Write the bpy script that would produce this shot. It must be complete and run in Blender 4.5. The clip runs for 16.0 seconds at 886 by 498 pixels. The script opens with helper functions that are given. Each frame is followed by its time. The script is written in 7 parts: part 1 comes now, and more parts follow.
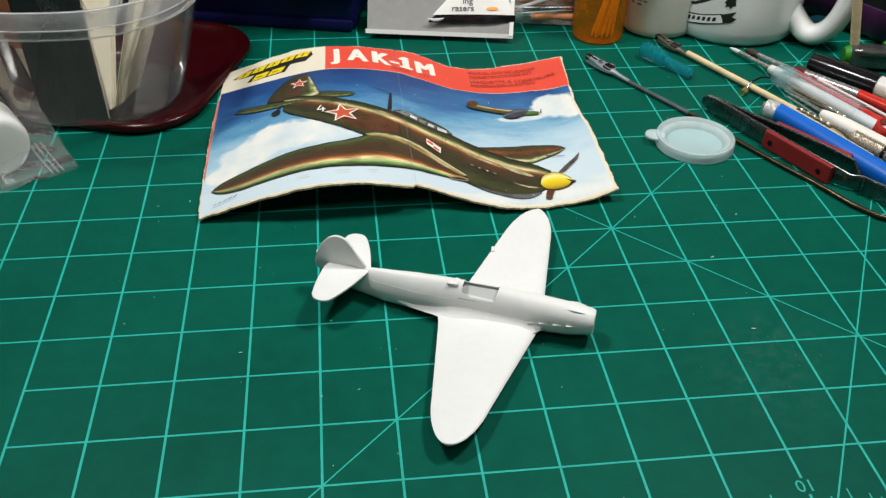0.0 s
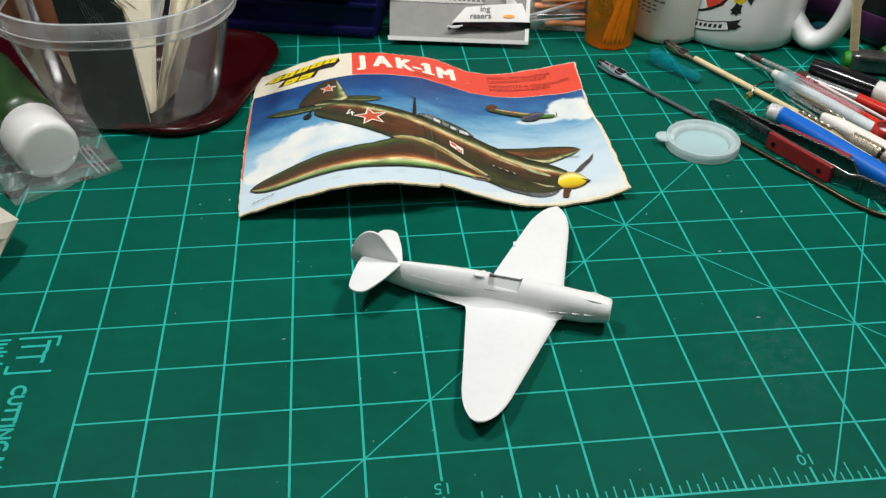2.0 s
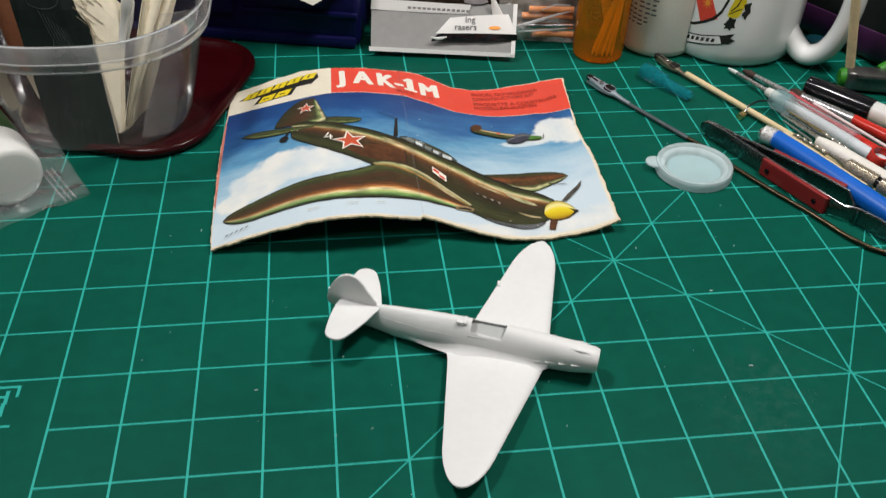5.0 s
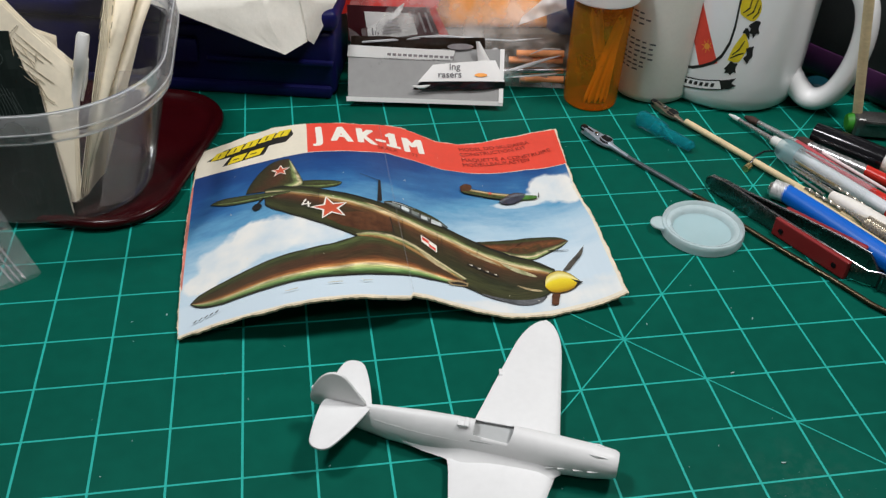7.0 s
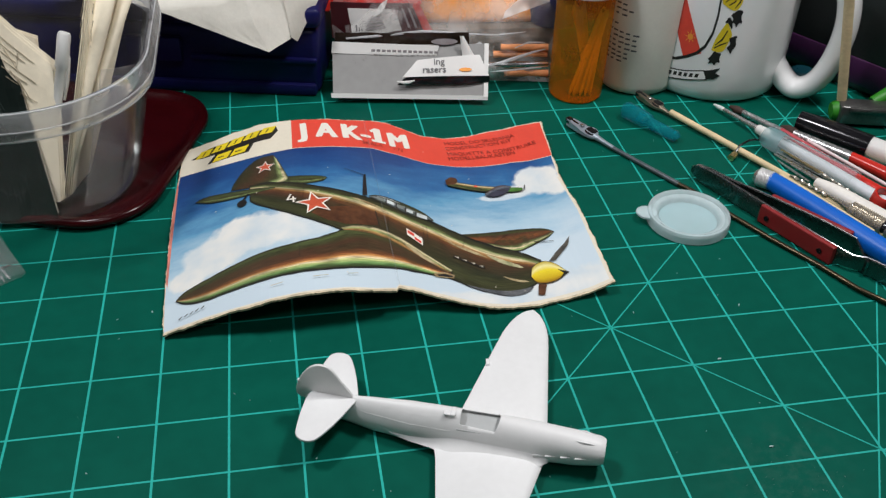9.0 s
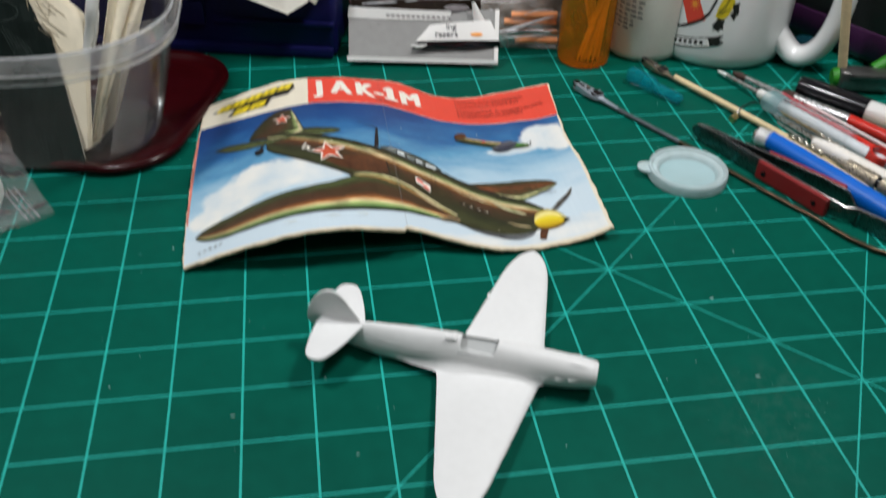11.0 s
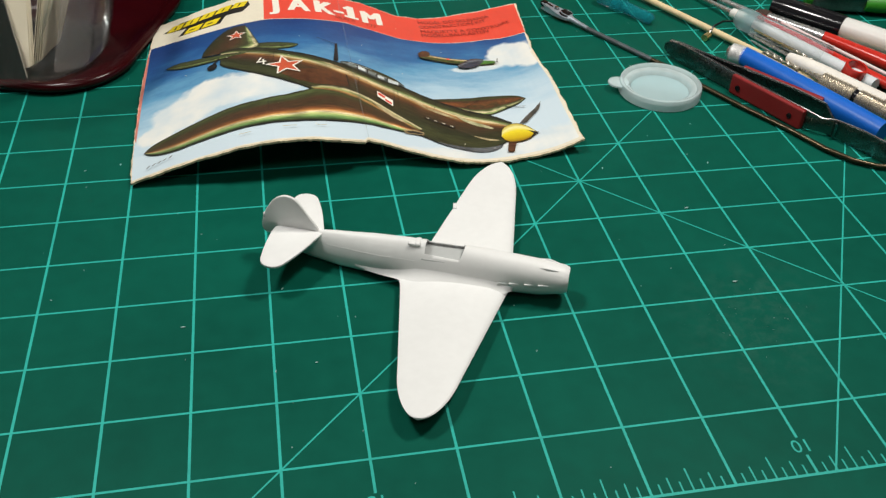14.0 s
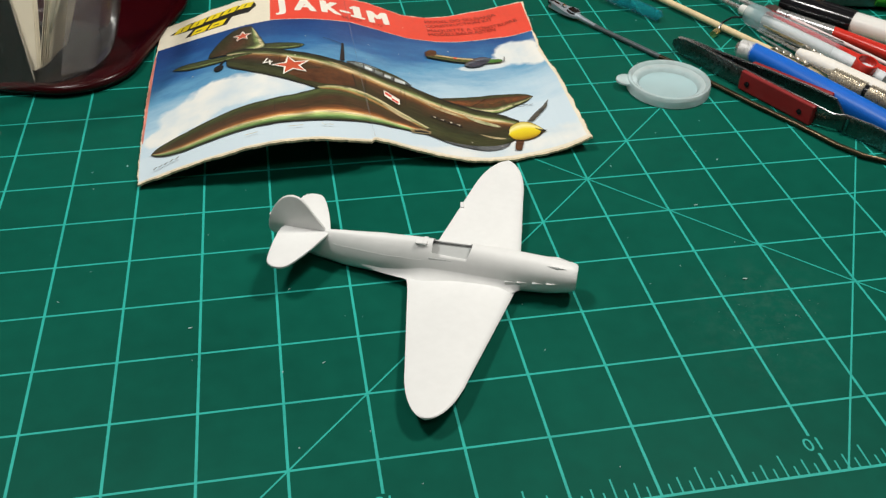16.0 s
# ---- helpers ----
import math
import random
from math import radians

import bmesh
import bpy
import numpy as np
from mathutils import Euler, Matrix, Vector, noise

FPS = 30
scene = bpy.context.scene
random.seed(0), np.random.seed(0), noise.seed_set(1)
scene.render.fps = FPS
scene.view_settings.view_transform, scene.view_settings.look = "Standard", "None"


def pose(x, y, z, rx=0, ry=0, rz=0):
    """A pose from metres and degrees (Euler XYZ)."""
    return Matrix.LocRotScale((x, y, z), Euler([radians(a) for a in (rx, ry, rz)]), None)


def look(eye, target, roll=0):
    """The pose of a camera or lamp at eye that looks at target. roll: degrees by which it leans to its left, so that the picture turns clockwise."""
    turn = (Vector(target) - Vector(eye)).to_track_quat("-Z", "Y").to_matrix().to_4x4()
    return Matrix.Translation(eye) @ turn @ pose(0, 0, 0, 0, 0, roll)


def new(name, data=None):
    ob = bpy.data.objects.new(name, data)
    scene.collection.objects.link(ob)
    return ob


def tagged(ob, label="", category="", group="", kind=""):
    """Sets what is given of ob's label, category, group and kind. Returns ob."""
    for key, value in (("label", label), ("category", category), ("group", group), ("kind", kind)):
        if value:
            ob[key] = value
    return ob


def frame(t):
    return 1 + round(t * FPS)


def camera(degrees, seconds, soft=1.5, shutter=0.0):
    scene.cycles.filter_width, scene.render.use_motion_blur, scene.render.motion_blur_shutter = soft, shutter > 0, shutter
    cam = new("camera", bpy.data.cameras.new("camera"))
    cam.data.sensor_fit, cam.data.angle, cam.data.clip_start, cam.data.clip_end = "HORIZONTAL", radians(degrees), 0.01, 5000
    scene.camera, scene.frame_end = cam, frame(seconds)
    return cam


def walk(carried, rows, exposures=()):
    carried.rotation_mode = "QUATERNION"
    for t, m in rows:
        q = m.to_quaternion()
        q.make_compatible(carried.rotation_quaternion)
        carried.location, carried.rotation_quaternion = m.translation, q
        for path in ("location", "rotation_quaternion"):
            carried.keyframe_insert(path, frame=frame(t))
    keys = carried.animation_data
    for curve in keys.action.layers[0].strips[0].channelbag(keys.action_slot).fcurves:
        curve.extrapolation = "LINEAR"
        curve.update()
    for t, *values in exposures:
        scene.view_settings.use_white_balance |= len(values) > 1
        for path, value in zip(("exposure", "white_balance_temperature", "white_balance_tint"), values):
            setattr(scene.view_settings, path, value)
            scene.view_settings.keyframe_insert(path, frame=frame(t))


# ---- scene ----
cam = camera(50.79, 16.0, soft=1.35, shutter=0.5)
PATH = [
    (0, (-0.14194, -0.16517, 0.23681), (0.07014, 1.41387, -0.97218), 1.60),
    (0.5, (-0.1423, -0.16632, 0.23756), (0.05613, 1.41498, -0.9708), 1.18),
    (1, (-0.14832, -0.18178, 0.24641), (0.00229, 1.41138, -0.95323), 0.29),
    (1.5, (-0.15165, -0.19269, 0.25177), (0.01367, 1.39378, -0.95479), 1.00),
    (2, (-0.15458, -0.18704, 0.25209), (0.05052, 1.39132, -0.95899), 1.41),
    (2.5, (-0.15243, -0.18557, 0.24684), (-0.00832, 1.39914, -0.96473), -0.31),
    (3, (-0.15138, -0.18464, 0.25183), (0.06284, 1.39238, -0.95941), 0.50),
    (3.2, (-0.14948, -0.18128, 0.25267), (0.07115, 1.39703, -0.95574), -0.15),
    (5.3, (-0.15014, -0.14283, 0.26965), (0.08631, 1.39383, -0.98843), 2.70),
    (5.5, (-0.14974, -0.13058, 0.27476), (0.08611, 1.40777, -0.98136), 2.54),
    (6, (-0.15796, -0.10976, 0.26801), (0.12726, 1.41774, -0.99111), 3.96),
    (6.5, (-0.15454, -0.10781, 0.26052), (0.14436, 1.44327, -0.96619), 3.19),
    (7, (-0.15296, -0.10806, 0.25957), (0.14839, 1.44177, -0.96812), 2.89),
    (7.5, (-0.15288, -0.10907, 0.25855), (0.15247, 1.44547, -0.96217), 2.81),
    (8, (-0.14982, -0.11095, 0.25698), (0.16441, 1.44511, -0.95955), 2.31),
    (8.5, (-0.14991, -0.1113, 0.25572), (0.16699, 1.43899, -0.96745), 2.22),
    (10.8, (-0.14501, -0.13301, 0.25519), (0.12749, 1.44389, -0.94445), 1.25),
    (11, (-0.14828, -0.14223, 0.24742), (0.12245, 1.42006, -0.97158), 1.84),
    (11.5, (-0.14462, -0.15045, 0.22236), (0.17157, 1.37984, -1.02593), 2.90),
    (12, (-0.14915, -0.14508, 0.21915), (0.1721, 1.36894, -1.04756), 3.99),
    (12.5, (-0.14698, -0.14254, 0.21873), (0.15967, 1.39001, -1.02917), 2.57),
    (13, (-0.14718, -0.14224, 0.21865), (0.17869, 1.3911, -1.02339), 2.96),
    (13.5, (-0.14549, -0.14431, 0.2169), (0.18593, 1.37506, -1.04075), 2.59),
    (14, (-0.14499, -0.14467, 0.21628), (0.18226, 1.37584, -1.04109), 2.55),
    (14.5, (-0.14444, -0.14471, 0.21581), (0.17655, 1.37941, -1.0388), 2.21),
    (15, (-0.14495, -0.1441, 0.21602), (0.17365, 1.38344, -1.03503), 2.07),
    (15.5, (-0.14474, -0.14316, 0.21508), (0.15545, 1.38293, -1.04228), 1.68),
    (16, (-0.14349, -0.14401, 0.21466), (0.16094, 1.3822, -1.04153), 1.60),
]
# the clip's camera darkens a little and turns cooler as it nears, then warmer as it backs off
EXPOSURES = [(0, -0.10, 6620, 9), (3.2, -0.08, 6500, 9), (5.3, -0.29, 6680, 13), (6.0, -0.32, 6450, 13), (8.7, -0.36, 6370, 14), (10.8, -0.32, 6340, 12), (11.5, -0.25, 6500, 11), (12.4, -0.19, 6800, 10), (16, -0.18, 6850, 10)]
walk(cam, [(t, look(eye, target, roll)) for t, eye, target, roll in PATH], exposures=EXPOSURES)
METRES = 0.001  # all sizes below are in millimetres
INCH = 25.4


# ---- world and lamps ----
world = bpy.data.worlds.new("room_light")
scene.world = world
world.use_nodes = True
world.node_tree.nodes["Background"].inputs["Color"].default_value = (0.9, 0.95, 1.0, 1)
world.node_tree.nodes["Background"].inputs["Strength"].default_value = 0.006


def area_lamp(name, eye, target, size_x, size_y, power, colour):
    data = bpy.data.lights.new(name, "AREA")
    data.shape, data.size, data.size_y, data.energy, data.color = "RECTANGLE", size_x, size_y, power, colour
    ob = new(name, data)
    ob.matrix_world = look(eye, target)
    return ob


area_lamp("bench_lamp", (0.18, 0.19, 0.62), (-0.02, 0.20, 0), 0.11, 0.09, 3.15, (1.0, 0.985, 0.94))
area_lamp("bench_lamp", (-0.36, 0.23, 0.62), (-0.08, 0.19, 0), 0.11, 0.09, 2.75, (0.99, 1.0, 0.98))
# unseen fill, added to brighten the faces turned to the front
area_lamp("ceiling_lamp", (-0.1, -1.2, 2.1), (-0.1, 0.3, 0), 1.2, 0.3, 8.0, (1.0, 0.97, 0.93))


# ---- materials ----
def material(name, colour, rough=0.5, metal=0.0, vary=0.12, scale=60.0, bump=0.0, bump_scale=900.0, coat=0.0, stretch=(1, 1, 1), clear=0.0, milky=0.0, second=None, spec=0.5):
    """Colour broken up at two scales, fine relief; clear lets light straight through a thin sheet."""
    m = bpy.data.materials.new(name)
    m.use_nodes = True
    nt = m.node_tree
    ns, ln = nt.nodes, nt.links.new
    bsdf = ns["Principled BSDF"]
    at = ns.new("ShaderNodeTexCoord")
    mp = ns.new("ShaderNodeMapping")
    mp.inputs["Scale"].default_value = stretch
    ln(at.outputs["Object"], mp.inputs["Vector"])
    big, fine = ns.new("ShaderNodeTexNoise"), ns.new("ShaderNodeTexNoise")
    big.inputs["Scale"].default_value, fine.inputs["Scale"].default_value = scale, scale * 9
    big.inputs["Detail"].default_value = fine.inputs["Detail"].default_value = 4
    for n in (big, fine):
        ln(mp.outputs["Vector"], n.inputs["Vector"])
    mix = ns.new("ShaderNodeMix")
    mix.data_type = "RGBA"
    low = tuple(c * (1 - vary) for c in colour)
    high = second or tuple(min(1, c * (1 + vary)) for c in colour)
    mix.inputs[6].default_value, mix.inputs[7].default_value = (*low, 1), (*high, 1)
    both = ns.new("ShaderNodeMath")
    both.operation = "MULTIPLY_ADD"
    both.inputs[1].default_value = 0.4
    ln(fine.outputs["Fac"], both.inputs[0])
    half = ns.new("ShaderNodeMath")
    half.operation = "MULTIPLY"
    half.inputs[1].default_value = 0.6
    ln(big.outputs["Fac"], half.inputs[0])
    ln(half.outputs[0], both.inputs[2])
    wide = ns.new("ShaderNodeMapRange")
    wide.inputs["From Min"].default_value, wide.inputs["From Max"].default_value = 0.35, 0.65
    ln(both.outputs[0], wide.inputs["Value"])
    ln(wide.outputs[0], mix.inputs[0])
    ln(mix.outputs[2], bsdf.inputs["Base Color"])
    bsdf.inputs["Metallic"].default_value = metal
    bsdf.inputs["Coat Weight"].default_value = coat
    bsdf.inputs["Specular IOR Level"].default_value = spec
    rr = ns.new("ShaderNodeMapRange")
    rr.inputs["To Min"].default_value, rr.inputs["To Max"].default_value = max(0.02, rough - 0.07), min(1, rough + 0.07)
    ln(fine.outputs["Fac"], rr.inputs["Value"])
    ln(rr.outputs[0], bsdf.inputs["Roughness"])
    if bump:
        relief, bn = ns.new("ShaderNodeTexNoise"), ns.new("ShaderNodeBump")
        relief.inputs["Scale"].default_value = bump_scale
        relief.inputs["Detail"].default_value = 3
        ln(mp.outputs["Vector"], relief.inputs["Vector"])
        bn.inputs["Strength"].default_value, bn.inputs["Distance"].default_value = bump, 0.0003
        ln(relief.outputs["Fac"], bn.inputs["Height"])
        ln(bn.outputs["Normal"], bsdf.inputs["Normal"])
    if clear:
        thin, blend = ns.new("ShaderNodeBsdfTransparent"), ns.new("ShaderNodeMixShader")
        tint = 1 - milky
        thin.inputs["Color"].default_value = tuple(1 - milky * (1 - c) for c in colour) + (1,) if milky else (1, 1, 1, 1)
        blend.inputs["Fac"].default_value = clear
        ln(bsdf.outputs[0], blend.inputs[1])
        ln(thin.outputs[0], blend.inputs[2])
        ln(blend.outputs[0], ns["Material Output"].inputs["Surface"])
    return m


MAT_GREEN = material("mat_green_vinyl", (0.0006, 0.088, 0.060), 0.5, vary=0.14, scale=14, bump=0.10, bump_scale=2600, spec=0.06)
MAT_LINE = material("mat_printed_line", (0.014, 0.42, 0.36), 0.5, vary=0.12, scale=90, spec=0.25)


def powdered(m, spots):
    """Faint patches of sanding powder rubbed into a surface, at (x, y, radius) in metres."""
    ns, ln = m.node_tree.nodes, m.node_tree.links.new
    bsdf = ns["Principled BSDF"]
    colour = bsdf.inputs["Base Color"].links[0].from_socket
    at, grain = ns.new("ShaderNodeTexCoord"), ns.new("ShaderNodeTexNoise")
    grain.inputs["Scale"].default_value, grain.inputs["Detail"].default_value, grain.inputs["Roughness"].default_value = 160, 8, 0.75
    ln(at.outputs["Object"], grain.inputs["Vector"])
    for x, y, r, most in spots:
        put, size, near, mask, mix = (ns.new(k) for k in ("ShaderNodeMapping", "ShaderNodeVectorMath", "ShaderNodeMapRange", "ShaderNodeMath", "ShaderNodeMix"))
        put.inputs["Scale"].default_value, put.inputs["Location"].default_value = (1 / r, 0.8 / r, 0), (-x / r, -0.8 * y / r, 0)
        size.operation, mask.operation, mix.data_type = "LENGTH", "MULTIPLY", "RGBA"
        ln(at.outputs["Object"], put.inputs["Vector"])
        ln(put.outputs["Vector"], size.inputs[0])
        near.inputs["From Min"].default_value, near.inputs["From Max"].default_value, near.inputs["To Min"].default_value, near.inputs["To Max"].default_value = 0.1, 1.0, most, 0.0
        ln(size.outputs["Value"], near.inputs["Value"])
        thick = ns.new("ShaderNodeMapRange")
        thick.inputs["From Min"].default_value, thick.inputs["From Max"].default_value = 0.46, 0.72
        ln(grain.outputs["Fac"], thick.inputs["Value"])
        ln(near.outputs[0], mask.inputs[0])
        ln(thick.outputs[0], mask.inputs[1])
        ln(mask.outputs[0], mix.inputs[0])
        ln(colour, mix.inputs[6])
        mix.inputs[7].default_value = (0.42, 0.52, 0.50, 1)
        colour = mix.outputs[2]
    ln(colour, bsdf.inputs["Base Color"])
    return m


powdered(MAT_GREEN, ((0.006, 0.060, 0.030, 0.045), (0.022, 0.078, 0.022, 0.035)))
WHITE_PLASTIC = material("white_kit_plastic", (0.80, 0.81, 0.81), 0.45, vary=0.03, scale=40, bump=0.03, bump_scale=1500)
# the kit plastic greyed: the cockpit's shade is put into the colour
SHADED_PLASTIC = material("cockpit_shaded_plastic", (0.46, 0.48, 0.48), 0.45, vary=0.04)
CARD_STOCK = material("grey_card_stock", (0.66, 0.56, 0.39), 0.85, vary=0.35, scale=200, bump=0.4)
INK_CREAM = material("cream_ink", (0.80, 0.74, 0.60), 0.42, vary=0.05, scale=60)
INK_RED = material("red_ink", (0.80, 0.075, 0.045), 0.42, vary=0.06, scale=50)
INK_WHITE = material("white_ink", (0.86, 0.83, 0.74), 0.42, vary=0.03)
INK_BLACK = material("black_ink", (0.015, 0.014, 0.013), 0.42, vary=0.2)
INK_DARKRED = material("dark_red_ink", (0.27, 0.025, 0.016), 0.42, vary=0.1)
INK_YELLOW = material("yellow_ink", (0.80, 0.62, 0.02), 0.42, vary=0.1, scale=200)
INK_BROWN = material("brown_ink", (0.075, 0.028, 0.014), 0.42, vary=0.3, scale=60, second=(0.14, 0.055, 0.022))
INK_LIGHT = material("pale_green_ink", (0.30, 0.36, 0.12), 0.42, vary=0.2, scale=40, second=(0.58, 0.40, 0.18))
INK_CLOUD = material("cloud_ink", (0.66, 0.73, 0.76), 0.42, vary=0.1, scale=35, second=(0.86, 0.85, 0.80))
RED_PLASTIC = material("maroon_plastic", (0.030, 0.0015, 0.0026), 0.22, vary=0.12, spec=0.28)
NAVY_PLASTIC = material("navy_plastic", (0.007, 0.008, 0.075), 0.38, vary=0.15, bump=0.1, spec=0.25)


def frosted(name, colour, clear, rough=0.22, spread=0.06, scale=30.0, crease=0.0, passes=1.0, behind=0.5):
    """Thin cloudy plastic: light passes straight and scattered, with a sheen at grazing angles."""
    m = bpy.data.materials.new(name)
    m.use_nodes = True
    ns, ln = m.node_tree.nodes, m.node_tree.links.new
    thin, white, through_it, body, veil = (ns.new(k) for k in ("ShaderNodeBsdfTransparent", "ShaderNodeBsdfDiffuse", "ShaderNodeBsdfTranslucent", "ShaderNodeMixShader", "ShaderNodeMixShader"))
    gloss, edge, blend = (ns.new(k) for k in ("ShaderNodeBsdfGlossy", "ShaderNodeLayerWeight", "ShaderNodeMixShader"))
    white.inputs["Color"].default_value = through_it.inputs["Color"].default_value = (*colour, 1)
    thin.inputs["Color"].default_value = (passes, passes, passes, 1)
    body.inputs["Fac"].default_value = behind
    at, cloud, span = ns.new("ShaderNodeTexCoord"), ns.new("ShaderNodeTexNoise"), ns.new("ShaderNodeMapRange")
    cloud.inputs["Scale"].default_value, cloud.inputs["Detail"].default_value = scale, 4
    span.inputs["From Min"].default_value, span.inputs["From Max"].default_value = 0.35, 0.65
    span.inputs["To Min"].default_value, span.inputs["To Max"].default_value = clear - spread, min(0.99, clear + spread)
    ln(at.outputs["Object"], cloud.inputs["Vector"])
    ln(cloud.outputs["Fac"], span.inputs["Value"])
    ln(white.outputs[0], body.inputs[1])
    ln(through_it.outputs[0], body.inputs[2])
    ln(span.outputs[0], veil.inputs["Fac"])
    ln(body.outputs[0], veil.inputs[1])
    ln(thin.outputs[0], veil.inputs[2])
    gloss.inputs["Roughness"].default_value = rough
    edge.inputs["Blend"].default_value = 0.12
    if crease:
        folds, bump = ns.new("ShaderNodeTexNoise"), ns.new("ShaderNodeBump")
        folds.inputs["Scale"].default_value, folds.inputs["Detail"].default_value = 70, 3
        bump.inputs["Strength"].default_value, bump.inputs["Distance"].default_value = crease, 0.005
        ln(at.outputs["Object"], folds.inputs["Vector"])
        ln(folds.outputs["Fac"], bump.inputs["Height"])
        ln(bump.outputs["Normal"], gloss.inputs["Normal"])
    ln(edge.outputs["Fresnel"], blend.inputs["Fac"])
    ln(veil.outputs[0], blend.inputs[1])
    ln(gloss.outputs[0], blend.inputs[2])
    ln(blend.outputs[0], ns["Material Output"].inputs["Surface"])
    return m


CLEAR_PLASTIC = frosted("clear_plastic", (0.60, 0.57, 0.55), 0.945, 0.14, 0.03, 22, passes=0.90)
RIM_PLASTIC = frosted("clear_plastic_rim", (0.86, 0.87, 0.90), 0.70, 0.12, 0.07, 60)
# whiter, denser copy of the rim plastic, with highlights put into its colour
HIGHLIGHT_PLASTIC = frosted("whitened_highlight_plastic", (0.92, 0.93, 0.96), 0.40, 0.08, 0.12, 80, behind=0.3)
LID_FLOOR = frosted("clear_lid_floor", (0.72, 0.95, 1.0), 0.48, 0.25, 0.03, behind=0.25)
LID_PLASTIC = frosted("frosted_lid_plastic", (0.82, 0.97, 1.0), 0.44, 0.20, 0.05, 90, behind=0.22)
ZIP_FILM = frosted("hazy_zip_film", (0.78, 0.80, 0.82), 0.88, 0.14, 0.06, 45, crease=0.6)


# its patchy pale veil paints in the bright crinkle highlights
FILM = frosted("clear_film", (0.92, 0.90, 0.88), 0.82, 0.10, 0.16, 70, crease=1.0, behind=0.3)
CLEAR_TUBE = frosted("clear_tube_plastic", (0.80, 0.88, 0.90), 0.86, 0.10, 0.04, 60)
TUBE_RING = frosted("pale_teal_clear_plastic", (0.35, 0.62, 0.66), 0.55, 0.12, 0.05, 60)
# near-opaque white film: a glare painted as colour
GLARE_SHEET = frosted("painted_glare_film", (0.95, 0.95, 0.95), 0.30, 0.14, 0.16, 55, crease=0.6, behind=0.25)


def lets_light_through(m, share):
    """Thin paper or plastic that glows when lit from behind."""
    ns, ln = m.node_tree.nodes, m.node_tree.links.new
    bsdf, behind, blend = ns["Principled BSDF"], ns.new("ShaderNodeBsdfTranslucent"), ns.new("ShaderNodeMixShader")
    ln(bsdf.inputs["Base Color"].links[0].from_socket, behind.inputs["Color"])
    blend.inputs["Fac"].default_value = share
    ln(bsdf.outputs[0], blend.inputs[1])
    ln(behind.outputs[0], blend.inputs[2])
    ln(blend.outputs[0], ns["Material Output"].inputs["Surface"])
    return m


HAZY_FILM = frosted("hazy_clear_packet", (0.62, 0.58, 0.56), 0.80, 0.2, 0.08, 40, crease=0.3, behind=0.3)
PAPER = material("cream_paper", (0.90, 0.81, 0.63), 0.8, vary=0.1, scale=30, bump=0.1)
DARK_CARD = material("dark_green_card", (0.004, 0.009, 0.0075), 0.6, vary=0.25, spec=0.12)
AMBER = material("amber_plastic", (0.95, 0.45, 0.035), 0.2, vary=0.05, clear=0.74, milky=1.0)
WHITE_CAP = lets_light_through(material("white_cap_plastic", (0.88, 0.88, 0.86), 0.35, vary=0.02), 0.15)
GLAZE = material("white_glaze", (0.90, 0.905, 0.91), 0.10, vary=0.015, scale=20, coat=0.4)
BOTTLE_WHITE = lets_light_through(material("bottle_white", (0.90, 0.875, 0.80), 0.35, vary=0.03), 0.2)
BOTTLE_GREEN = material("bottle_green", (0.02, 0.055, 0.015), 0.35, vary=0.1)
TEAL = frosted("teal_clear_plastic", (0.010, 0.40, 0.50), 0.50, 0.16, 0.05, 120)
STEEL = material("steel", (0.55, 0.55, 0.56), 0.25, metal=1.0, vary=0.08, scale=120)
DARK_STEEL = material("dark_polished_steel", (0.20, 0.205, 0.21), 0.28, metal=1.0, vary=0.15, scale=120)
BRASS = material("aged_brass", (0.08, 0.06, 0.036), 0.3, metal=0.85, vary=0.3, scale=150)
BAMBOO = material("bamboo", (0.74, 0.59, 0.35), 0.6, vary=0.15, scale=80, stretch=(0.1, 1, 1), bump=0.15)
RED_GRIP = material("red_grip", (0.27, 0.016, 0.018), 0.45, vary=0.1, scale=60)
BLUE_HANDLE = material("blue_handle", (0.002, 0.13, 0.60), 0.4, vary=0.06)
BLACK_GLOSS = material("black_gloss", (0.010, 0.010, 0.012), 0.15, vary=0.2)
RED_PAINT = material("red_lacquer", (0.60, 0.03, 0.02), 0.25, vary=0.08)
BRISTLE = material("dark_bristle", (0.05, 0.025, 0.018), 0.7, vary=0.3, scale=400)
GREEN_GRIP = material("green_grip", (0.03, 0.24, 0.015), 0.5, vary=0.1)
PURPLE = material("purple_plastic", (0.05, 0.009, 0.055), 0.4, vary=0.15)
ORANGE = material("orange_plastic", (0.95, 0.36, 0.05), 0.35, vary=0.1, scale=40)
SILVER_FOIL = material("grey_foil_pouch", (0.27, 0.27, 0.265), 0.30, vary=0.10, scale=22)
TISSUE = lets_light_through(material("white_tissue", (0.84, 0.82, 0.74), 0.9, vary=0.04, bump=0.3, bump_scale=700), 0.15)
GREY_TISSUE = material("grey_tissue", (0.56, 0.53, 0.44), 0.9, vary=0.10, scale=30, bump=0.3)
TIN = material("bright_tin", (0.62, 0.62, 0.63), 0.28, metal=0.85, vary=0.04, scale=40)
ROD_GREY = material("dark_grey_tube", (0.13, 0.15, 0.165), 0.35, metal=0.5, vary=0.15, scale=120)
TABLE_WOOD = material("table_wood", (0.16, 0.10, 0.06), 0.5, vary=0.2, scale=8, stretch=(0.1, 1, 1))
WALL_PAINT = material("wall_paint", (0.16, 0.155, 0.15), 0.8, vary=0.05, scale=3)
DUST = material("white_dust", (0.34, 0.50, 0.48), 0.8, vary=0.1)
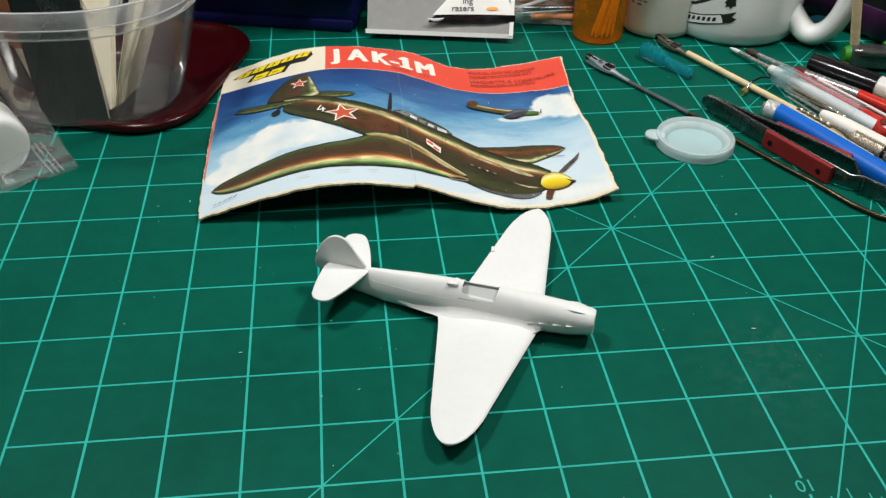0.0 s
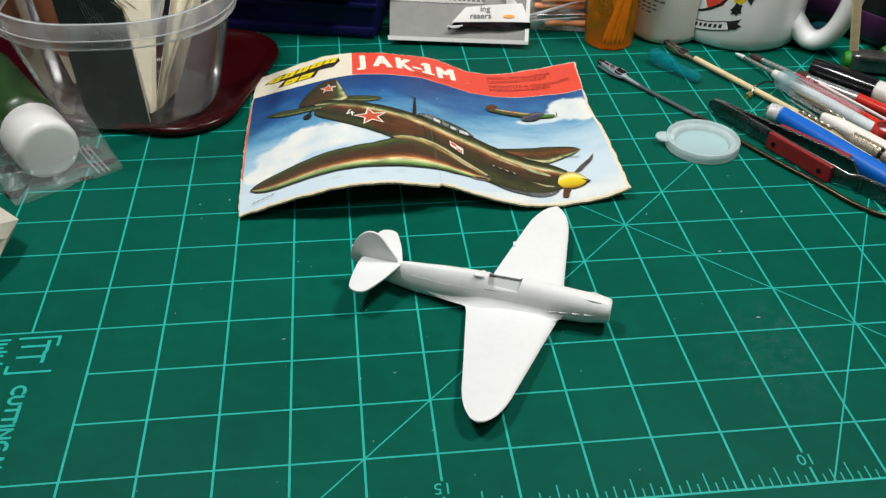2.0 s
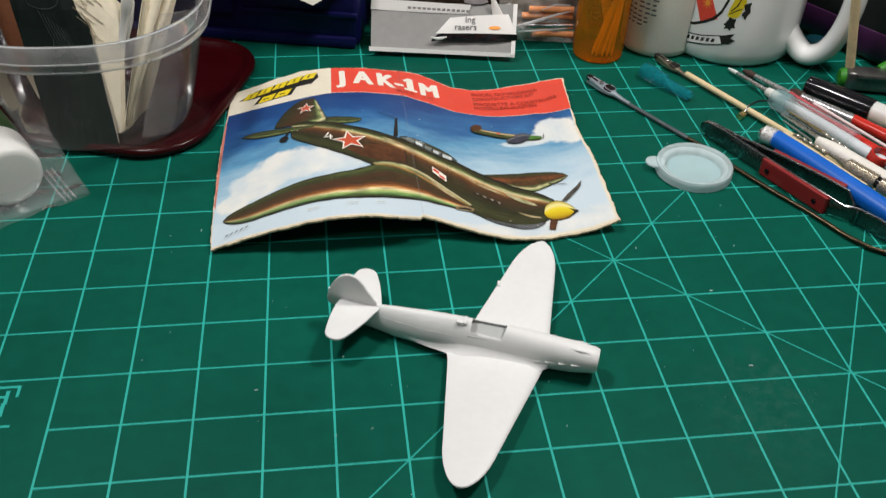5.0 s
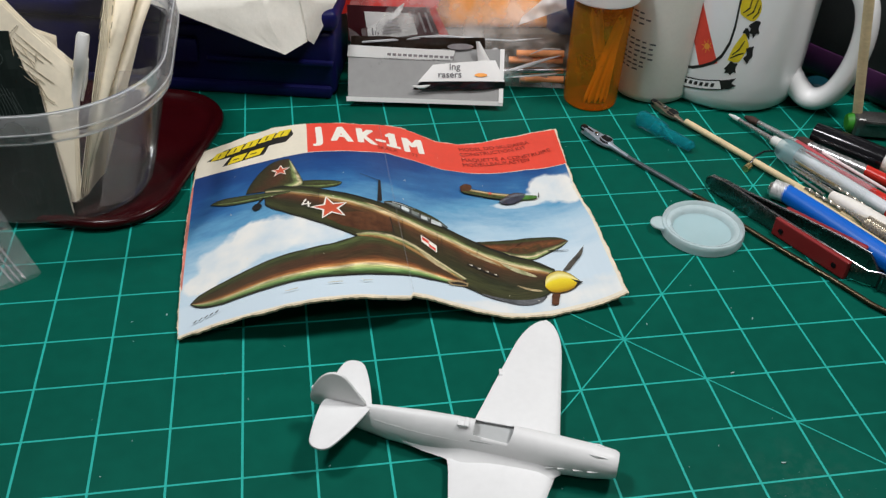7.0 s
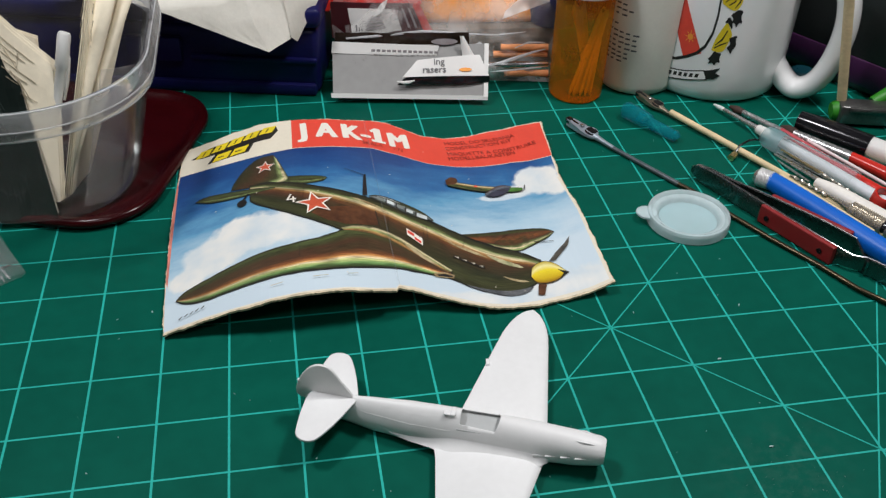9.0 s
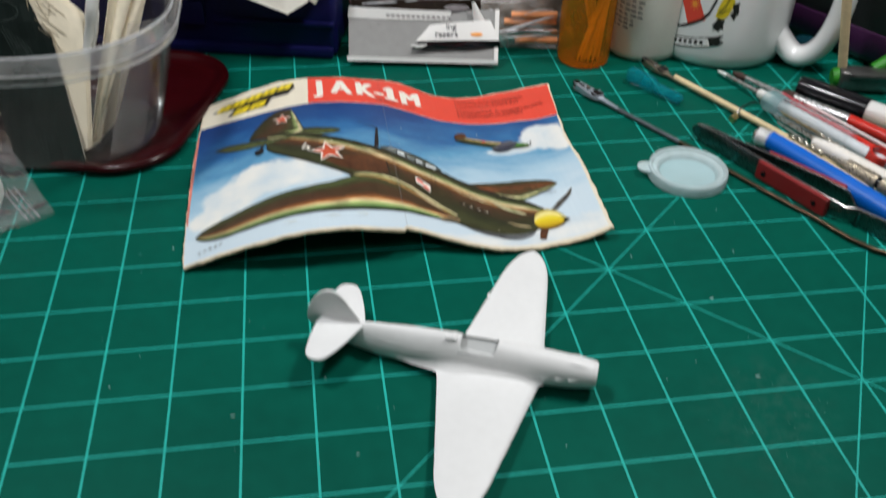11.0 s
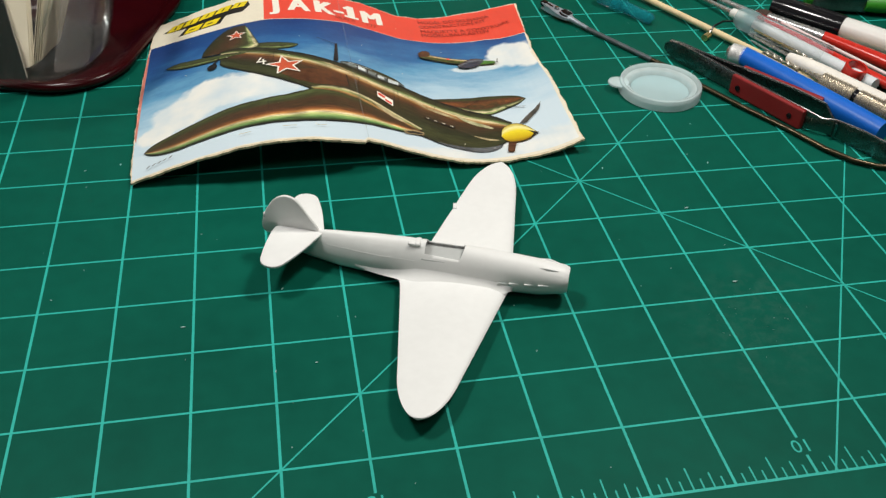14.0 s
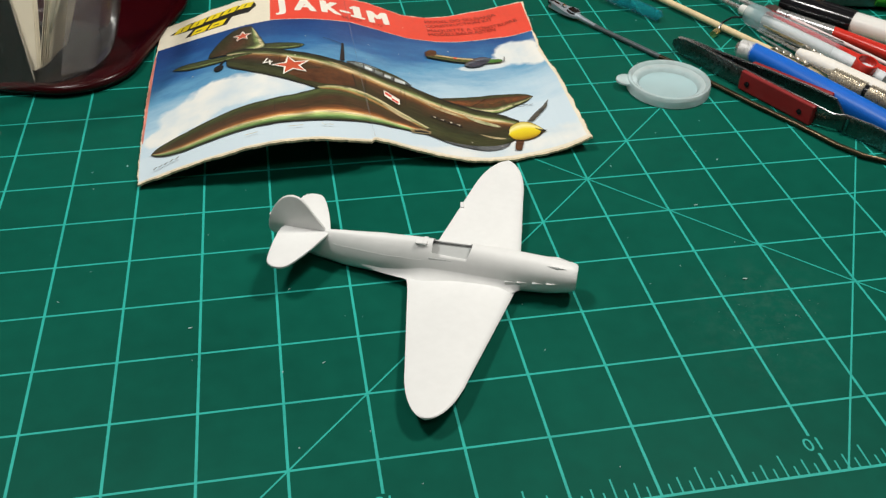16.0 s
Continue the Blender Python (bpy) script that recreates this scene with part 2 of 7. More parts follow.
LABEL_PRINT = material("label_print", (0.10, 0.10, 0.11), 0.5, vary=0.1)
FOIL_PRINT = material("grey_print", (0.30, 0.28, 0.29), 0.5, vary=0.2, scale=300)
TOOTHPICK = material("toothpick_wood", (0.86, 0.72, 0.40), 0.6, vary=0.12, scale=100)


def sky_ink():
    """Painted sky of the box art: deep blue above, pale below, brushed streaks and soft clouds."""
    m = material("sky_ink", (0.1, 0.2, 0.5), 0.42)
    nt = m.node_tree
    ns, ln = nt.nodes, nt.links.new
    at, sep, ramp, no, add = (ns.new(k) for k in ("ShaderNodeTexCoord", "ShaderNodeSeparateXYZ", "ShaderNodeValToRGB", "ShaderNodeTexNoise", "ShaderNodeMath"))
    mp = ns.new("ShaderNodeMapping")
    mp.inputs["Scale"].default_value = (28, 70, 10)
    mp.inputs["Rotation"].default_value = (0, 0, -0.12)
    ln(at.outputs["Object"], sep.inputs[0])
    ln(at.outputs["Object"], mp.inputs["Vector"])
    ln(mp.outputs["Vector"], no.inputs["Vector"])
    no.inputs["Scale"].default_value, no.inputs["Detail"].default_value, no.inputs["Roughness"].default_value = 1.0, 7, 0.65
    add.operation = "MULTIPLY_ADD"
    add.inputs[1].default_value = 0.055
    ln(no.outputs["Fac"], add.inputs[0])
    ln(sep.outputs["Y"], add.inputs[2])
    lean = ns.new("ShaderNodeMath")
    lean.operation = "MULTIPLY_ADD"
    lean.inputs[1].default_value = -0.10
    ln(sep.outputs["X"], lean.inputs[0])
    ln(add.outputs[0], lean.inputs[2])
    span = ns.new("ShaderNodeMapRange")
    span.inputs["From Min"].default_value, span.inputs["From Max"].default_value = 0.046, 0.134
    ln(lean.outputs[0], span.inputs["Value"])
    ln(span.outputs[0], ramp.inputs["Fac"])
    stops = ramp.color_ramp.elements
    stops[0].position, stops[0].color = 0.0, (0.60, 0.72, 0.80, 1)
    stops[1].position, stops[1].color = 1.0, (0.010, 0.044, 0.18, 1)
    for p, c in ((0.25, (0.40, 0.59, 0.72, 1)), (0.48, (0.12, 0.34, 0.54, 1)), (0.66, (0.030, 0.15, 0.36, 1)), (0.84, (0.012, 0.070, 0.24, 1))):
        stops.new(p).color = c
    # clouds: the nearest of several soft ellipses, broken up by noise
    near = None
    for cx, cy, rx, ry in ((20, 41, 16, 14), (34, 49, 18, 15), (52, 48, 22, 13), (9, 31, 9, 8), (58, 58, 12, 8), (174, 88, 13, 12), (160, 81, 12, 6), (182, 80, 9, 8), (150, 77, 9, 3), (168, 6, 34, 15), (130, 0, 30, 8)):
        put, size = ns.new("ShaderNodeMapping"), ns.new("ShaderNodeVectorMath")
        put.inputs["Scale"].default_value = (1000 / rx, 1000 / ry, 0)
        put.inputs["Location"].default_value = (-cx / rx, -cy / ry, 0)
        size.operation = "LENGTH"
        ln(at.outputs["Object"], put.inputs["Vector"])
        ln(put.outputs["Vector"], size.inputs[0])
        if near is None:
            near = size.outputs["Value"]
        else:
            least = ns.new("ShaderNodeMath")
            least.operation = "SMOOTH_MIN"
            least.inputs[2].default_value = 0.25
            ln(near, least.inputs[0])
            ln(size.outputs["Value"], least.inputs[1])
            near = least.outputs[0]
    puff, ragged_edge, mask, mix, tone, white = (ns.new(k) for k in ("ShaderNodeTexNoise", "ShaderNodeMath", "ShaderNodeMapRange", "ShaderNodeMix", "ShaderNodeTexNoise", "ShaderNodeValToRGB"))
    puff.inputs["Scale"].default_value, puff.inputs["Detail"].default_value = 130, 5
    ln(at.outputs["Object"], puff.inputs["Vector"])
    ragged_edge.operation = "MULTIPLY_ADD"
    ragged_edge.inputs[1].default_value = 0.7
    ln(puff.outputs["Fac"], ragged_edge.inputs[0])
    ln(near, ragged_edge.inputs[2])
    mask.inputs["From Min"].default_value, mask.inputs["From Max"].default_value = 1.36, 1.14
    ln(ragged_edge.outputs[0], mask.inputs["Value"])
    tone.inputs["Scale"].default_value, tone.inputs["Detail"].default_value = 45, 4
    ln(at.outputs["Object"], tone.inputs["Vector"])
    ln(tone.outputs["Fac"], white.inputs["Fac"])
    white.color_ramp.elements[0].position, white.color_ramp.elements[0].color = 0.35, (0.60, 0.70, 0.76, 1)
    white.color_ramp.elements[1].position, white.color_ramp.elements[1].color = 0.62, (0.83, 0.83, 0.79, 1)
    mix.data_type = "RGBA"
    ln(mask.outputs[0], mix.inputs[0])
    ln(ramp.outputs["Color"], mix.inputs[6])
    ln(white.outputs["Color"], mix.inputs[7])
    ln(mix.outputs[2], ns["Principled BSDF"].inputs["Base Color"])
    return m


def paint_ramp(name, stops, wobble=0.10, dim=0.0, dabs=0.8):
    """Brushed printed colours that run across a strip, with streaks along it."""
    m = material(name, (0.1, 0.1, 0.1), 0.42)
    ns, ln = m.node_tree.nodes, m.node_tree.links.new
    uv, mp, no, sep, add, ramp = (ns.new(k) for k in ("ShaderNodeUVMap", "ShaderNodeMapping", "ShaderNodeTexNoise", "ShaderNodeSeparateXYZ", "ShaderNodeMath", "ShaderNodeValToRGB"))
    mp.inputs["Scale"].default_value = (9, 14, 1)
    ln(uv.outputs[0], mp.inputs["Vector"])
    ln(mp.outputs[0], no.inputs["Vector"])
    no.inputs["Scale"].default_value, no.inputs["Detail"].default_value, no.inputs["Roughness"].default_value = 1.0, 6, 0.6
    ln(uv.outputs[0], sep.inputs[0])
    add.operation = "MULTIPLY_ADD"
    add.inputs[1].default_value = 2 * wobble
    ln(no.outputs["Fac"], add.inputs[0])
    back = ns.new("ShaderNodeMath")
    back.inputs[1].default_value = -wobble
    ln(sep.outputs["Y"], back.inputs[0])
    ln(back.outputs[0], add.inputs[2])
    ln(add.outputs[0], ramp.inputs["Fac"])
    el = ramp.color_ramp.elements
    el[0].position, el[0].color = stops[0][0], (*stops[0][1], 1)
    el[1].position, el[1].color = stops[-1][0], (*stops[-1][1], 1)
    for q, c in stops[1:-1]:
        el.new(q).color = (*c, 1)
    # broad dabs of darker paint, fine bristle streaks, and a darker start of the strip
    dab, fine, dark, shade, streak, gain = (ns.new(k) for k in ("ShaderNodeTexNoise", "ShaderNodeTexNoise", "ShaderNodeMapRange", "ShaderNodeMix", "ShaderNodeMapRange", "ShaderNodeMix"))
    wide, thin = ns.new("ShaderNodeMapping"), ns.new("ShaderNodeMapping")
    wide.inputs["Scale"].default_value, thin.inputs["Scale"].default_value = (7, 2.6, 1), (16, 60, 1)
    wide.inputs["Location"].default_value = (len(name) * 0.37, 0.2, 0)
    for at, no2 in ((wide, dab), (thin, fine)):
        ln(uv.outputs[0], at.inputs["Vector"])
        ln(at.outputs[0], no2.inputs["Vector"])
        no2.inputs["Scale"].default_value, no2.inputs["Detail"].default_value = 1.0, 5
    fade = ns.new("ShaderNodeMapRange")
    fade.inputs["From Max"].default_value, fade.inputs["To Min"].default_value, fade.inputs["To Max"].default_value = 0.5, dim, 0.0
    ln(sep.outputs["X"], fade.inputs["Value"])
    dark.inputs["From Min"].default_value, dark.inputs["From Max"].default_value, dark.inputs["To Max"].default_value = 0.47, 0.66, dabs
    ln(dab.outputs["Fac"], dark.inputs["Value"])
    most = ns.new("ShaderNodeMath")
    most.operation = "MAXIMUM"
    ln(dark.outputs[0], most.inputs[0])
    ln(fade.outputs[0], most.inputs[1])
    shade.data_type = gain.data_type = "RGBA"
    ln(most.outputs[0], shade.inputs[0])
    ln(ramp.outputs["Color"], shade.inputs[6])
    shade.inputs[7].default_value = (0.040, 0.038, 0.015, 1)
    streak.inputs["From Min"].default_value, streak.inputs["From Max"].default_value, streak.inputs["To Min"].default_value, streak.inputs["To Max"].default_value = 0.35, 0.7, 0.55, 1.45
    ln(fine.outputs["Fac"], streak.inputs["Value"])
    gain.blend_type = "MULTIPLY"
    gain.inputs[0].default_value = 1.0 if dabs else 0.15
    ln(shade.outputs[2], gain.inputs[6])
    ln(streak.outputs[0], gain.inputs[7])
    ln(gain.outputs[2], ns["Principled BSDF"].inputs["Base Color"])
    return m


INK_SKY = sky_ink()
CLIP_STEEL = material("blued_clip_steel", (0.36, 0.41, 0.47), 0.38, metal=0.45, vary=0.18, scale=160)


# ---- building helpers ----
def mm(x, y, z=0, rz=0, rx=0, ry=0):
    return pose(x * METRES, y * METRES, z * METRES, rx, ry, rz)


def thing(name, label, category, at, group=""):
    ob = new(name)
    ob.empty_display_size = 0.01
    ob.matrix_world = at
    return tagged(ob, label, category, group)


def part(name, bm, mat, parent=None, label="", smooth=False, at=None):
    for v in bm.verts:
        v.co *= METRES
    bmesh.ops.recalc_face_normals(bm, faces=bm.faces)
    me = bpy.data.meshes.new(name)
    bm.to_mesh(me)
    bm.free()
    if smooth:
        me.polygons.foreach_set("use_smooth", [True] * len(me.polygons))
        me.set_sharp_from_angle(angle=radians(smooth if smooth is not True else 40))
    me.materials.append(mat)
    ob = new(name, me)
    if parent:
        ob.parent = parent
    if at is not None:
        ob.matrix_local = at
    return tagged(ob, label)


def same(name, ob, parent, at):
    """Another piece on ob's mesh."""
    o = new(name, ob.data)
    o.parent = parent
    o.matrix_local = at
    return o


def lathe(profile, segs=48, squash=None):
    """Solid of revolution round z from (radius, height) pairs."""
    bm = bmesh.new()
    rings = []
    for r, z in profile:
        if r < 1e-6:
            rings.append([bm.verts.new((0, 0, z))])
        else:
            rings.append([bm.verts.new((r * math.cos(6.28318531 * k / segs), r * math.sin(6.28318531 * k / segs), z)) for k in range(segs)])
    for a, b in zip(rings, rings[1:]):
        for k in range(segs):
            q = (k + 1) % segs
            if len(a) == 1 and len(b) > 1:
                bm.faces.new((a[0], b[k], b[q]))
            elif len(b) == 1 and len(a) > 1:
                bm.faces.new((a[k], a[q], b[0]))
            elif len(a) > 1:
                bm.faces.new((a[k], a[q], b[q], b[k]))
    return bm


def loft(rings, closed=True, caps=True):
    bm = bmesh.new()
    rows = [[bm.verts.new(p) for p in ring] for ring in rings]
    n = len(rows[0])
    for a, b in zip(rows, rows[1:]):
        for k in range(n if closed else n - 1):
            q = (k + 1) % n
            bm.faces.new((a[k], a[q], b[q], b[k]))
    if caps and closed:
        bm.faces.new(rows[0])
        bm.faces.new(rows[-1])
    return bm


def tube(points, radius, segs=10, caps=True):
    """A rod along points; radius a number or one a point."""
    pts = [Vector(p) for p in points]
    rad = radius if isinstance(radius, (list, tuple)) else [radius] * len(pts)
    rings = []
    for i, p in enumerate(pts):
        d = (pts[min(i + 1, len(pts) - 1)] - pts[max(i - 1, 0)]).normalized()
        side = d.cross(Vector((0, 0, 1)))
        side = side.normalized() if side.length > 1e-3 else Vector((1, 0, 0))
        up = side.cross(d).normalized()
        rings.append([p + rad[i] * (side * math.cos(6.28318531 * k / segs) + up * math.sin(6.28318531 * k / segs)) for k in range(segs)])
    return loft(rings, caps=caps)


def slab(sx, sy, sz, bevel=0.5, segs=2, base=True):
    """A bevelled block standing on z = 0."""
    bm = bmesh.new()
    bmesh.ops.create_cube(bm, size=1)
    for v in bm.verts:
        v.co = Vector((v.co.x * sx, v.co.y * sy, (v.co.z + 0.5 * base) * sz))
    if bevel:
        bmesh.ops.bevel(bm, geom=bm.edges[:], offset=bevel, segments=segs, affect="EDGES", profile=0.5)
    return bm


def plate(outline, z0, z1, bevel=0.0):
    """A flat piece of the outline, from z0 to z1."""
    bm = bmesh.new()
    low = bm.faces.new([bm.verts.new((x, y, z0)) for x, y in outline])
    top = bmesh.ops.extrude_face_region(bm, geom=[low])
    for v in top["geom"]:
        if isinstance(v, bmesh.types.BMVert):
            v.co.z = z1
    if bevel:
        edges = [e for e in bm.edges if abs(e.verts[0].co.z - e.verts[1].co.z) < 1e-6]
        bmesh.ops.bevel(bm, geom=edges, offset=bevel, segments=2, affect="EDGES", profile=0.5)
    return bm


def rounded(hx, hy, r, n=8, cx=0.0, cy=0.0):
    """Points of a rounded rectangle."""
    out = []
    for sx, sy, a0 in ((1, 1, 0), (-1, 1, 90), (-1, -1, 180), (1, -1, 270)):
        for k in range(n + 1):
            a = radians(a0 + 90 * k / n)
            out.append((cx + sx * (hx - r) + r * math.cos(a), cy + sy * (hy - r) + r * math.sin(a)))
    return out


def lettering(words, size, align="LEFT", heavy=0.0, spacing=1.0):
    """Flat letters of the built-in font, in the plane z = 0."""
    cu = bpy.data.curves.new("letters", "FONT")
    cu.body, cu.size, cu.align_x, cu.offset, cu.space_character = words, size, align, heavy, spacing
    cu.resolution_u = 3
    ob = new("letters", cu)
    me = ob.evaluated_get(bpy.context.evaluated_depsgraph_get()).to_mesh()
    bm = bmesh.new()
    bm.from_mesh(me)
    bpy.data.objects.remove(ob)
    bpy.data.curves.remove(cu)
    return bm


def moved(bm, m):
    bmesh.ops.transform(bm, matrix=m, verts=bm.verts)
    return bm


def star(cx, cy, r, turn=0.0, inner=0.42):
    return [(cx + (r if k % 2 == 0 else r * inner) * math.sin(radians(36 * k + turn)), cy + (r if k % 2 == 0 else r * inner) * math.cos(radians(36 * k + turn))) for k in range(10)]


# ---- room ----
def wall(name, sx, sy, sz, at, mat):
    bm = slab(sx, sy, sz, bevel=0)
    ob = part(name, bm, mat)
    ob.matrix_world = at
    return tagged(ob, kind="structure")


tagged(wall("tabletop", 1600, 1150, 30, mm(-60, 160, -33.2), TABLE_WOOD), "dark wooden workbench top under the cutting mat")
wall("floor", 4200, 4200, 40, mm(0, 0, -790), TABLE_WOOD)
wall("wall_north", 4200, 60, 3200, mm(0, 1000, -750), WALL_PAINT)
wall("wall_south", 4200, 60, 3200, mm(0, -2100, -750), WALL_PAINT)
wall("wall_east", 60, 3100, 3200, mm(2070, -600, -750), WALL_PAINT)
wall("wall_west", 60, 3100, 3200, mm(-2070, -600, -750), WALL_PAINT)
wall("ceiling", 4200, 3200, 40, mm(0, -600, 2450), WALL_PAINT)


# ---- cutting mat ----
def cutting_mat():
    x0, x1, y1 = -14 * INCH, 10 * INCH, 17 * INCH
    mat = thing("cutting_mat", "green self-healing cutting mat with printed teal inch grid", "cutting mat", mm(0, 0, 0))
    part("base", plate(rounded((x1 - x0) / 2 + 16, y1 / 2 + 14, 6, cx=(x0 + x1) / 2, cy=y1 / 2), -3.0, 0.0, 0.4), MAT_GREEN, mat)
    z0, z1 = 0.0, 0.05

    def strip(xa, ya, xb, yb, w):
        dx, dy = xb - xa, yb - ya
        n = math.hypot(dx, dy)
        px, py = -dy / n * w / 2, dx / n * w / 2
        part("grid_line", plate([(xa + px, ya + py), (xb + px, yb + py), (xb - px, yb - py), (xa - px, ya - py)], z0, z1), MAT_LINE, mat)

    for i in range(-14, 11):
        x = i * INCH
        if i in (-11, -12, -13):
            strip(x, 4 * INCH, x, y1, 0.85)
            if i == -13:
                strip(x, 0, x, 1 * INCH, 0.85)
        elif i % 5 == 0:
            strip(x, 0, x, 7, 0.85)
            strip(x, 13.5, x, y1, 0.85)
        else:
            strip(x, 0, x, y1, 0.85)
    z0, z1 = 0.0, 0.07
    for j in range(0, 18):
        y = j * INCH
        strip(x0 if j not in (2, 3) else -10 * INCH, y, x1, y, 0.75 if j else 0.9)
    z0, z1 = 0.0, 0.09
    strip(-7 * INCH, 0, 10 * INCH, 17 * INCH, 0.52)
    strip(-12 * INCH, 17 * INCH, 5 * INCH, 0, 0.52)
    strip(1.95 * INCH - 3 * INCH / math.tan(radians(60)), 0, 1.95 * INCH + 6 * INCH / math.tan(radians(60)), 9 * INCH, 0.6)
    marks = {}
    for k in range(-14 * 8, 10 * 8 + 1):
        if k % 8 == 0:
            continue
        tall = 8.0 if k % 4 == 0 else (5.6 if k % 2 == 0 else 3.8)
        if tall not in marks:
            marks[tall] = part("ruler_tick", plate([(-0.25, 0.3), (0.25, 0.3), (0.25, tall), (-0.25, tall)], 0, 0.06), MAT_LINE, mat, at=mm(k * INCH / 8, 0))
        else:
            same("ruler_tick", marks[tall], mat, mm(k * INCH / 8, 0))
    for i, words in ((0, "10"), (-5, "15"), (-10, "20"), (5, "5")):
        bm = moved(lettering(words, 6.6, "CENTER"), Matrix.Rotation(math.pi, 4, "Z"))
        part("ruler_number", moved(bm, Matrix.Translation((i * INCH, 12.6, 0.06))), MAT_LINE, mat)
    down = Matrix.Rotation(-math.pi / 2, 4, "Z")
    for k, (dx, dy) in enumerate(((0, 0), (0.34, 0), (-0.34, 0), (0, 0.25), (0, -0.25))):
        part("printed_text", moved(moved(lettering("CUTTING MAT", 7.3), down), Matrix.Translation((-279.4 + dx, 72.6 + dy, 0.11 + 0.012 * k))), MAT_LINE, mat)
        part("printed_text", moved(moved(lettering("GRID SIZE", 5.6), down), Matrix.Translation((-290.6 + dx * 0.8, 72.4 + dy, 0.11 + 0.012 * k))), MAT_LINE, mat)
    # maker's mark: two lying letters in an open bracket, and a row of unreadable small print
    for k, (x, y, sx, sy) in enumerate(((-275.5, 98.4, 16, 1.1), (-268.0, 96.0, 1.1, 5.6), (-277.0, 93.6, 9.4, 1.2), (-271.6, 93.2, 1.4, 6.6), (-277.4, 87.6, 9.4, 1.2), (-272.0, 87.2, 1.4, 6.6), (-276.0, 79.2, 17, 1.1), (-284.2, 81.0, 1.1, 4.4))):
        part("printed_mark", plate([(x - sx / 2, y - sy / 2), (x + sx / 2, y - sy / 2), (x + sx / 2, y + sy / 2), (x - sx / 2, y + sy / 2)], 0, 0.10 + 0.012 * k), MAT_LINE, mat)
    for k in range(9):
        part("printed_mark", plate([(-290.6, 98.6 - k * 2.2), (-286.4 - 0.9 * (k % 3), 98.6 - k * 2.2), (-286.4 - 0.9 * (k % 3), 97.5 - k * 2.2), (-290.6, 97.5 - k * 2.2)], 0, 0.06), MAT_LINE, mat)
    return mat


cutting_mat()


def along(points, n):
    """n + 1 points evenly along a line."""
    cum = [0.0]
    for p, q in zip(points, points[1:]):
        cum.append(cum[-1] + math.dist(p, q))
    out, j = [], 0
    for k in range(n + 1):
        d = cum[-1] * k / n
        while j < len(cum) - 2 and cum[j + 1] < d:
            j += 1
        f = (d - cum[j]) / (cum[j + 1] - cum[j])
        out.append((points[j][0] + (points[j + 1][0] - points[j][0]) * f, points[j][1] + (points[j + 1][1] - points[j][1]) * f))
    return out


def smooth_line(points, rounds=2):
    for _ in range(rounds):
        out = [points[0]]
        for p, q in zip(points, points[1:]):
            out += [(p[0] * 0.75 + q[0] * 0.25, p[1] * 0.75 + q[1] * 0.25), (p[0] * 0.25 + q[0] * 0.75, p[1] * 0.25 + q[1] * 0.75)]
        points = out + [points[-1]]
    return points


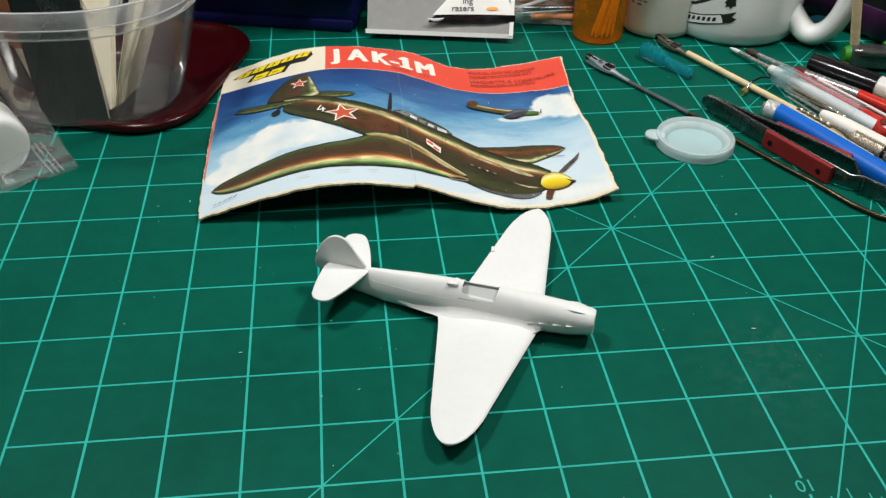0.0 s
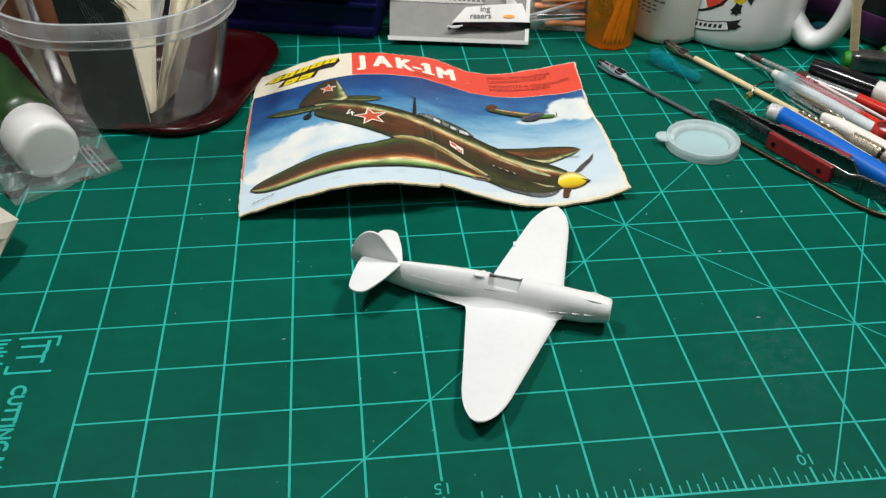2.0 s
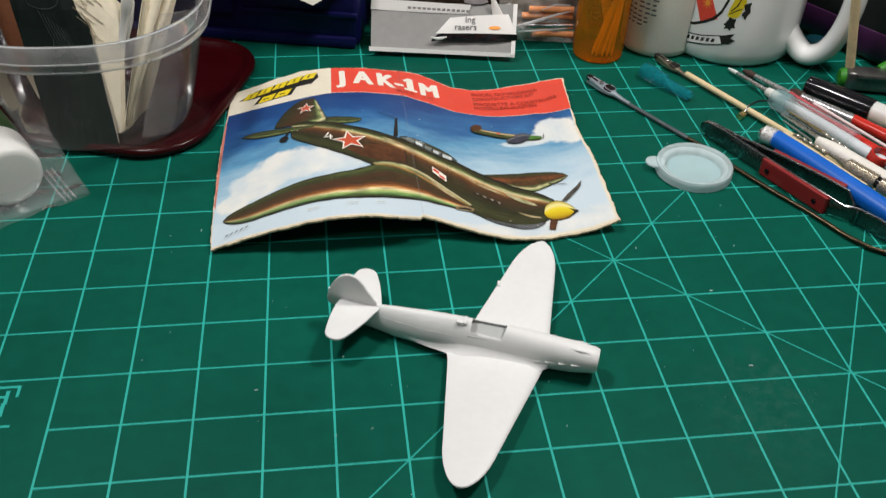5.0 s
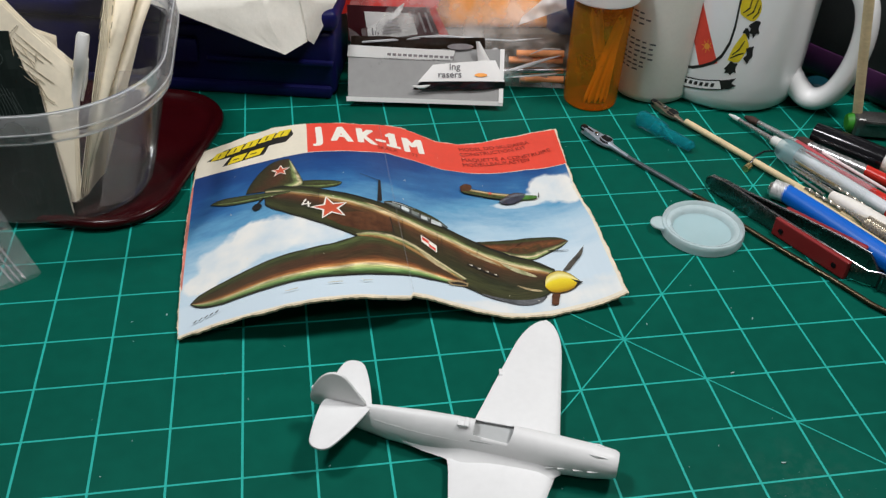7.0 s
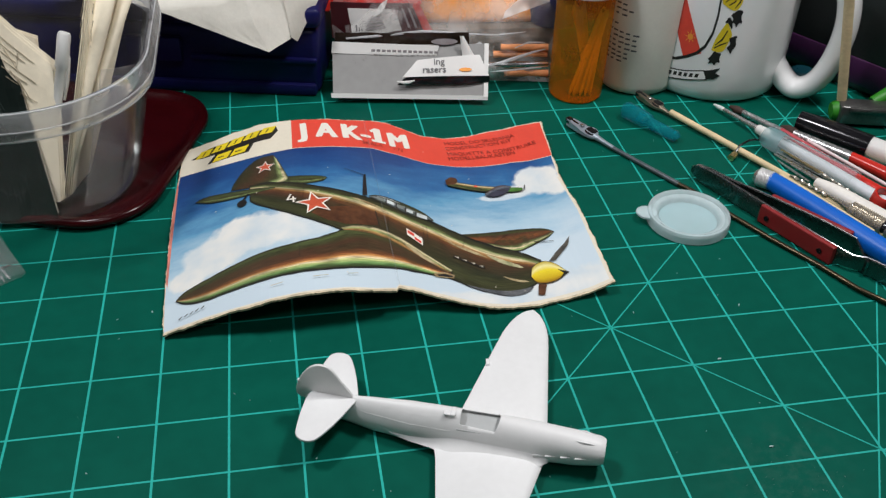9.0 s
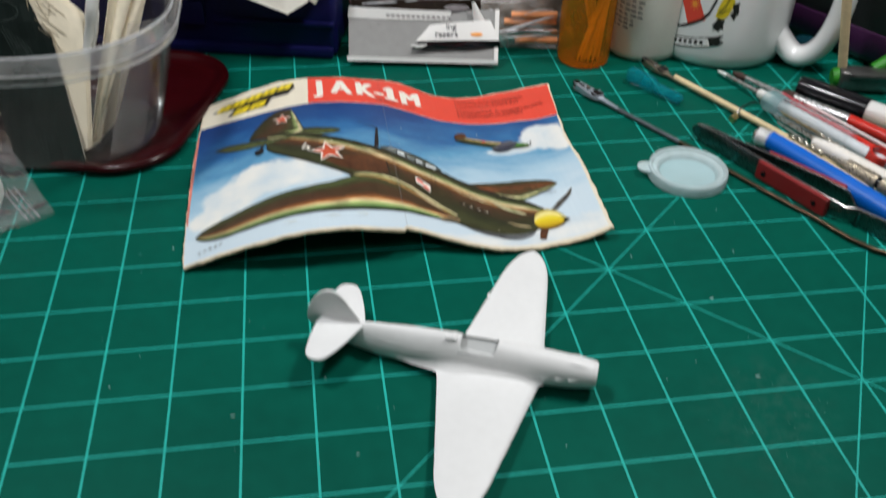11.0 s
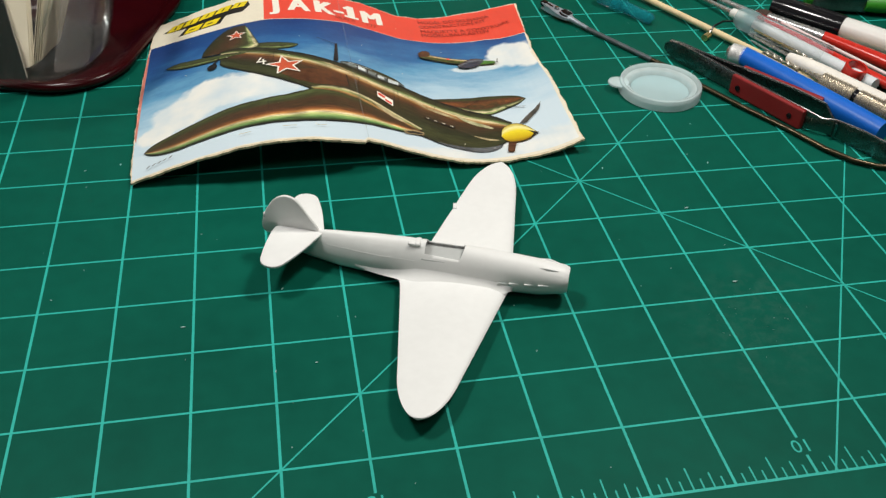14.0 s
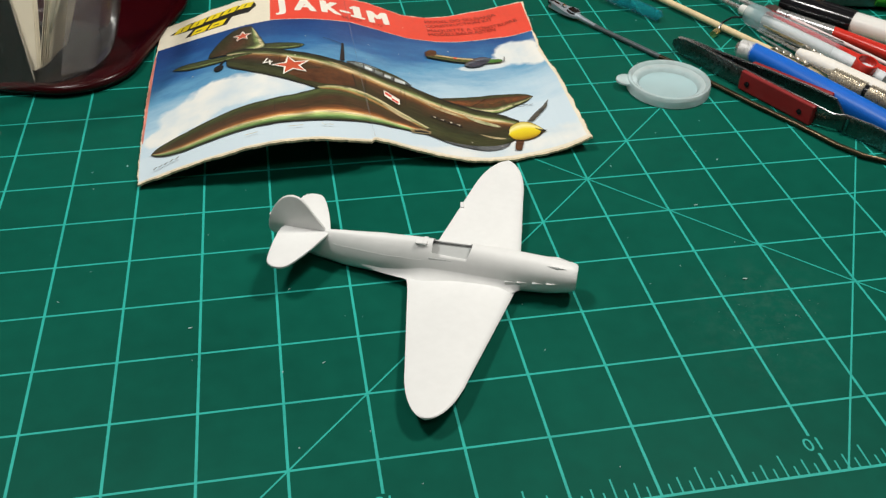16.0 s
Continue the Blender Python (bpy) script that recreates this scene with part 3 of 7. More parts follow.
# ---- model aeroplane ----
def model_aeroplane():
    plane = thing("model_aeroplane", "white unpainted plastic model aeroplane lying on the cutting mat", "model aeroplane", mm(-84.1, 97.1, 0, -22.5))

    def between(table, u):
        for a, b in zip(table, table[1:]):
            if a[0] >= u >= b[0]:
                k = (a[0] - u) / (a[0] - b[0])
                k = k * k * (3 - 2 * k) * 0.3 + k * 0.7
                return [p + (q - p) * k for p, q in zip(a[1:], b[1:])]
        return table[-1][1:]

    shape = [(35, 4.4, 13.4, 4.6), (33.5, 4.9, 14.0, 3.6), (25, 5.4, 14.9, 1.6), (12, 5.8, 15.6, 0.9), (0, 5.9, 16.0, 0.9), (-10, 5.8, 16.1, 0.9), (-20, 5.7, 16.0, 0.3), (-32, 5.9, 15.3, 0.1), (-45, 4.7, 14.2, 0.3), (-56, 3.0, 13.2, 1.6), (-66, 1.5, 12.4, 4.2), (-71, 0.6, 12.0, 7.6)]
    n = 40
    rings = []
    us = [35 - 1.0 * k for k in range(107)]
    for u in us:
        w, top, low = between(shape, u)
        zc = low + (0.44 + 0.10 * min(1, max(0, u / 25))) * (top - low)
        ring = []
        for k in range(n):
            a = 6.28318531 * k / n
            c, s = math.cos(a), math.sin(a)
            e = 1.0 + 0.22 * min(1, max(0, (8 - u) / 20)) if c > 0 else 0.74 + 0.16 * min(1, max(0, u / 12))
            hh = top - zc if c > 0 else zc - low
            ring.append((u, w * math.copysign(abs(s) ** e, s), zc + hh * math.copysign(abs(c) ** e, c)))
        rings.append(ring)
    bm = loft(rings)
    for at, way in (((-14.6, 0, 0), (1, 0, 0)), ((-2.2, 0, 13.0), (1, 0, -0.35)), ((0, 0, 13.0), (0.012, 0, 1))):
        bmesh.ops.bisect_plane(bm, geom=bm.verts[:] + bm.edges[:] + bm.faces[:], dist=1e-4, plane_co=at, plane_no=way)
    cut = []
    for f in bm.faces:
        c = f.calc_center_median()
        if c.z + 0.012 * c.x > 13.0 and c.x + 14.6 > 0 and c.x + 2.2 - 0.35 * (c.z - 13.0) < 0:
            cut.append(f)
    bmesh.ops.delete(bm, geom=cut, context="FACES")
    body = part("fuselage", bm, WHITE_PLASTIC, plane, smooth=35)
    thick = body.modifiers.new("thickness", "SOLIDIFY")
    thick.thickness, thick.offset = 0.0003, -1
    # cockpit floor, and the headrest behind the opening
    # the floor's grey is painted shade inside the opening
    part("cockpit_floor", moved(slab(14.4, 9.6, 0.8, 0.1), Matrix.Translation((-8.2, 0, 10.9))), SHADED_PLASTIC, plane)
    part("headrest", moved(slab(2.0, 4.2, 1.2, 0.5, 3), Matrix.Translation((-17.4, -0.6, 14.9))), WHITE_PLASTIC, plane, smooth=True)
    part("headrest_step", moved(slab(2.4, 2.0, 0.8, 0.3, 3), Matrix.Translation((-19.4, -1.8, 15.2))), WHITE_PLASTIC, plane, smooth=True)
    # nose ring
    part("nose_ring", moved(lathe([(0, 0.3), (3.4, 0.3), (3.6, 0), (4.15, 0), (4.35, 0.3), (4.35, -0.6)], 36), Matrix.Translation((35.0, 0, 8.8)) @ Matrix.Rotation(math.pi / 2, 4, "Y")), WHITE_PLASTIC, plane, smooth=True)

    def lead(v):
        return 16.2 - 0.142 * v

    def trail(v, side):
        return (-18.9 + 0.167 * v if side > 0 else -23.35 + 0.246 * v) - (0 if v > 12 else 0.035 * (12 - v) ** 1.7)

    tip, start = 69.4, 50
    for side in (1, -1):
        rows = []
        for v in (0, 3, 6, 8, 10, 13, 18, 25, 32, 40, 46, 50, 54, 57, 60, 62.5, 64.5, 66, 67.2, 68.1, 68.8, 69.2, 69.38):
            le, te = lead(v), trail(v, side)
            if v > start:
                k = math.sqrt(max(0.0, 1 - ((v - start) / (tip - start)) ** 2.6))
                mid, half = (le + te) / 2, (lead(start) - trail(start, side)) / 2 * (1 - 0.30 * (v - start) / (tip - start)) * max(0.05, k)
                le, te = mid + half, mid - half
            chord = le - te
            t = max(0.9, chord * 0.118 * (1 - 0.35 * v / 69))
            zc = 3.6 + 0.048 * v
            row = []
            for k in range(24):
                a = 6.28318531 * k / 24
                x = 0.5 * (1 + math.cos(a))
                y = 5 * t * (0.2969 * math.sqrt(1 - x + 1e-9) - 0.126 * (1 - x) - 0.3516 * (1 - x) ** 2 + 0.2843 * (1 - x) ** 3 - 0.1015 * (1 - x) ** 4)
                s = math.sin(a)
                row.append((te + chord * x + 0.02 * side * v, side * v - 1.4, zc + (y * 0.9 if s >= 0 else -y * 0.6) + 0.22 * s))
            rows.append(row)
        part("wing", loft(rows), WHITE_PLASTIC, plane, smooth=60)
        fil = []
        root = [(17, 0.2), (14, 1.2), (8, 1.8), (0, 2.1), (-8, 2.3), (-14, 2.3), (-18, 2.1), (-21, 1.5), (-24, 1.0), (-29, 0.6), (-34, 0.25), (-39, 0.02)]
        for u in range(17, -40, -1):
            r = 1.55 * between(root, u)[0]
            wd = between(shape, u)[0]
            zb = 5.4 - (0 if u > 5 else 0.03 * (5 - max(u, -20))) - (0 if u > -16 else 0.05 * (-16 - max(u, -28))) 
            fil.append([(u, side * (wd - 1.6), zb + r + 1.6), (u, side * (wd + 0.10 * r), zb + 0.6 * r + 0.5), (u, side * (wd + 0.6 * r), zb + 0.16 * r), (u, side * (wd + 1.5 * r), zb - 0.5), (u, side * (wd - 1.4), zb - 2.0)])
        part("wing_fillet", loft(fil), WHITE_PLASTIC, plane, smooth=70)
    # small sprue nubs left on the wing edge
    part("sprue_nub", moved(slab(1.4, 3.2, 0.9, 0.2), Matrix.Translation((-11.5, 36, 5.2)) @ Matrix.Rotation(0.2, 4, "Z")), WHITE_PLASTIC, plane)

    fin = smooth_line([(-53.0, 12.6), (-57.4, 19.0), (-59.6, 22.8), (-61.6, 25.2), (-63.8, 26.1), (-66.2, 25.9), (-69.0, 24.3), (-71.9, 20.4), (-73.6, 16.5), (-74.5, 13.0), (-74.4, 10.0), (-72.5, 8.6), (-66, 9.2), (-58, 9.4)], 1)
    part("fin", moved(plate(fin, -0.55, 0.55, 0.3), Matrix.Rotation(math.pi / 2, 4, "X")), WHITE_PLASTIC, plane, smooth=50)
    part("rudder_hinge", moved(slab(1.0, 1.3, 1.6, 0.3), Matrix.Translation((-73.3, 0, 15.6))), WHITE_PLASTIC, plane)
    for side in (1, -1):
        k = 0.90 if side > 0 else 1.0
        tp = smooth_line([(-51.8, 0), (-52.6, 3), (-56.0, 13 * k), (-59.4, 20.2 * k), (-61.2, 22.3 * k), (-63.4, 22.9 * k), (-66.0, 22.4 * k), (-67.8, 20.6 * k), (-68.4, 18 * k), (-69.4, 9), (-69.6, 2.5), (-68, 0)], 1)
        part("tailplane", moved(plate([(u, side * v) for u, v in tp], -0.5, 0.5, 0.28), Matrix.Translation((0, 0, 12.4))), WHITE_PLASTIC, plane, smooth=50)
    stub = None
    for side in (1, -1):
        for u in (13.4, 17.4, 22.6, 27.4):
            wd, top, low = between(shape, u)
            if stub is None:
                b = plate([(-1.8, -0.4), (1.8, -0.4), (1.7, 0.2), (-1.8, 1.0)], -0.4, 0.4, 0.1)
                stub = part("exhaust_stub", b, WHITE_PLASTIC, plane)
                stub.matrix_local = mm(u, side * (wd - 0.25), 7.4 + 0.095 * (u - 13.4)) @ Matrix.Diagonal((1, side, 1, 1))
            else:
                o = new("exhaust_stub", stub.data)
                o.parent = plane
                o.matrix_local = mm(u, side * (wd - 0.25), 7.4 + 0.095 * (u - 13.4)) @ Matrix.Diagonal((1, side, 1, 1))
    part("chin_intake", moved(slab(11, 5.4, 3.0, 1.2, 3), Matrix.Translation((15, 0, 1.2))), WHITE_PLASTIC, plane, smooth=True)
    part("belly_radiator", moved(slab(17, 8.0, 3.0, 1.1, 3), Matrix.Translation((-12, 0, 0.0))), WHITE_PLASTIC, plane, smooth=True)
    for side in (1, -1):
        seam = []
        for k in range(17):
            u = -18 - 2 * k
            wd, top, low = between(shape, u)
            zs = 12.0 - 0.018 * k
            zc = low + 0.44 * (top - low)
            c = (max(0.01, zs - 1.6 - zc) / (top - zc)) ** (1 / 1.22)
            seam.append((u, side * wd * math.sqrt(max(0.0, 1 - c * c)) ** 1.22, zs - 1.6))
        part("panel_line", tube(seam, 0.07, 6), WHITE_PLASTIC, plane)
        part("upper_intake", tube([(25, side * 2.5, 14.2), (28, side * 2.5, 14.15), (31.5, side * 2.3, 13.7)], [0.1, 0.4, 0.12], 8), WHITE_PLASTIC, plane, smooth=True)
    return plane


model_aeroplane()


# ---- box-art card ----
CARD_BEND = [(-3, 0.3), (13, 5.5), (28, 10.5), (43, 15.0), (58, 17.0), (73, 16.2), (85, 14.0), (94, 11.2), (107, 7.2), (123, 3.6), (143, 1.2), (163, 0.8), (175, 2.2), (186, 6.0), (195, 8.5)]


def card_height(x):
    if x <= CARD_BEND[0][0]:
        return CARD_BEND[0][1]
    for (xa, za), (xb, zb) in zip(CARD_BEND, CARD_BEND[1:]):
        if x <= xb:
            return za + (zb - za) * (x - xa) / (xb - xa)
    return CARD_BEND[-1][1]


def card_z(x):
    """The bent card as narrow flat facets, so that every printed layer follows it exactly."""
    a = math.floor(x / 3) * 3
    low, high = ((card_height(q - 4) + 2 * card_height(q) + card_height(q + 4)) / 4 for q in (a, a + 3))
    return low + (high - low) * (x - a) / 3


def slices(bm):
    xs = [v.co.x for v in bm.verts]
    x = math.ceil(min(xs) / 3) * 3
    while x < max(xs):
        bmesh.ops.bisect_plane(bm, geom=bm.verts[:] + bm.edges[:] + bm.faces[:], dist=1e-5, plane_co=(x, 0, 0), plane_no=(1, 0, 0))
        x += 3


def draped(outline, lift, thickness=0.0):
    """A flat outline laid over the bent card."""
    bm = bmesh.new()
    bm.faces.new([bm.verts.new((x, y, 0)) for x, y in outline])
    return drape(bm, lift, thickness)


def drape(bm, lift, thickness=0.0):
    slices(bm)
    bmesh.ops.triangulate(bm, faces=bm.faces[:])
    for v in bm.verts:
        v.co.z = card_z(v.co.x) + lift
    if thickness:
        top = bm.faces[:]
        low = bmesh.ops.extrude_face_region(bm, geom=top)
        for v in low["geom"]:
            if isinstance(v, bmesh.types.BMVert):
                v.co.z += thickness
    return bm


def ragged(points, size, step=1.6):
    """The outline with a torn edge."""
    out = []
    for i, (a, b) in enumerate(zip(points, points[1:] + points[:1])):
        n = max(1, int(math.dist(a, b) / step))
        for k in range(n):
            x, y = a[0] + (b[0] - a[0]) * k / n, a[1] + (b[1] - a[1]) * k / n
            j = 0.8 * noise.noise((x * 0.13, y * 0.13, 3.0)) + 0.45 * noise.noise((x * 0.55, y * 0.55, 9.0)) + random.uniform(-0.22, 0.22)
            q = 0.6 * noise.noise((x * 0.16 + 40, y * 0.16, 5.0)) + 0.3 * noise.noise((x * 0.6, y * 0.6 + 20, 5.0)) + random.uniform(-0.15, 0.15)
            out.append((x + q * size, y + j * size))
    return out


def box_art_card():
    card = thing("box_art_card", "torn curled box-art card with a painted green fighter aeroplane", "card", mm(-203, 170, 0.15))
    edge = [(2.9, 136.7), (16, 137.1), (27.6, 138), (42, 137.8), (57, 136.3), (70.6, 136.5), (85, 138), (97.3, 142.5), (106.4, 143.5), (113.4, 140.3), (123.2, 134.5), (135, 132.9), (147.6, 135), (160.7, 139), (176.3, 139.9), (188.3, 136.2), (185.9, 103.8), (184.6, 82.8), (185.5, 67), (186.3, 54), (185.7, 29), (185.4, 2.9), (178, 2), (165.3, 0.4), (152.5, -2), (140, -3), (130.5, -2.5), (119, 0.2), (107.6, 3), (100.7, 4.7), (94.2, 5.4), (92.6, 3), (84, 1.1), (72.7, 1), (61.5, 0.2), (50.4, 0), (39.3, 0), (28, 0.9), (16.8, 1.6), (5.5, 1.3), (-0.2, 0.9), (-0.8, 18), (-0.9, 51), (-0.7, 80), (0.8, 102), (1.6, 121)]
    part("card_sheet", draped(ragged(edge, 0.9, 0.8), 0.0, 0.9), CARD_STOCK, card, "grey card torn along its lower edge")
    layer = [0.93]

    def ink(name, outline, mat, up=0.012, label=""):
        layer[0] += up
        return part(name, draped(outline, layer[0]), mat, card, label)

    def strip(name, low, high, mat, n=44, m=10, rim=0.45):
        """A painted form between two lines, dark-rimmed."""
        low, high = along(smooth_line(low), n), along(smooth_line(high), n)
        if rim:
            ring = low + high[::-1]
            k = len(ring)
            area = sum(p[0] * q[1] - q[0] * p[1] for p, q in zip(ring, ring[1:] + ring[:1]))
            sign = 1 if area > 0 else -1
            big = []
            for i, (x, y) in enumerate(ring):
                (ax, ay), (bx, by) = ring[i - 2], ring[(i + 2) % k]
                l = math.hypot(bx - ax, by - ay) or 1
                wide = rim * (0.7 + 0.5 * noise.noise((x * 0.2, y * 0.2, 1.0)))
                big.append((x + sign * (by - ay) / l * wide, y - sign * (bx - ax) / l * wide))
            layer[0] += 0.012
            bm = bmesh.new()
            vo = [bm.verts.new((x, y, 0)) for x, y in big]
            vi = [bm.verts.new((x, y, 0)) for x, y in ring]
            for i in range(k):
                q = (i + 1) % k
                bm.faces.new((vo[i], vo[q], vi[q], vi[i]))
            slices(bm)
            for v in bm.verts:
                v.co.z = card_z(v.co.x) + layer[0]
            rim_mesh = bm
        layer[0] += 0.012
        bm = bmesh.new()
        uv = bm.loops.layers.uv.new("uv")
        rows = [[bm.verts.new((a[0] + (b[0] - a[0]) * j / m, a[1] + (b[1] - a[1]) * j / m, 0)) for j in range(m + 1)] for a, b in zip(low, high)]
        for i in range(n):
            for j in range(m):
                f = bm.faces.new((rows[i][j], rows[i + 1][j], rows[i + 1][j + 1], rows[i][j + 1]))
                for loop, st in zip(f.loops, ((i, j), (i + 1, j), (i + 1, j + 1), (i, j + 1))):
                    loop[uv].uv = (st[0] / n, st[1] / m)
        slices(bm)
        for v in bm.verts:
            v.co.z = card_z(v.co.x) + layer[0]
        form = part(name, bm, mat, card)
        if rim:
            part("outline", rim_mesh, INK_BLACK, form)
        return form

    cx, cy = 93, 69
    inner = [(x + (cx - x) * 0.004, y + (cy - y) * 0.004 + (0.7 if y < 20 else 0)) for x, y in edge]
    ink("printed_border", ragged(inner, 0.5, 1.3), INK_CREAM)
    low = [(x - (1.6 if x > 120 else -0.4 if x < 20 else 0), y + (2.6 if x > 95 else 1.9)) for x, y in edge if y < 106][1:]
    sky = [(56.5, 108.9), (68.8, 109.4), (82.6, 110.8), (95.5, 113.9), (108.1, 112), (121.9, 107.2), (136, 105), (150.6, 105), (165.6, 106.6), (184.9, 103.6), (183.6, 84)] + low + [(1.9, 113.6), (13.8, 112.3), (27.7, 110), (41.5, 108.4)]
    ink("printed_sky", sky, INK_SKY)
    band = [(57.2, 136), (70.6, 136.2), (85, 137.6), (97.3, 142), (106.4, 143), (113.4, 139.8), (123.2, 134), (135, 132.4), (147.6, 134.4), (160.7, 138.3), (176.3, 139.2), (187.4, 135.6), (185.4, 103.9), (165.6, 107), (150.6, 105.4), (136, 105.3), (121.9, 107.5), (108.1, 112.3), (95.5, 114.3), (82.6, 111.2), (68.8, 109.8), (56.6, 109.3)]
    ink("printed_red_band", ragged(band, 0.12, 4), INK_RED, label="red title band")
    ink("printed_edge_strip", [(-0.7, 34), (0.1, 30), (0.5, 60), (1.5, 104), (0.9, 110), (-0.2, 90), (-0.8, 60)], material("worn_red_ink", (0.62, 0.20, 0.15), 0.6, vary=0.3, scale=200))
    # maker's badge as plain shapes
    badge = ink("printed_badge", [(7.0, 125.6), (15.8, 130.8), (24.8, 131), (36.2, 131.2), (49.6, 132.5), (50.4, 128), (46.4, 121.8), (38.3, 121.9), (35.6, 115.4), (25, 115.9), (15.2, 116.5), (19, 123), (12, 123.8)], INK_BLACK)
    layer[0] += 0.012
    for k in range(5):
        x, y = 9.0 + 7.9 * k, 124.6 + 0.75 * k
        block = part("badge_block", draped([(x, y), (x + 6.8, y - 0.1), (x + 9.2, y + 5.5), (x + 2.9, y + 5.4)], layer[0]), INK_YELLOW, badge)
        part("badge_stroke", draped([(x + 3.4, y + 1.0), (x + 4.1, y + 1.0), (x + 5.6, y + 4.3), (x + 4.9, y + 4.3)], layer[0] + 0.01), INK_BLACK, block)
    for k in range(2):
        x, y = 17.6 + 8.6 * k, 116.7
        block = part("badge_block", draped([(x, y), (x + 7.4, y - 0.1), (x + 9.9, y + 5.3), (x + 2.6, y + 5.4)], layer[0]), INK_YELLOW, badge)
        part("badge_stroke", draped([(x + 2.6, y + 2.2), (x + 5.6, y + 2.0), (x + 6.0, y + 2.8), (x + 3.0, y + 3.0)], layer[0] + 0.01), INK_BLACK, block)
    layer[0] += 0.012

    def words(text, x, y, size, mat, turn=0.0, heavy=0.0, spacing=1.0, squeeze=1.0, bold=()):
        for dx, dy in ((0, 0), *bold):
            layer[0] += 0.008
            bm = moved(lettering(text, size, heavy=heavy, spacing=spacing), Matrix.Translation((x + dx, y + dy, 0)) @ Matrix.Rotation(radians(turn), 4, "Z") @ Matrix.Diagonal((squeeze, 1, 1, 1)))
            part("printed_text", drape(bm, layer[0]), mat, card)

    fat = ((0.9, 0), (-0.9, 0), (0.45, 0.35), (-0.45, -0.3))
    for text, x, y in (("J", 61.2, 118.9), ("A", 69.2, 119.2), ("K", 81.6, 119.8), ("-", 91.4, 120.6), ("M", 105.0, 119.4)):
        words(text, x, y, 19.4, INK_WHITE, 0.5, squeeze=0.74 if text != "M" else 0.7, bold=fat)
    ink("printed_text", [(96.2, 131.4), (99.0, 134.6), (101.8, 134.4), (101.8, 122.6), (103.4, 122.5), (103.4, 120.4), (96.4, 120.8), (96.4, 122.9), (98.0, 122.8), (98.0, 130.4), (96.8, 129.6)], INK_WHITE, 0.008)
    words("SKALA", 91.2, 116.8, 3.9, INK_DARKRED, 0, squeeze=0.9)
    words("1:72", 106.2, 116.0, 3.9, INK_DARKRED, -4, squeeze=0.8)
    for text, x, y, turn in (("MODEL DO SKLEJANIA", 134.4, 125.4, 6.4), ("CONSTRUCTION KIT", 134.2, 120.4, 8.0), ("MAQUETTE A CONSTRUIRE", 134.1, 115.4, 3.0), ("MODELLBAUKASTEN", 133.9, 110.8, 4.6)):
        words(text, x, y, 4.4, INK_DARKRED, turn, squeeze=0.86)

    # painted fighter
    black, dusk, olive, leaf, pale, cream, tan, rust, umber = (0.012, 0.012, 0.010), (0.028, 0.032, 0.014), (0.055, 0.062, 0.022), (0.11, 0.15, 0.05), (0.34, 0.44, 0.16), (0.78, 0.66, 0.40), (0.50, 0.27, 0.09), (0.26, 0.085, 0.028), (0.085, 0.036, 0.018)
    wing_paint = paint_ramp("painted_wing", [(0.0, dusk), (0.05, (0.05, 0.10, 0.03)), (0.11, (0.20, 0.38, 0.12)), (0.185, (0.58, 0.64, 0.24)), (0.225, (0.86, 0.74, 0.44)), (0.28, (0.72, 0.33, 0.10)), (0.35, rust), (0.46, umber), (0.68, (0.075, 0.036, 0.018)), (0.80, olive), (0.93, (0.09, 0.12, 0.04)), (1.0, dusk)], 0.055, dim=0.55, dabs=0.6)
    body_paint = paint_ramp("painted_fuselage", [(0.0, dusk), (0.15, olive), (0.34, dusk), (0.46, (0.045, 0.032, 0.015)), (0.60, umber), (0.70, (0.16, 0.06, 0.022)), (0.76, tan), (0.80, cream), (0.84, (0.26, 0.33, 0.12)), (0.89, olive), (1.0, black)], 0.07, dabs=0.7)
    far_paint = paint_ramp("painted_far_wing", [(0.0, dusk), (0.08, pale), (0.14, cream), (0.22, leaf), (0.34, umber), (0.58, rust), (0.78, umber), (0.90, olive), (1.0, dusk)])
    fin_paint = paint_ramp("painted_fin", [(0.0, leaf), (0.07, cream), (0.13, pale), (0.24, olive), (0.5, umber), (0.75, (0.06, 0.035, 0.018)), (1.0, dusk)], 0.06)
    tail_paint = paint_ramp("painted_tailplane", [(0.0, dusk), (0.22, leaf), (0.29, pale), (0.36, olive), (0.7, (0.075, 0.10, 0.035)), (1.0, dusk)], dim=0.8)
    fair_paint = paint_ramp("painted_fairing", [(0.0, umber), (0.3, tan), (0.6, pale), (0.8, cream), (1.0, olive)])
    strip("printed_tailplane", [(52, 79.8), (60.2, 77.3), (64, 78), (69.4, 79.4), (70.9, 82.2)], [(51.5, 84.8), (61.8, 83.9), (68, 83.4), (70.9, 82.2)], tail_paint, 16, 6, 0.3)
    strip("printed_wing", [(130, 41), (139.3, 38), (151.2, 33.3), (157.3, 37.3), (166.4, 41.8), (170.5, 45.4)], [(126, 46.8), (141.5, 48.7), (158, 50.4), (168, 48.7), (170.5, 45.4)], far_paint, 30, 8, 0.55)
    strip("printed_fin", [(41, 81.5), (54, 80.5), (52.4, 88), (49.8, 98), (47.6, 104.6)], [(27, 85.6), (29, 92.4), (36, 103), (41.4, 106), (47.4, 105.4)], fin_paint, 24, 8, 0.3)
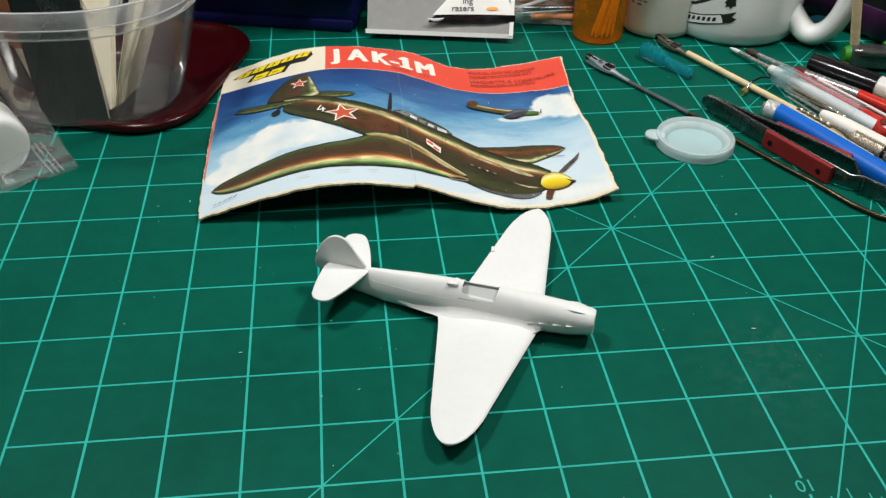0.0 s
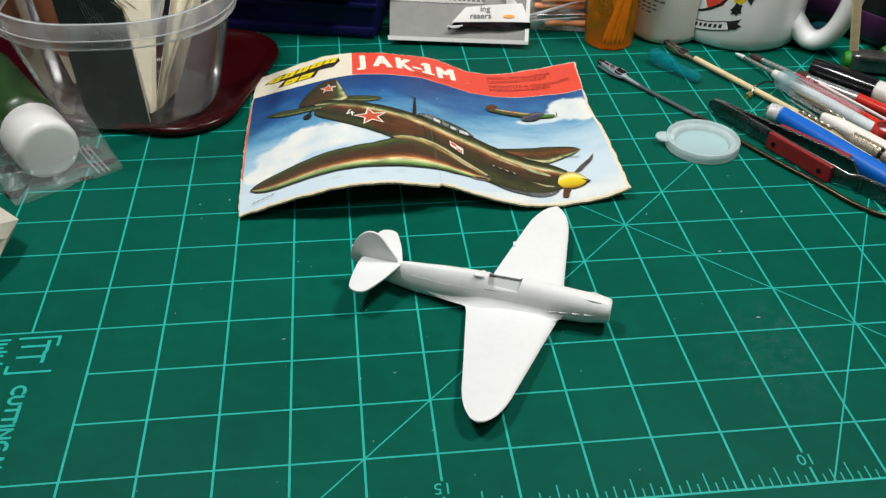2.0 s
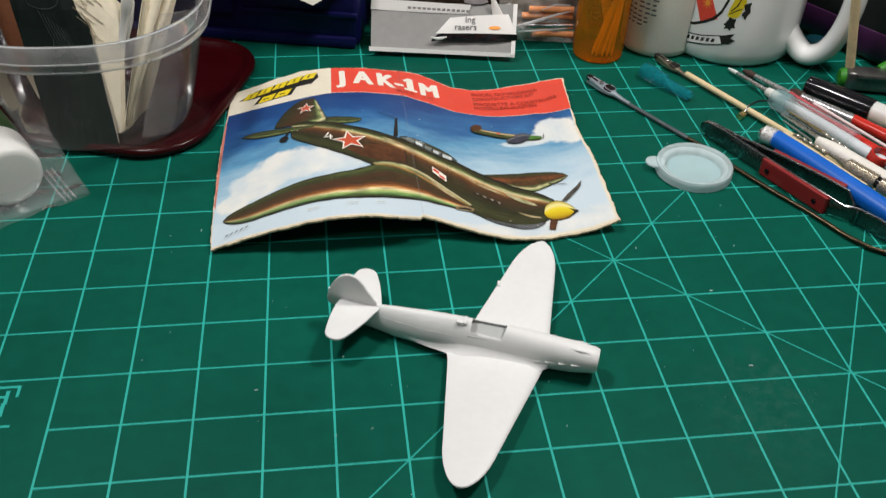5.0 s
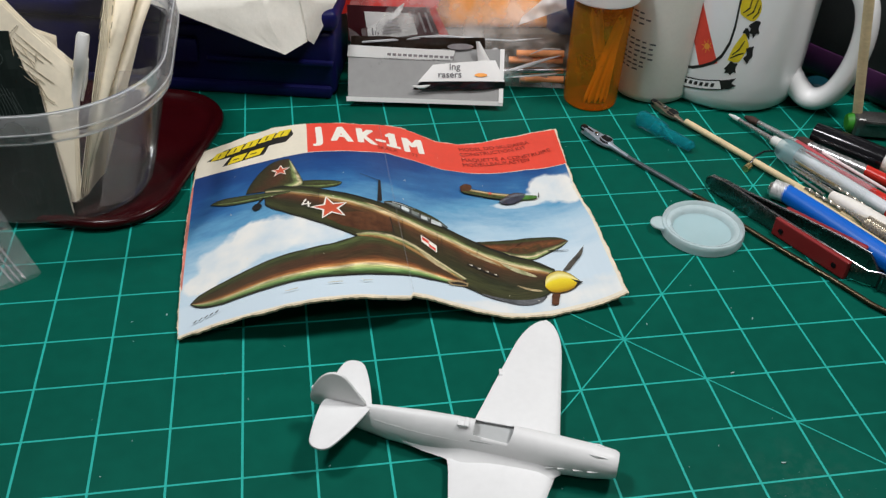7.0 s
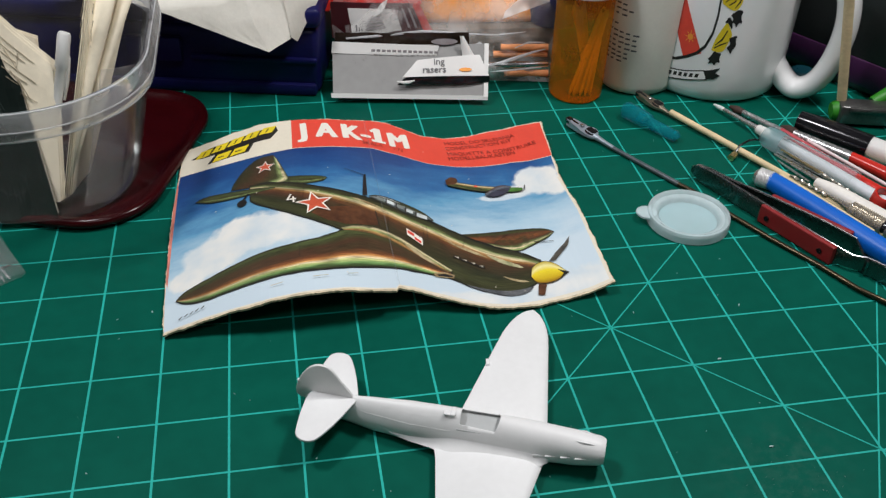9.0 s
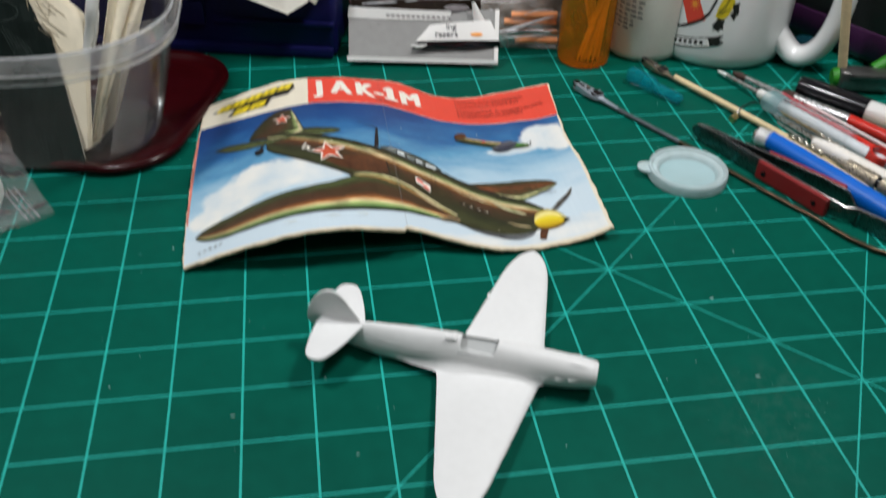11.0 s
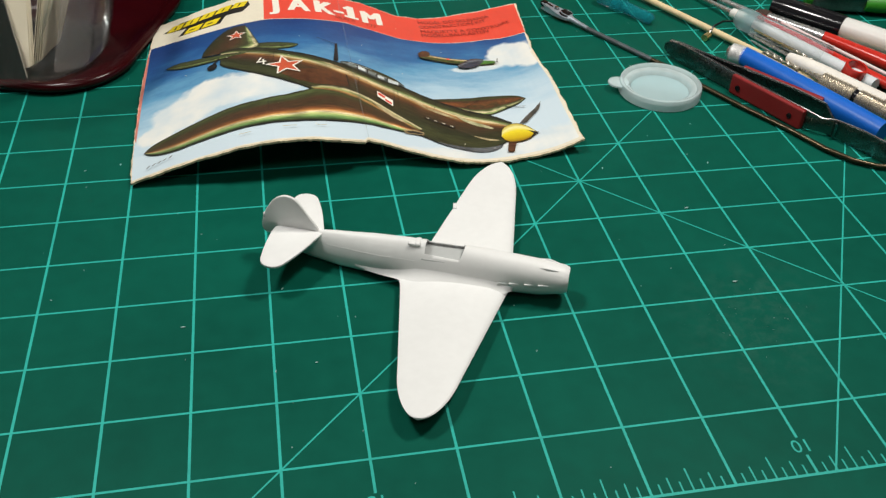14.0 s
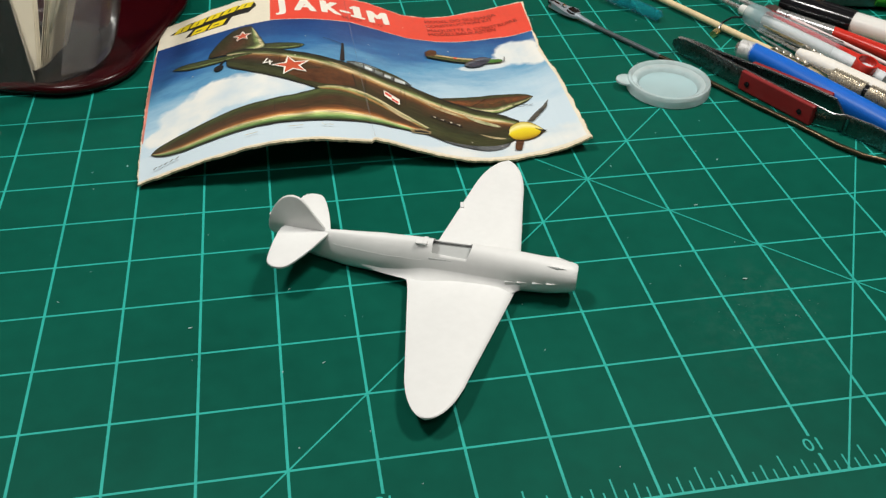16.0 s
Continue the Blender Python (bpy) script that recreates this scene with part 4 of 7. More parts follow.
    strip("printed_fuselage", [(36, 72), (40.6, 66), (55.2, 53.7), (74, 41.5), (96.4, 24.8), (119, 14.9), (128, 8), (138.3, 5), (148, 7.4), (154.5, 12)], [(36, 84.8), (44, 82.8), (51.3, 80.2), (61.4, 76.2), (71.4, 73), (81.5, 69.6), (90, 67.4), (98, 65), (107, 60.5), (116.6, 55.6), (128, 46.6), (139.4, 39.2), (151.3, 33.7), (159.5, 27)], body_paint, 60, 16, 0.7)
    ink("printed_chin", smooth_line([(124, 10.6), (130, 7.4), (137, 4.6), (143, 4.0), (149, 5.8), (153, 10), (147, 8.0), (139, 7.4), (131, 8.8), (124, 11.4)], 1), material("chin_ink", (0.05, 0.055, 0.058), 0.42, vary=0.5, scale=120, second=(0.16, 0.17, 0.18)))
    ink("printed_patch", ragged([(84, 59.4), (90.5, 56.3), (90.8, 47), (85, 45.8), (76, 45.4), (69, 48), (62, 54), (66, 58)], 0.5, 2), INK_BROWN)
    ink("printed_panel_line", [(90.3, 58), (90.8, 58), (91.2, 46), (90.7, 46)], INK_BLACK)
    strip("printed_tailplane", [(10.5, 86), (17.3, 81.2), (29, 78), (40.8, 76.9), (47, 77.2)], [(10.5, 86), (14.5, 87.8), (25.2, 84.9), (36, 81.4), (47, 77.8)], tail_paint, 24, 6, 0.3)
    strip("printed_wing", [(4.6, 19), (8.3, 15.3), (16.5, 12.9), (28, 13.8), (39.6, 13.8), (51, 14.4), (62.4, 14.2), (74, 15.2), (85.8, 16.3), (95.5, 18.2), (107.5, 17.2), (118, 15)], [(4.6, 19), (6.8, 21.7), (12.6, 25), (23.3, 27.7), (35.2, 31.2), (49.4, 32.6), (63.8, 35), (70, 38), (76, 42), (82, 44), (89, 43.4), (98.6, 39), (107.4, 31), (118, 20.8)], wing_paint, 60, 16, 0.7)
    strip("printed_fairing", [(75, 40.6), (80, 40.6), (88.6, 39.2), (97, 35.2), (107, 27), (116.4, 18.6)], [(74, 42.4), (80.3, 45), (89, 45), (98.5, 41.4), (109.5, 30.4), (119, 20.6)], fair_paint, 30, 5, 0.0)
    strip("printed_canopy", [(89.2, 68.4), (95.2, 64.5), (101.2, 60.8), (108.8, 58), (116.5, 56.6)], [(89.2, 69.2), (93.3, 71.4), (102.3, 69), (112.2, 63.4), (116.5, 57.1)], paint_ramp("painted_canopy", [(0, dusk), (0.4, (0.10, 0.13, 0.14)), (0.6, (0.4, 0.46, 0.48)), (0.75, olive), (1, dusk)]), 20, 5, 0.45)
    glass_ink = material("glazing_ink", (0.46, 0.54, 0.54), 0.42, vary=0.5, scale=220, second=(0.16, 0.19, 0.16))
    pale_glass_ink = material("pale_glazing_ink", (0.62, 0.68, 0.68), 0.42, vary=0.2, scale=150)
    for x, y, w, h, mat in ((92.4, 67.6, 3.4, 2.6, glass_ink), (96.6, 66.0, 3.6, 2.7, pale_glass_ink), (101.0, 63.8, 3.2, 2.6, glass_ink), (105.0, 61.4, 3.2, 2.4, pale_glass_ink), (109.4, 58.6, 4.8, 3.0, pale_glass_ink)):
        ink("printed_pane", [(x, y), (x + 0.5, y + h), (x + w, y + h - 0.42 * w), (x + w - 0.2, y - 0.38 * w)], mat, 0.004)
    for x, y in ((96.1, 66.0), (100.5, 64.0), (104.5, 61.6), (108.8, 58.6)):
        ink("printed_frame", [(x, y - 1.0), (x + 0.5, y - 1.2), (x + 1.0, y + 3.6), (x + 0.5, y + 3.8)], INK_BLACK, 0.003)
    ink("printed_frame", [(91, 66.9), (99, 63.4), (107, 58.9), (114, 56.4), (114, 55.9), (107, 58.2), (99, 62.7), (91, 66.3)], INK_BLACK, 0.003)
    ink("printed_highlight", smooth_line([(93, 70.6), (98, 69.6), (103, 67.6), (103, 67.3), (98, 69.2), (93, 70.3)], 1), pale_glass_ink, 0.004)
    # brushed lights along the fuselage and the nose
    tan_ink = material("tan_brush_ink", (0.50, 0.29, 0.11), 0.42, vary=0.5, scale=160, second=(0.74, 0.62, 0.36), clear=0.25)
    pale_ink = material("pale_brush_ink", (0.46, 0.52, 0.22), 0.42, vary=0.5, scale=160, second=(0.80, 0.74, 0.46), clear=0.2)
    for pts, mat in (([(119, 42.5), (126, 38.6), (133, 33.4), (137, 29.6), (133, 31.6), (126, 36.0)], tan_ink), ([(136, 32.6), (142, 29.4), (149, 24.6), (151.4, 21.6), (146, 23.4), (139, 28.4)], pale_ink), ([(80, 66.8), (87, 64.6), (93, 61.4), (97, 58.4), (91, 60.4), (84, 64.0)], tan_ink), ([(99, 37.8), (104, 33.6), (110, 27.4), (114, 22.4), (109, 25.4), (103, 31.8)], tan_ink), ([(140, 17), (146, 14.6), (151, 13.2), (150.6, 12.2), (145, 13.2)], tan_ink)):
        ink("printed_highlight", ragged(smooth_line(pts + pts[:1], 2)[:-1], 0.25, 1.0), mat, 0.004)
    for pts in ([(12, 21.6), (22, 25.2), (36, 28.6), (50, 30.2)], [(55.2, 24), (55.6, 32)], [(60, 76), (59, 66)], [(96, 58), (94.6, 42)], [(111, 52), (109.6, 38)], [(112.6, 51), (111.2, 37)], [(129, 44), (126.5, 37)], [(38, 80), (52, 77), (66, 72.4), (80, 67.4)], [(141, 40), (150, 47.6)]):
        lower = [(x + 0.13, y - 0.16) for x, y in pts]
        ink("printed_panel_line", pts + lower[::-1], INK_BLACK, 0.003)
    ink("printed_mast", [(86.0, 68.8), (88.4, 86.9), (89.4, 87.3), (88.2, 69.3)], INK_BLACK)
    ink("printed_mast", [(80, 90.2), (88.6, 86.7), (88.5, 86.2), (80, 89.9)], INK_BLACK, 0.004)
    ink("printed_wheel", [(32 + 2.3 * math.cos(k * 0.6283), 72.2 + 2.6 * math.sin(k * 0.6283)) for k in range(10)], INK_BLACK)
    ink("printed_wheel_leg", [(31.6, 74), (34.6, 78.5), (35.4, 78.2), (32.8, 73.6)], INK_BLACK, 0.004)
    strip("printed_spinner", [(152.6, 15.5), (153.6, 11.6), (157.6, 10.6), (163.6, 12), (168.6, 16.2)], [(152.6, 15.5), (154.4, 22.4), (160.6, 26), (165.3, 23.2), (168.6, 16.4)], paint_ramp("painted_spinner", [(0, (0.25, 0.12, 0.01)), (0.2, (0.62, 0.42, 0.01)), (0.6, (0.85, 0.68, 0.03)), (0.8, (0.9, 0.82, 0.35)), (1, (0.5, 0.36, 0.02))], 0.06, dabs=0.0), 20, 6, 0.5)
    ink("printed_tip", [(164.9, 19.2), (168.6, 16.8), (169.6, 16.2), (165, 13.2), (167, 16)], INK_BLACK)
    ink("printed_blade", ragged([(162.9, 24.9), (167.0, 30.0), (173.8, 37.1), (176.2, 39.3), (173.6, 33.4), (166.2, 25)], 0.5, 0.9), material("blade_ink", (0.05, 0.04, 0.028), 0.42, vary=0.5, scale=300, second=(0.12, 0.10, 0.07), clear=0.15))
    ink("printed_blade", ragged([(154.6, 10.3), (152.6, 3.6), (155.4, 3.3), (158, 10.2)], 0.3, 1.5), INK_BROWN)
    for k in range(4):
        ink("printed_exhaust", [(121.0 + 3.2 * k, 30.8 - 2.0 * k), (124.2 + 3.2 * k, 29.6 - 2.0 * k), (124.0 + 3.2 * k, 28.2 - 2.0 * k), (121.0 + 3.2 * k, 29.6 - 2.0 * k)], INK_BLACK, 0.003)
        ink("printed_exhaust", [(121.8 + 3.2 * k, 30.5 - 2.0 * k), (123.4 + 3.2 * k, 30.0 - 2.0 * k), (123.3 + 3.2 * k, 29.2 - 2.0 * k)], INK_CREAM, 0.003)
    ink("printed_intake", [(110, 17.5), (115, 18.7), (119.3, 17.2), (118.4, 14.8), (110.8, 15)], tan_ink)
    ink("printed_intake", [(111.5, 16.6), (115, 17.4), (118.4, 16.4), (117.8, 15.4), (112, 15.6)], INK_BLACK)
    ink("printed_pitot", [(160, 40.2), (169, 38.6), (169, 38.3), (160, 39.6)], INK_BLACK)
    for x, y, r, turn in ((64.2, 61.2, 7.5, -9), (43.2, 96.0, 4.0, 4)):
        ink("printed_star", star(x, y, r * 1.2, turn, 0.43), INK_WHITE)
        ink("printed_star", star(x, y, r, turn, 0.38), material("star_ink", (0.62, 0.10, 0.045), 0.42, vary=0.15, scale=120))
    layer[0] += 0.12
    for stroke in ([(53.6, 69.2), (54.4, 69.0), (52.7, 65.6), (51.7, 65.0)], [(51.7, 65.0), (52.0, 65.9), (56.2, 65.5), (56.0, 64.7)], [(54.5, 67.2), (55.2, 67.1), (55.3, 62.6), (54.5, 62.7)]):
        ink("printed_number", stroke, INK_WHITE, 0.004)
    ink("printed_check", [(103.0, 47.6), (109.2, 41.2), (108.6, 36.0), (102.6, 42.6)], INK_WHITE)
    ink("printed_check", [(103.4, 46.4), (106, 43.8), (105.7, 41.6), (103.1, 44.2)], INK_RED)
    ink("printed_check", [(105.8, 41.8), (108.4, 39), (108.1, 37.2), (105.6, 39.8)], INK_RED, 0.004)
    strip("printed_far_fuselage", [(129, 86.4), (132.3, 85), (148.3, 80.7), (158, 79.8), (164.6, 80)], [(129, 90.2), (133.2, 89.6), (149.3, 85.4), (158, 83.8), (164.6, 82.4)], paint_ramp("painted_far_fuselage", [(0.0, dusk), (0.3, leaf), (0.55, (0.16, 0.22, 0.06)), (0.7, tan), (0.8, cream), (1.0, olive)], 0.12), 24, 6, 0.25)
    ink("printed_far_tail", smooth_line([(128.4, 91), (131.7, 94.2), (135, 92.5), (133.3, 87.5), (128.4, 87)], 1), INK_BROWN)
    strip("printed_far_wing", [(146, 78.2), (149, 76.6), (154.7, 77.6), (159.4, 83.4)], [(146, 79.6), (150, 83.4), (155, 86.2), (159.8, 84.6)], paint_ramp("painted_distant_wing", [(0.0, dusk), (0.3, (0.10, 0.12, 0.16)), (0.7, (0.16, 0.19, 0.24)), (1.0, umber)], 0.12), 16, 5, 0.25)
    ink("printed_far_nose", smooth_line([(157.4, 80.0), (161.6, 79.6), (165.0, 80.6), (165.2, 82.0), (161.8, 83.4), (157.8, 83.4)], 1), material("bright_green_ink", (0.07, 0.20, 0.035), 0.42, vary=0.4, scale=300))
    ink("printed_far_star", star(142.6, 86.0, 1.3, 10, 0.42), INK_RED, 0.004)
    ink("printed_far_wing", smooth_line([(146.6, 77.4), (150.2, 76.2), (156.4, 78.8), (160.2, 83.6), (155.0, 83.0), (149.6, 80.6)], 1), material("slate_ink", (0.045, 0.05, 0.075), 0.42, vary=0.4, scale=260), 0.004)
    ink("printed_far_line", [(131, 87.4), (148, 82.6), (158, 81.4), (158, 81.1), (148, 82.2), (131, 87.0)], INK_BLACK, 0.003)
    ink("printed_far_blade", [(165.4, 80.6), (166.4, 84.4), (166.8, 84.2), (165.8, 80.2)], INK_BLACK)
    for k in range(5):
        ink("printed_signature", [(6.0 + 2.2 * k, 6.4 + 0.5 * k), (7.4 + 2.2 * k, 7.6 + 0.5 * k), (7.6 + 2.2 * k, 7.2 + 0.5 * k), (6.4 + 2.2 * k, 6.0 + 0.5 * k)], INK_BLACK, 0.003)
    for x, y, l in ((60, 9.5, 6), (74, 10.4, 4), (43, 8.4, 5)):
        ink("printed_stroke", [(x, y), (x + l, y + 0.5), (x + l, y + 0.2), (x, y - 0.25)], INK_LIGHT, 0.003)
    # fold across the card and scuffs
    ink("fold_line", [(94.0, 6), (94.35, 6), (94.2, 60), (94.55, 141), (94.15, 141), (93.9, 60)], material("scuffed_fold", (0.45, 0.48, 0.50), 0.6, clear=0.82))
    for k in range(26):
        x, y = random.uniform(4, 182), random.uniform(6, 134)
        ink("scuff", star(x, y, random.uniform(0.15, 0.5), 20 * k, 0.5), INK_CREAM, 0.001)
    return card


box_art_card()


# ---- sheets and bands ----
def sheet(a, b, c, d, thickness=0.3, bow=0.0, nx=10, ny=10, ripple=0.0, grain=0.05):
    """A bent sheet through four corners (a, b along one edge; d, c along the other)."""
    a, b, c, d = map(Vector, (a, b, c, d))
    nrm = (b - a).cross(d - a).normalized()
    bm = bmesh.new()
    grid = []
    for i in range(nx + 1):
        row = []
        for j in range(ny + 1):
            s, t = i / nx, j / ny
            p = (a * (1 - s) + b * s) * (1 - t) + (d * (1 - s) + c * s) * t
            p = p + nrm * (bow * 4 * s * (1 - s) + ripple * noise.noise((p.x * grain, p.y * grain, p.z * grain)))
            row.append(bm.verts.new(p))
        grid.append(row)
    for i in range(nx):
        for j in range(ny):
            bm.faces.new((grid[i][j], grid[i + 1][j], grid[i + 1][j + 1], grid[i][j + 1]))
    bmesh.ops.recalc_face_normals(bm, faces=bm.faces)
    if thickness:
        low = bmesh.ops.extrude_face_region(bm, geom=bm.faces[:])
        for v in low["geom"]:
            if isinstance(v, bmesh.types.BMVert):
                v.co += nrm * thickness
    return bm


def band(points, thickness):
    """An upright metal strip along (x, y, low, high)."""
    rings = []
    for i, (x, y, lo, hi) in enumerate(points):
        ax, ay = points[max(i - 1, 0)][:2]
        bx, by = points[min(i + 1, len(points) - 1)][:2]
        l = math.hypot(bx - ax, by - ay)
        px, py = -(by - ay) / l * thickness / 2, (bx - ax) / l * thickness / 2
        rings.append([(x + px, y + py, lo), (x + px, y + py, hi), (x - px, y - py, hi), (x - px, y - py, lo)])
    return loft(rings)


def rods(name, label, category, segments, group=""):
    """A straight tool: segments of (part name, start, end, radius or (radii), material)."""
    x, y, _ = segments[0][1]
    ob = thing(name, label, category, mm(0, 0, 0), group)
    for pname, p, q, r, mat in segments:
        p, q = Vector(p), Vector(q)
        rr = r if isinstance(r, tuple) else (r, r)
        n = max(2, len(rr))
        pts = [p.lerp(q, k / (n - 1)) for k in range(n)]
        part(pname, tube(pts, list(rr), 16), mat, ob, smooth=True)
    return ob


# ---- container on its red lid ----
def red_lid():
    ob = thing("tray", "glossy dark red plastic tray lying flat on the mat", "tray", mm(-287.2, 328, 0.2, -17.4))
    rings = []
    for off, z in ((-12, 0.0), (-5, 0.0), (-1.6, 0.7), (-0.3, 2.2), (0, 3.8), (-0.5, 5.0), (-1.8, 5.8), (-4.0, 5.8), (-5.6, 4.9), (-7.5, 3.4), (-10, 2.8), (-14, 2.8)):
        rings.append([(x, y, z) for x, y in rounded(92 + off, 64 + off, 33 + off, 14)])
    part("rim", loft(rings, caps=False), RED_PLASTIC, ob, smooth=60)
    part("floor", plate(rounded(79, 51, 20, 14), 0.6, 2.78), RED_PLASTIC, ob)
    return ob


def tub():
    ob = thing("plastic_tub", "clear plastic food tub holding folded papers, standing on the red tray", "tub", mm(0, 0, 0))

    def ring(k, z, grow=0.0):
        front, back = 249 - 24 * k, 333 + 44 * k
        return [(x, y, z) for x, y in rounded(43 + 14 * k + grow, (back - front) / 2 + grow, 35 + 15 * k + grow, 14, -263, (front + back) / 2)]

    part("base", loft([ring(0, 3.1, -9), ring(0, 3.7, -9)]), CLEAR_PLASTIC, ob)
    part("wall", loft([ring(0, 3.1, -9), ring(0, 3.6, -6), ring(0, 5.0, -3), ring(0.02, 7.2, -1.2), ring(0.06, 10.5), ring(0.3, 24), ring(0.6, 42), ring(0.85, 57), ring(0.92, 61.5)], caps=False), CLEAR_PLASTIC, ob, smooth=60)
    part("rim", loft([ring(0.92, 61.5), ring(0.93, 62.2, 2.6), ring(0.95, 63.0, 3.4), ring(0.97, 66.0, 3.4), ring(0.985, 67.0, 2.6), ring(1.0, 69.5, 2.7), ring(1.01, 70.5, 2.0), ring(1.02, 73.5, 2.1), ring(1.03, 75.0, 1.2), ring(1.03, 75.2, 0), ring(1.02, 74.0, -0.9), ring(0.99, 69.5, -0.9), ring(0.95, 65.0, -0.6)], caps=False), RIM_PLASTIC, ob, smooth=50)
    # raised ridges, whitened to carry their bright highlight lines
    for k, z, out in ((0.935, 62.2, 3.0), (0.985, 66.8, 3.0), (1.03, 74.5, 1.1)):
        part("rim_ridge", loft([ring(k, z, out), ring(k, z + 0.15, out + 0.4), ring(k, z + 0.6, out + 0.4), ring(k, z + 0.75, out)], caps=False), HIGHLIGHT_PLASTIC, ob, smooth=60)
    return ob


red_lid()
tub()
dark = thing("dark_card", "torn dark green printed card leaning inside the clear tub", "card", mm(0, 0, 0))
dark_sheet = part("card_sheet", sheet((-284, 257, 3.8), (-253.0, 257, 3.8), (-266.5, 298, 76), (-301, 298, 77), 0.8, 1.0, ripple=0.9, grain=0.15), DARK_CARD, dark)
FAINT = material("faint_print", (0.04, 0.058, 0.053), 0.6, vary=0.2)


def on_dark_card(f, t, off=1.3):
    """A point on the dark card, f across and t up, just off its face."""
    low, high = Vector((-284, 257, 3.8)).lerp(Vector((-253, 257, 3.8)), f), Vector((-301, 298, 77)).lerp(Vector((-266.5, 298, 76)), f)
    return low.lerp(high, t) + Vector((0, -0.87, 0.49)) * (1.4 + off)


for cf, ct, rf, rt in ((0.52, 0.20, 0.20, 0.065), (0.55, 0.52, 0.13, 0.15), (0.45, 0.86, 0.22, 0.055)):
    part("printed_outline", tube([on_dark_card(cf + rf * math.cos(0.2618 * k), ct + rt * math.sin(0.2618 * k)) for k in range(25)], 0.1, 4), FAINT, dark_sheet)
for k in range(7):
    f0 = 0.36 + 0.05 * k
    part("printed_outline", tube([on_dark_card(f0, 0.80 - 0.02 * k), on_dark_card(f0 + 0.10, 0.62 - 0.015 * k), on_dark_card(0.50 + 0.025 * k, 0.42 + 0.02 * k)], 0.08, 4), FAINT, dark_sheet)
for k in range(5):
    part("printed_outline", tube([on_dark_card(0.40 + 0.06 * k, 0.17), on_dark_card(0.41 + 0.05 * k, 0.05 + 0.01 * k)], 0.08, 4), FAINT, dark_sheet)
part("torn_fringe", tube([on_dark_card(1.0, 0.02 + 0.049 * k, -0.6 + 0.5 * noise.noise((k * 0.7, 2.0, 0))) for k in range(20)], [0.25 + 0.2 * abs(noise.noise((k * 1.3, 0, 4.0))) for k in range(20)], 5), material("torn_card_fibre", (0.34, 0.31, 0.25), 0.9, vary=0.3, scale=300), dark_sheet)


def folded_sheet(label, a, b, c, d, bow, layers):
    ob = thing("folded_paper", label, "paper", mm(0, 0, 0))
    for k in range(layers):
        off = Vector((0.9 * k, 0.9 * k, 0.4 * k))
        part("leaf", sheet(*[Vector(p) + off for p in (a, b, c, d)], 0.25, bow + 0.5 * k, ripple=0.5, grain=0.06), PAPER, ob)
    return ob


PRINT = material("faded_print", (0.30, 0.25, 0.17), 0.8, vary=0.2)
left = folded_sheet("cream folded instruction sheet leaning inside the clear tub", (-278, 270, 6), (-252.5, 264, 7), (-247.5, 288, 63), (-276, 303, 89), 1.5, 3)


def on_sheet(a, b, c, d, bow, s, t, off):
    """A point on a bent sheet, lifted off it."""
    a, b, c, d = map(Vector, (a, b, c, d))
    nrm = (b - a).cross(d - a).normalized()
    return (a * (1 - s) + b * s) * (1 - t) + (d * (1 - s) + c * s) * t + nrm * (bow * 4 * s * (1 - s) + off)


leaf = left.children[0]


def drawn(points):
    part("printed_line", tube([on_sheet((-278, 270, 6), (-252.5, 264, 7), (-247.5, 288, 63), (-276, 303, 89), 1.5, a, b, 0.75) for a, b in points], 0.2, 4), PRINT, leaf)


drawn([(0.30, 0.97), (0.16, 0.88), (0.22, 0.70), (0.30, 0.64)])
drawn([(0.34, 0.86), (0.50, 0.80), (0.54, 0.90)])
drawn([(0.40, 0.76), (0.56, 0.70), (0.62, 0.58), (0.60, 0.50)])
drawn([(0.50, 0.74), (0.66, 0.66)])
for k in range(9):
    s0, t0 = 0.16 + 0.05 * (k % 3), 0.58 + 0.042 * k
    s1 = s0 + 0.34 + 0.08 * ((k * 7) % 3)
    ends = [on_sheet((-278, 270, 6), (-252.5, 264, 7), (-247.5, 288, 63), (-276, 303, 89), 1.5, s0 + (s1 - s0) * q / 4, t0, 0.7) for q in range(5)]
    part("printed_line", tube(ends, 0.17, 4), PRINT, leaf)
back = folded_sheet("large cream folded sheet standing at the back of the tub", (-300, 300, 8), (-262, 296, 8), (-258, 312, 66), (-330, 324, 96), 2.0, 2)
right = folded_sheet("cream folded booklet standing in the clear tub", (-252, 264, 7), (-246, 282, 7), (-209, 312, 102), (-229, 294, 92), -2.5, 5)
for k in range(5):
    p = Vector((-236 + 1.2 * k, 287.0, 66 + 5 * k))
    part("printed_line", tube([p, p + Vector((2.6, 2.6, 7.5))], 0.16, 4), PRINT, right)
for shift, big, squash in ((0.0, 1.0, 0.7), (8.5, 0.72, 0.62)):
    rings = []
    for x0, y0, z0, r in ((-249.5, 268.5, 12, 0.8), (-238, 281, 44, 2.2), (-226, 293, 76, 3.8), (-217, 302, 101, 4.8)):
        f = (z0 - 12) / 89
        rings.append([(x0 + shift * f + big * r * math.cos(6.28 * k / 20), y0 + 0.3 * shift * f + squash * big * r * math.sin(6.28 * k / 20), z0 - 2.5 * shift * f / 8.5) for k in range(20)])
    roll = part("rolled_edge", loft(rings, caps=False), PAPER, right, smooth=60)
    wall_of_paper = roll.modifiers.new("thickness", "SOLIDIFY")
    wall_of_paper.thickness = 0.0003
for k in range(6):
    p = Vector((-232.5 + 1.4 * k, 287.6 + 0.9 * k, 61 + 6 * k))
    part("printed_line", tube([p, p + Vector((1.0, 0.9, 2.8 + 1.4 * (k % 3)))], 0.2, 4), PRINT, right)
